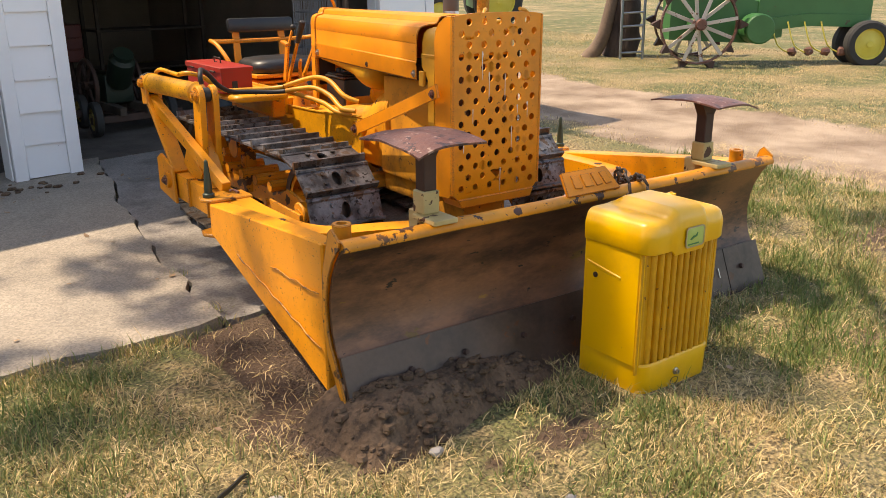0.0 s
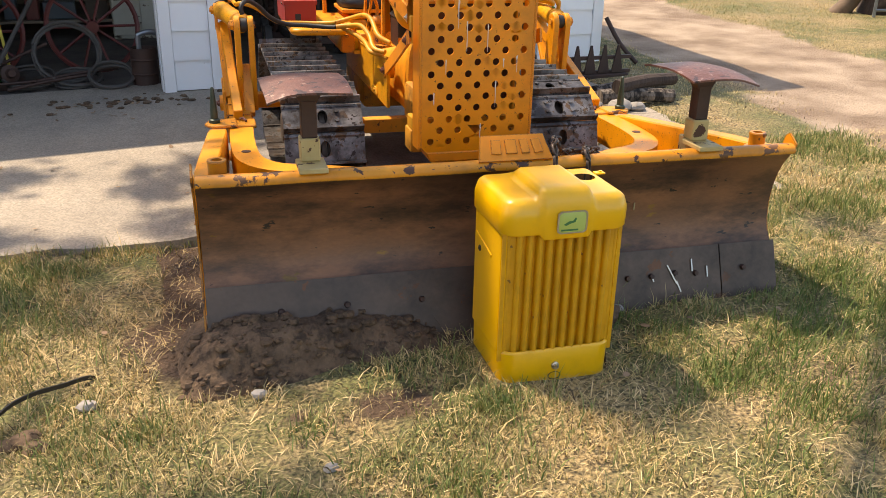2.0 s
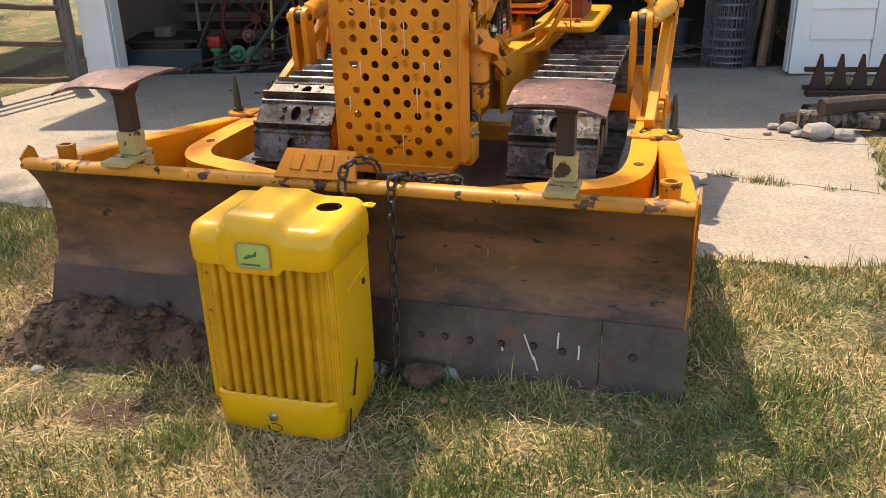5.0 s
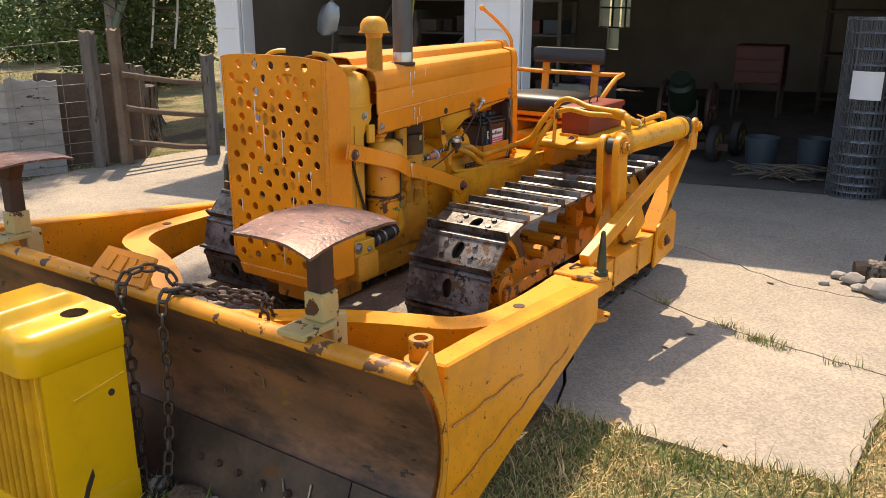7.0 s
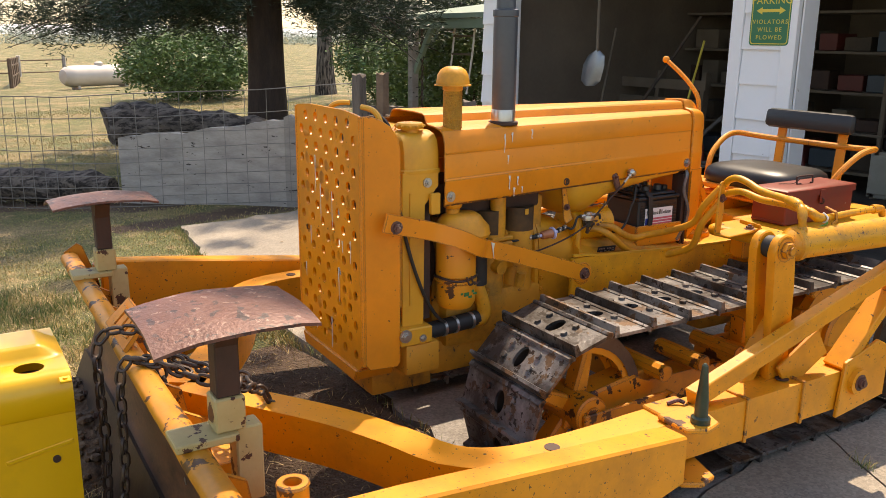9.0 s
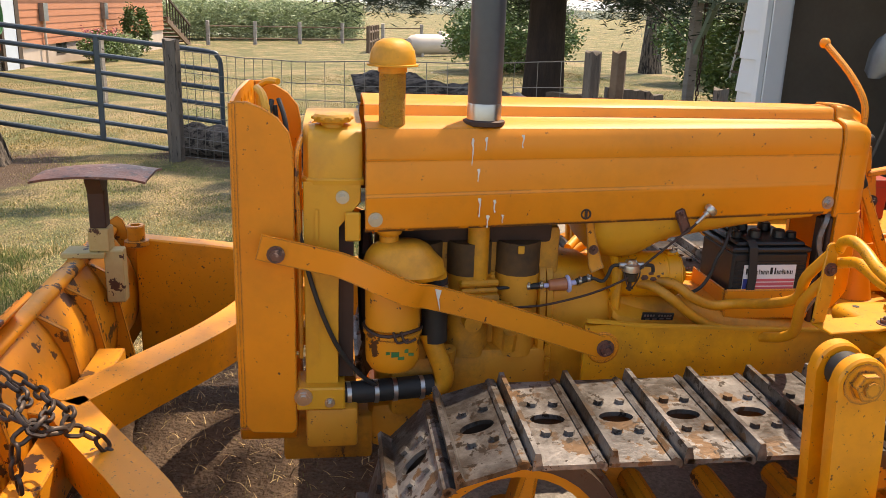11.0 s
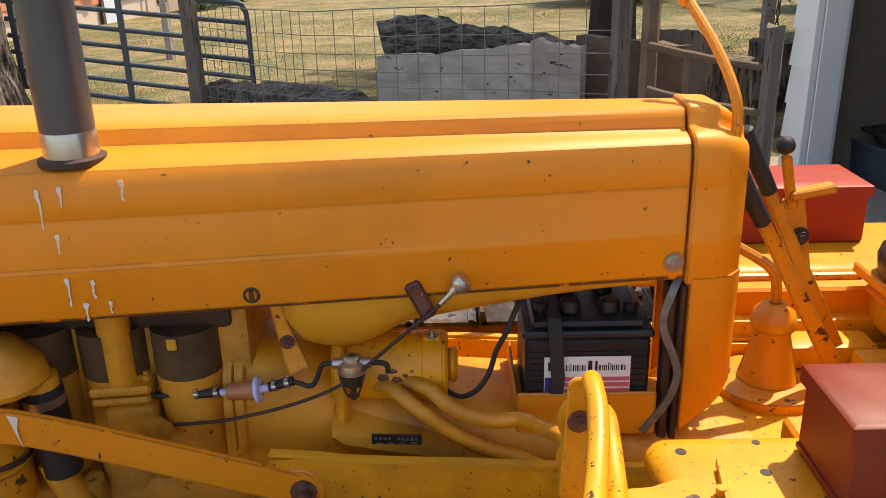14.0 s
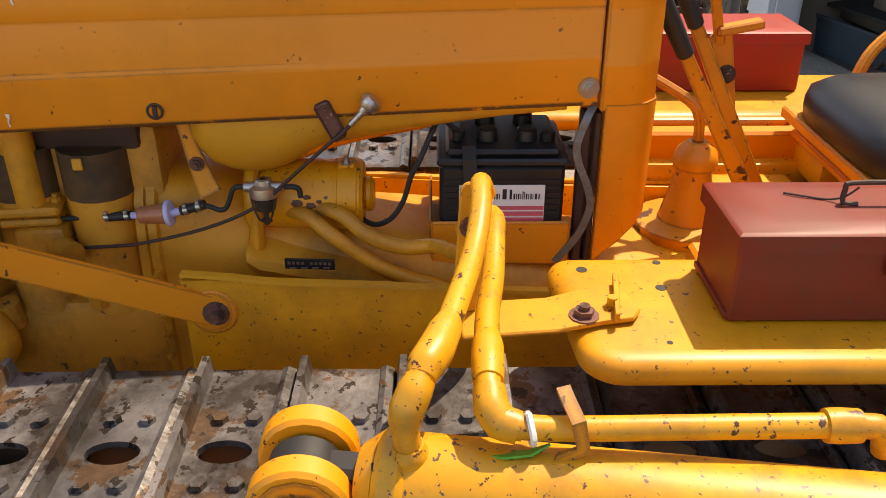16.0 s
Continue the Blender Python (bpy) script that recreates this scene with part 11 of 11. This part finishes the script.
def blades(name, label, x, y, z, h, w, tone_v, lean, seed, material, category="grass"):
    """Many curved three-sided blades as one mesh."""
    rs = np.random.RandomState(seed)
    k = len(x)
    a, a2 = rs.uniform(0, 2 * np.pi, k), rs.uniform(0, 2 * np.pi, k)
    dx, dy = np.cos(a) * w, np.sin(a) * w
    lx, ly = np.cos(a2) * h * lean, np.sin(a2) * h * lean
    up = h * np.sqrt(np.maximum(0.05, 1 - np.minimum(lean, 0.97) ** 2))
    base = np.stack([x, y, z], 1)
    P = np.empty((k, 5, 3))
    P[:, 0] = base + np.stack([-dx, -dy, np.zeros(k)], 1)
    P[:, 1] = base + np.stack([dx, dy, np.zeros(k)], 1)
    mid = base + np.stack([lx * 0.35, ly * 0.35, up * 0.6], 1)
    P[:, 2] = mid + np.stack([dx, dy, np.zeros(k)], 1) * 0.8
    P[:, 3] = mid - np.stack([dx, dy, np.zeros(k)], 1) * 0.8
    P[:, 4] = base + np.stack([lx, ly, up], 1)
    me = bpy.data.meshes.new(name)
    me.vertices.add(k * 5)
    me.vertices.foreach_set("co", P.reshape(-1))
    o = np.arange(k) * 5
    loops = np.stack([o, o + 1, o + 2, o + 3, o + 3, o + 2, o + 4], 1).reshape(-1)
    me.loops.add(k * 7)
    me.loops.foreach_set("vertex_index", loops.astype(np.int32))
    me.polygons.add(k * 2)
    st = np.stack([np.arange(k) * 7, np.arange(k) * 7 + 4], 1).reshape(-1)
    me.polygons.foreach_set("loop_start", st.astype(np.int32))
    me.update(calc_edges=True)
    t = me.attributes.new("tone", 'FLOAT', 'POINT')
    t.data.foreach_set("value", np.repeat(np.clip(tone_v, 0, 1), 5))
    me.materials.append(material)
    return tagged(new(name, me), label, category, kind="stuff")


def patch(x, y, s, o):
    """A cheap smooth random field on arrays."""
    v = np.zeros_like(x)
    for i, (fx, fy, ph) in enumerate(((1.0, 0.35, 0.3), (-0.55, 0.9, 2.1), (0.3, -1.25, 4.0), (1.7, 1.1, 1.2), (-1.6, 1.9, 5.1))):
        v += np.sin((x * fx + y * fy) * s + ph * (i + 1 + o)) * (0.3 - 0.03 * i)
    return v


def sow(seed, count, x0, x1, y0, y1, keep):
    rs = np.random.RandomState(seed)
    x, y = rs.uniform(x0, x1, count), rs.uniform(y0, y1, count)
    ok = keep(x, y, rs)
    return x[ok], y[ok]


def ground_z(x, y):
    return np.array([G0(a, c) + 0.016 * noise.noise((a * 1.7, c * 1.7, 0.3)) + 0.008 * noise.noise((a * 6, c * 6, 2.3)) for a, c in zip(x, y)]) - 0.004


def paved_at(x, y):
    r = np.zeros(len(x), bool)
    for i in range(len(PAVED)):
        (x1, y1), (x2, y2) = PAVED[i], PAVED[(i + 1) % len(PAVED)]
        if y1 != y2:
            r ^= ((y1 > y) != (y2 > y)) & (x < (x2 - x1) * (y - y1) / (y2 - y1) + x1)
    return r


def free(x, y, rs):
    bare = np.array([max(road_mask(a, c) * 1.2 - 0.1, bare_mask(a, c)) for a, c in zip(x, y)])
    edge = ~paved_at(x, y)
    cl = (np.abs(x + 0.13) < 0.2) & (np.abs(y + 0.9) < 0.15)
    mound = (x > -1.34) & (x < -0.38) & (y > -0.73) & (y < -0.4)
    mask = rs.uniform(0, 1, len(x)) > bare * 0.97
    return edge & mask & ~cl & ~mound


def near(x, y, rs):
    f = free(x, y, rs)
    d = patch(x, y, 6.5, 1) + patch(x, y, 19, 2) * 0.7
    return f & (rs.uniform(-0.8, 0.8, len(x)) < d * 1.6 + 0.05)


x, y = sow(1, 470000, -3.4, 3.6, -3.3, 0.95, near)
rs = np.random.RandomState(2)
k = len(x)
tn = 0.42 + 0.50 * patch(x, y, 2.1, 3) + 0.30 * patch(x, y, 7, 4) + rs.normal(-0.06, 0.27, k)
tn = np.where((x > 1.1) | (x < -1.25), tn + 0.16, tn)
tn = np.where(rs.uniform(0, 1, k) < 0.08, 0.0, np.maximum(tn, 0.10 + 0.1 * rs.uniform(0, 1, k)))
h = rs.gamma(5.0, 0.0062, k) + 0.008
h = np.where(tn > 0.6, h * 1.35, h)
lean = np.where(tn < 0.35, rs.uniform(0.55, 0.97, k), rs.uniform(0.15, 0.85, k))
blades("lawn_grass", "short patchy lawn of straw and green blades", x, y, ground_z(x, y), h * rs.uniform(0.55, 1.25, k), rs.uniform(0.0008, 0.0026, k), tn, lean, 3, GRASS)

# flattened dry thatch, also over the bare spots
x, y = sow(5, 120000, -3.4, 3.6, -3.3, 0.95, lambda a, c, r: ~paved_at(a, c) & ~((np.abs(a + 0.13) < 0.2) & (np.abs(c + 0.9) < 0.15)) & ~((a > -1.34) & (a < -0.38) & (c > -0.73) & (c < -0.4)) & (r.uniform(-0.9, 0.9, len(a)) < patch(a, c, 4.0, 7) + 0.1) & ~((np.abs(a) < 1.1) & (c > -0.5) & (r.uniform(0, 1, len(a)) > 0.15)))
rs = np.random.RandomState(6)
k = len(x)
blades("dry_thatch", "flattened dry straw lying on lawn and bare soil", x, y, ground_z(x, y) + 0.005, rs.gamma(4.0, 0.008, k) + 0.01, rs.uniform(0.0006, 0.0018, k), rs.uniform(0.06, 0.42, k), rs.uniform(0.9, 0.99, k), 7, GRASS)

# green tufts
TUFTS = [(-0.38, -1.13, 0.10, 420), (-0.62, -1.42, 0.12, 260), (-0.95, -1.02, 0.09, 180), (-1.42, -0.86, 0.08, 160), (0.36, -1.25, 0.12, 220), (-2.1, -0.4, 0.2, 420), (-2.6, 0.35, 0.2, 420), (-1.7, 0.4, 0.16, 320),
         (0.95, -0.80, 0.20, 360), (1.35, -0.70, 0.2, 380), (1.2, 0.05, 0.16, 420), (1.9, -0.1, 0.2, 420), (2.6, 0.5, 0.3, 400), (-3.2, 0.9, 0.15, 300), (-0.4, -0.86, 0.05, 60), (0.9, 0.1, 0.16, 300), (1.5, 0.1, 0.12, 300)]
rs = np.random.RandomState(9)
xs_, ys_, hs_ = [], [], []
for cx, cy, r, m in TUFTS:
    xs_.append(rs.normal(cx, r * 0.5, m))
    ys_.append(rs.normal(cy, r * 0.4, m))
    hs_.append(rs.uniform(0.02, 0.065, m))
x, y, h = np.concatenate(xs_), np.concatenate(ys_), np.concatenate(hs_)
ok = free(x, y, rs)
x, y, h = x[ok], y[ok], h[ok]
blades("grass_tufts", "bright green tufts of longer grass in the lawn", x, y, ground_z(x, y), h, rs.uniform(0.0014, 0.003, len(x)), rs.uniform(0.6, 1.0, len(x)), rs.uniform(0.15, 0.9, len(x)), 10, GRASS)

# fringe along the slab edges, weeds in the cracks
rs = np.random.RandomState(12)
pts = []
for line, dens in ((FRONT_L, 260), (FRONT_M, 60), (FRONT_R, 260), (SIDE_R, 200), (LEFT, 160), (SIDE_R2, 200)):
    for a, c in zip(line, line[1:]):
        m = int(math.hypot(c[0] - a[0], c[1] - a[1]) * dens)
        for t in rs.uniform(0, 1, m):
            pts.append((a[0] + (c[0] - a[0]) * t + rs.normal(0, 0.02), a[1] + (c[1] - a[1]) * t - abs(rs.normal(0, 0.03)) * (1 if line not in (LEFT,) else 0)))
for cx, cy, m in ((1.55, 1.17, 120), (1.64, 1.13, 90), (1.42, 1.26, 60), (1.1, 1.43, 30), (-0.98, 1.2, 40), (-1.03, 0.7, 40), (1.9, 1.06, 40)):
    for _ in range(m):
        pts.append((rs.normal(cx, 0.035), rs.normal(cy, 0.014)))
x, y = np.array([p[0] for p in pts]), np.array([p[1] for p in pts])
k = len(x)
blades("edge_weeds", "grass fringe and weeds along slab edges and cracks", x, y, ground_z(x, y), rs.uniform(0.02, 0.07, k), rs.uniform(0.001, 0.0025, k), rs.uniform(0.3, 1.0, k), rs.uniform(0.2, 0.9, k), 13, GRASS)

# thinner cover on the lawns farther out
for seed, cnt, bx, hh in ((21, 110000, (-9.5, -3.4, -5.0, 3.2), 0.026), (22, 90000, (2.1, 10, -3.3, 9.0), 0.030), (23, 60000, (-20, -7.0, -9.0, 9), 0.034)):
    x, y = sow(seed, cnt, *bx, free if seed != 23 else lambda a, c, r: np.ones(len(a), bool))
    rs = np.random.RandomState(seed)
    k = len(x)
    tn = (0.28 if seed == 22 else 0.46) + 0.25 * patch(x, y, 0.9, seed) + rs.normal(0, 0.12, k)
    blades("lawn_grass", "sunlit patchy lawn beyond the yard", x, y, np.array([G0(a, c) for a, c in zip(x, y)]) - 0.004, rs.uniform(0.3, 1.0, k) * hh, rs.uniform(0.002, 0.004, k) * (1 if seed != 23 else 2), tn, rs.uniform(0.2, 0.95, k), seed, GRASS)

# fallen leaves and twigs
LEAF = surface("dry_brown_leaf", (0.20, 0.11, 0.055), (0.40, 0.27, 0.16), 30, 0.7, 0, 0.1, 90, vary=0.35)
bm = B()
rings(bm, [[(-0.5, 0, 0.02), (-0.2, 0.28, 0.10), (0.2, 0.24, 0.14), (0.5, 0, 0.22), (0.2, -0.22, 0.10), (-0.2, -0.26, 0.12)], [(-0.5, 0, 0.0), (-0.2, 0.28, 0.08), (0.2, 0.24, 0.12), (0.5, 0, 0.2), (0.2, -0.22, 0.08), (-0.2, -0.26, 0.10)]])
leaf_me = to_mesh("fallen_leaf", bm, LEAF, 60)
rs = random.Random(31)
spots = [(rs.uniform(-2.6, 2.4), rs.uniform(-2.3, 0.3)) for _ in range(60)] + [(rs.gauss(-1.2, 0.35), rs.gauss(3.15, 0.18)) for _ in range(45)] + [(rs.uniform(-3.5, 2.0), rs.uniform(0.8, 3.4)) for _ in range(34)]
for x, y in spots:
    paved = inside((x, y), PAVED)
    if (not paved and (abs(x) < 1.2 and y > -0.75)) or (paved and abs(x) < 0.75 and y < 2.9):
        continue
    s = rs.uniform(0.018, 0.05)
    ob = new("fallen_leaf", leaf_me)
    ob.matrix_world = pose(x, y, G0(x, y) + (0.004 if paved and x > -1 else 0.024 if paved else 0.02), rs.uniform(-12, 12), rs.uniform(-12, 12), rs.uniform(0, 360)) @ Matrix.Diagonal((s, s, s, 1))
    tagged(ob, "dry curled brown leaf lying on the ground", "leaf", "fallen leaves")
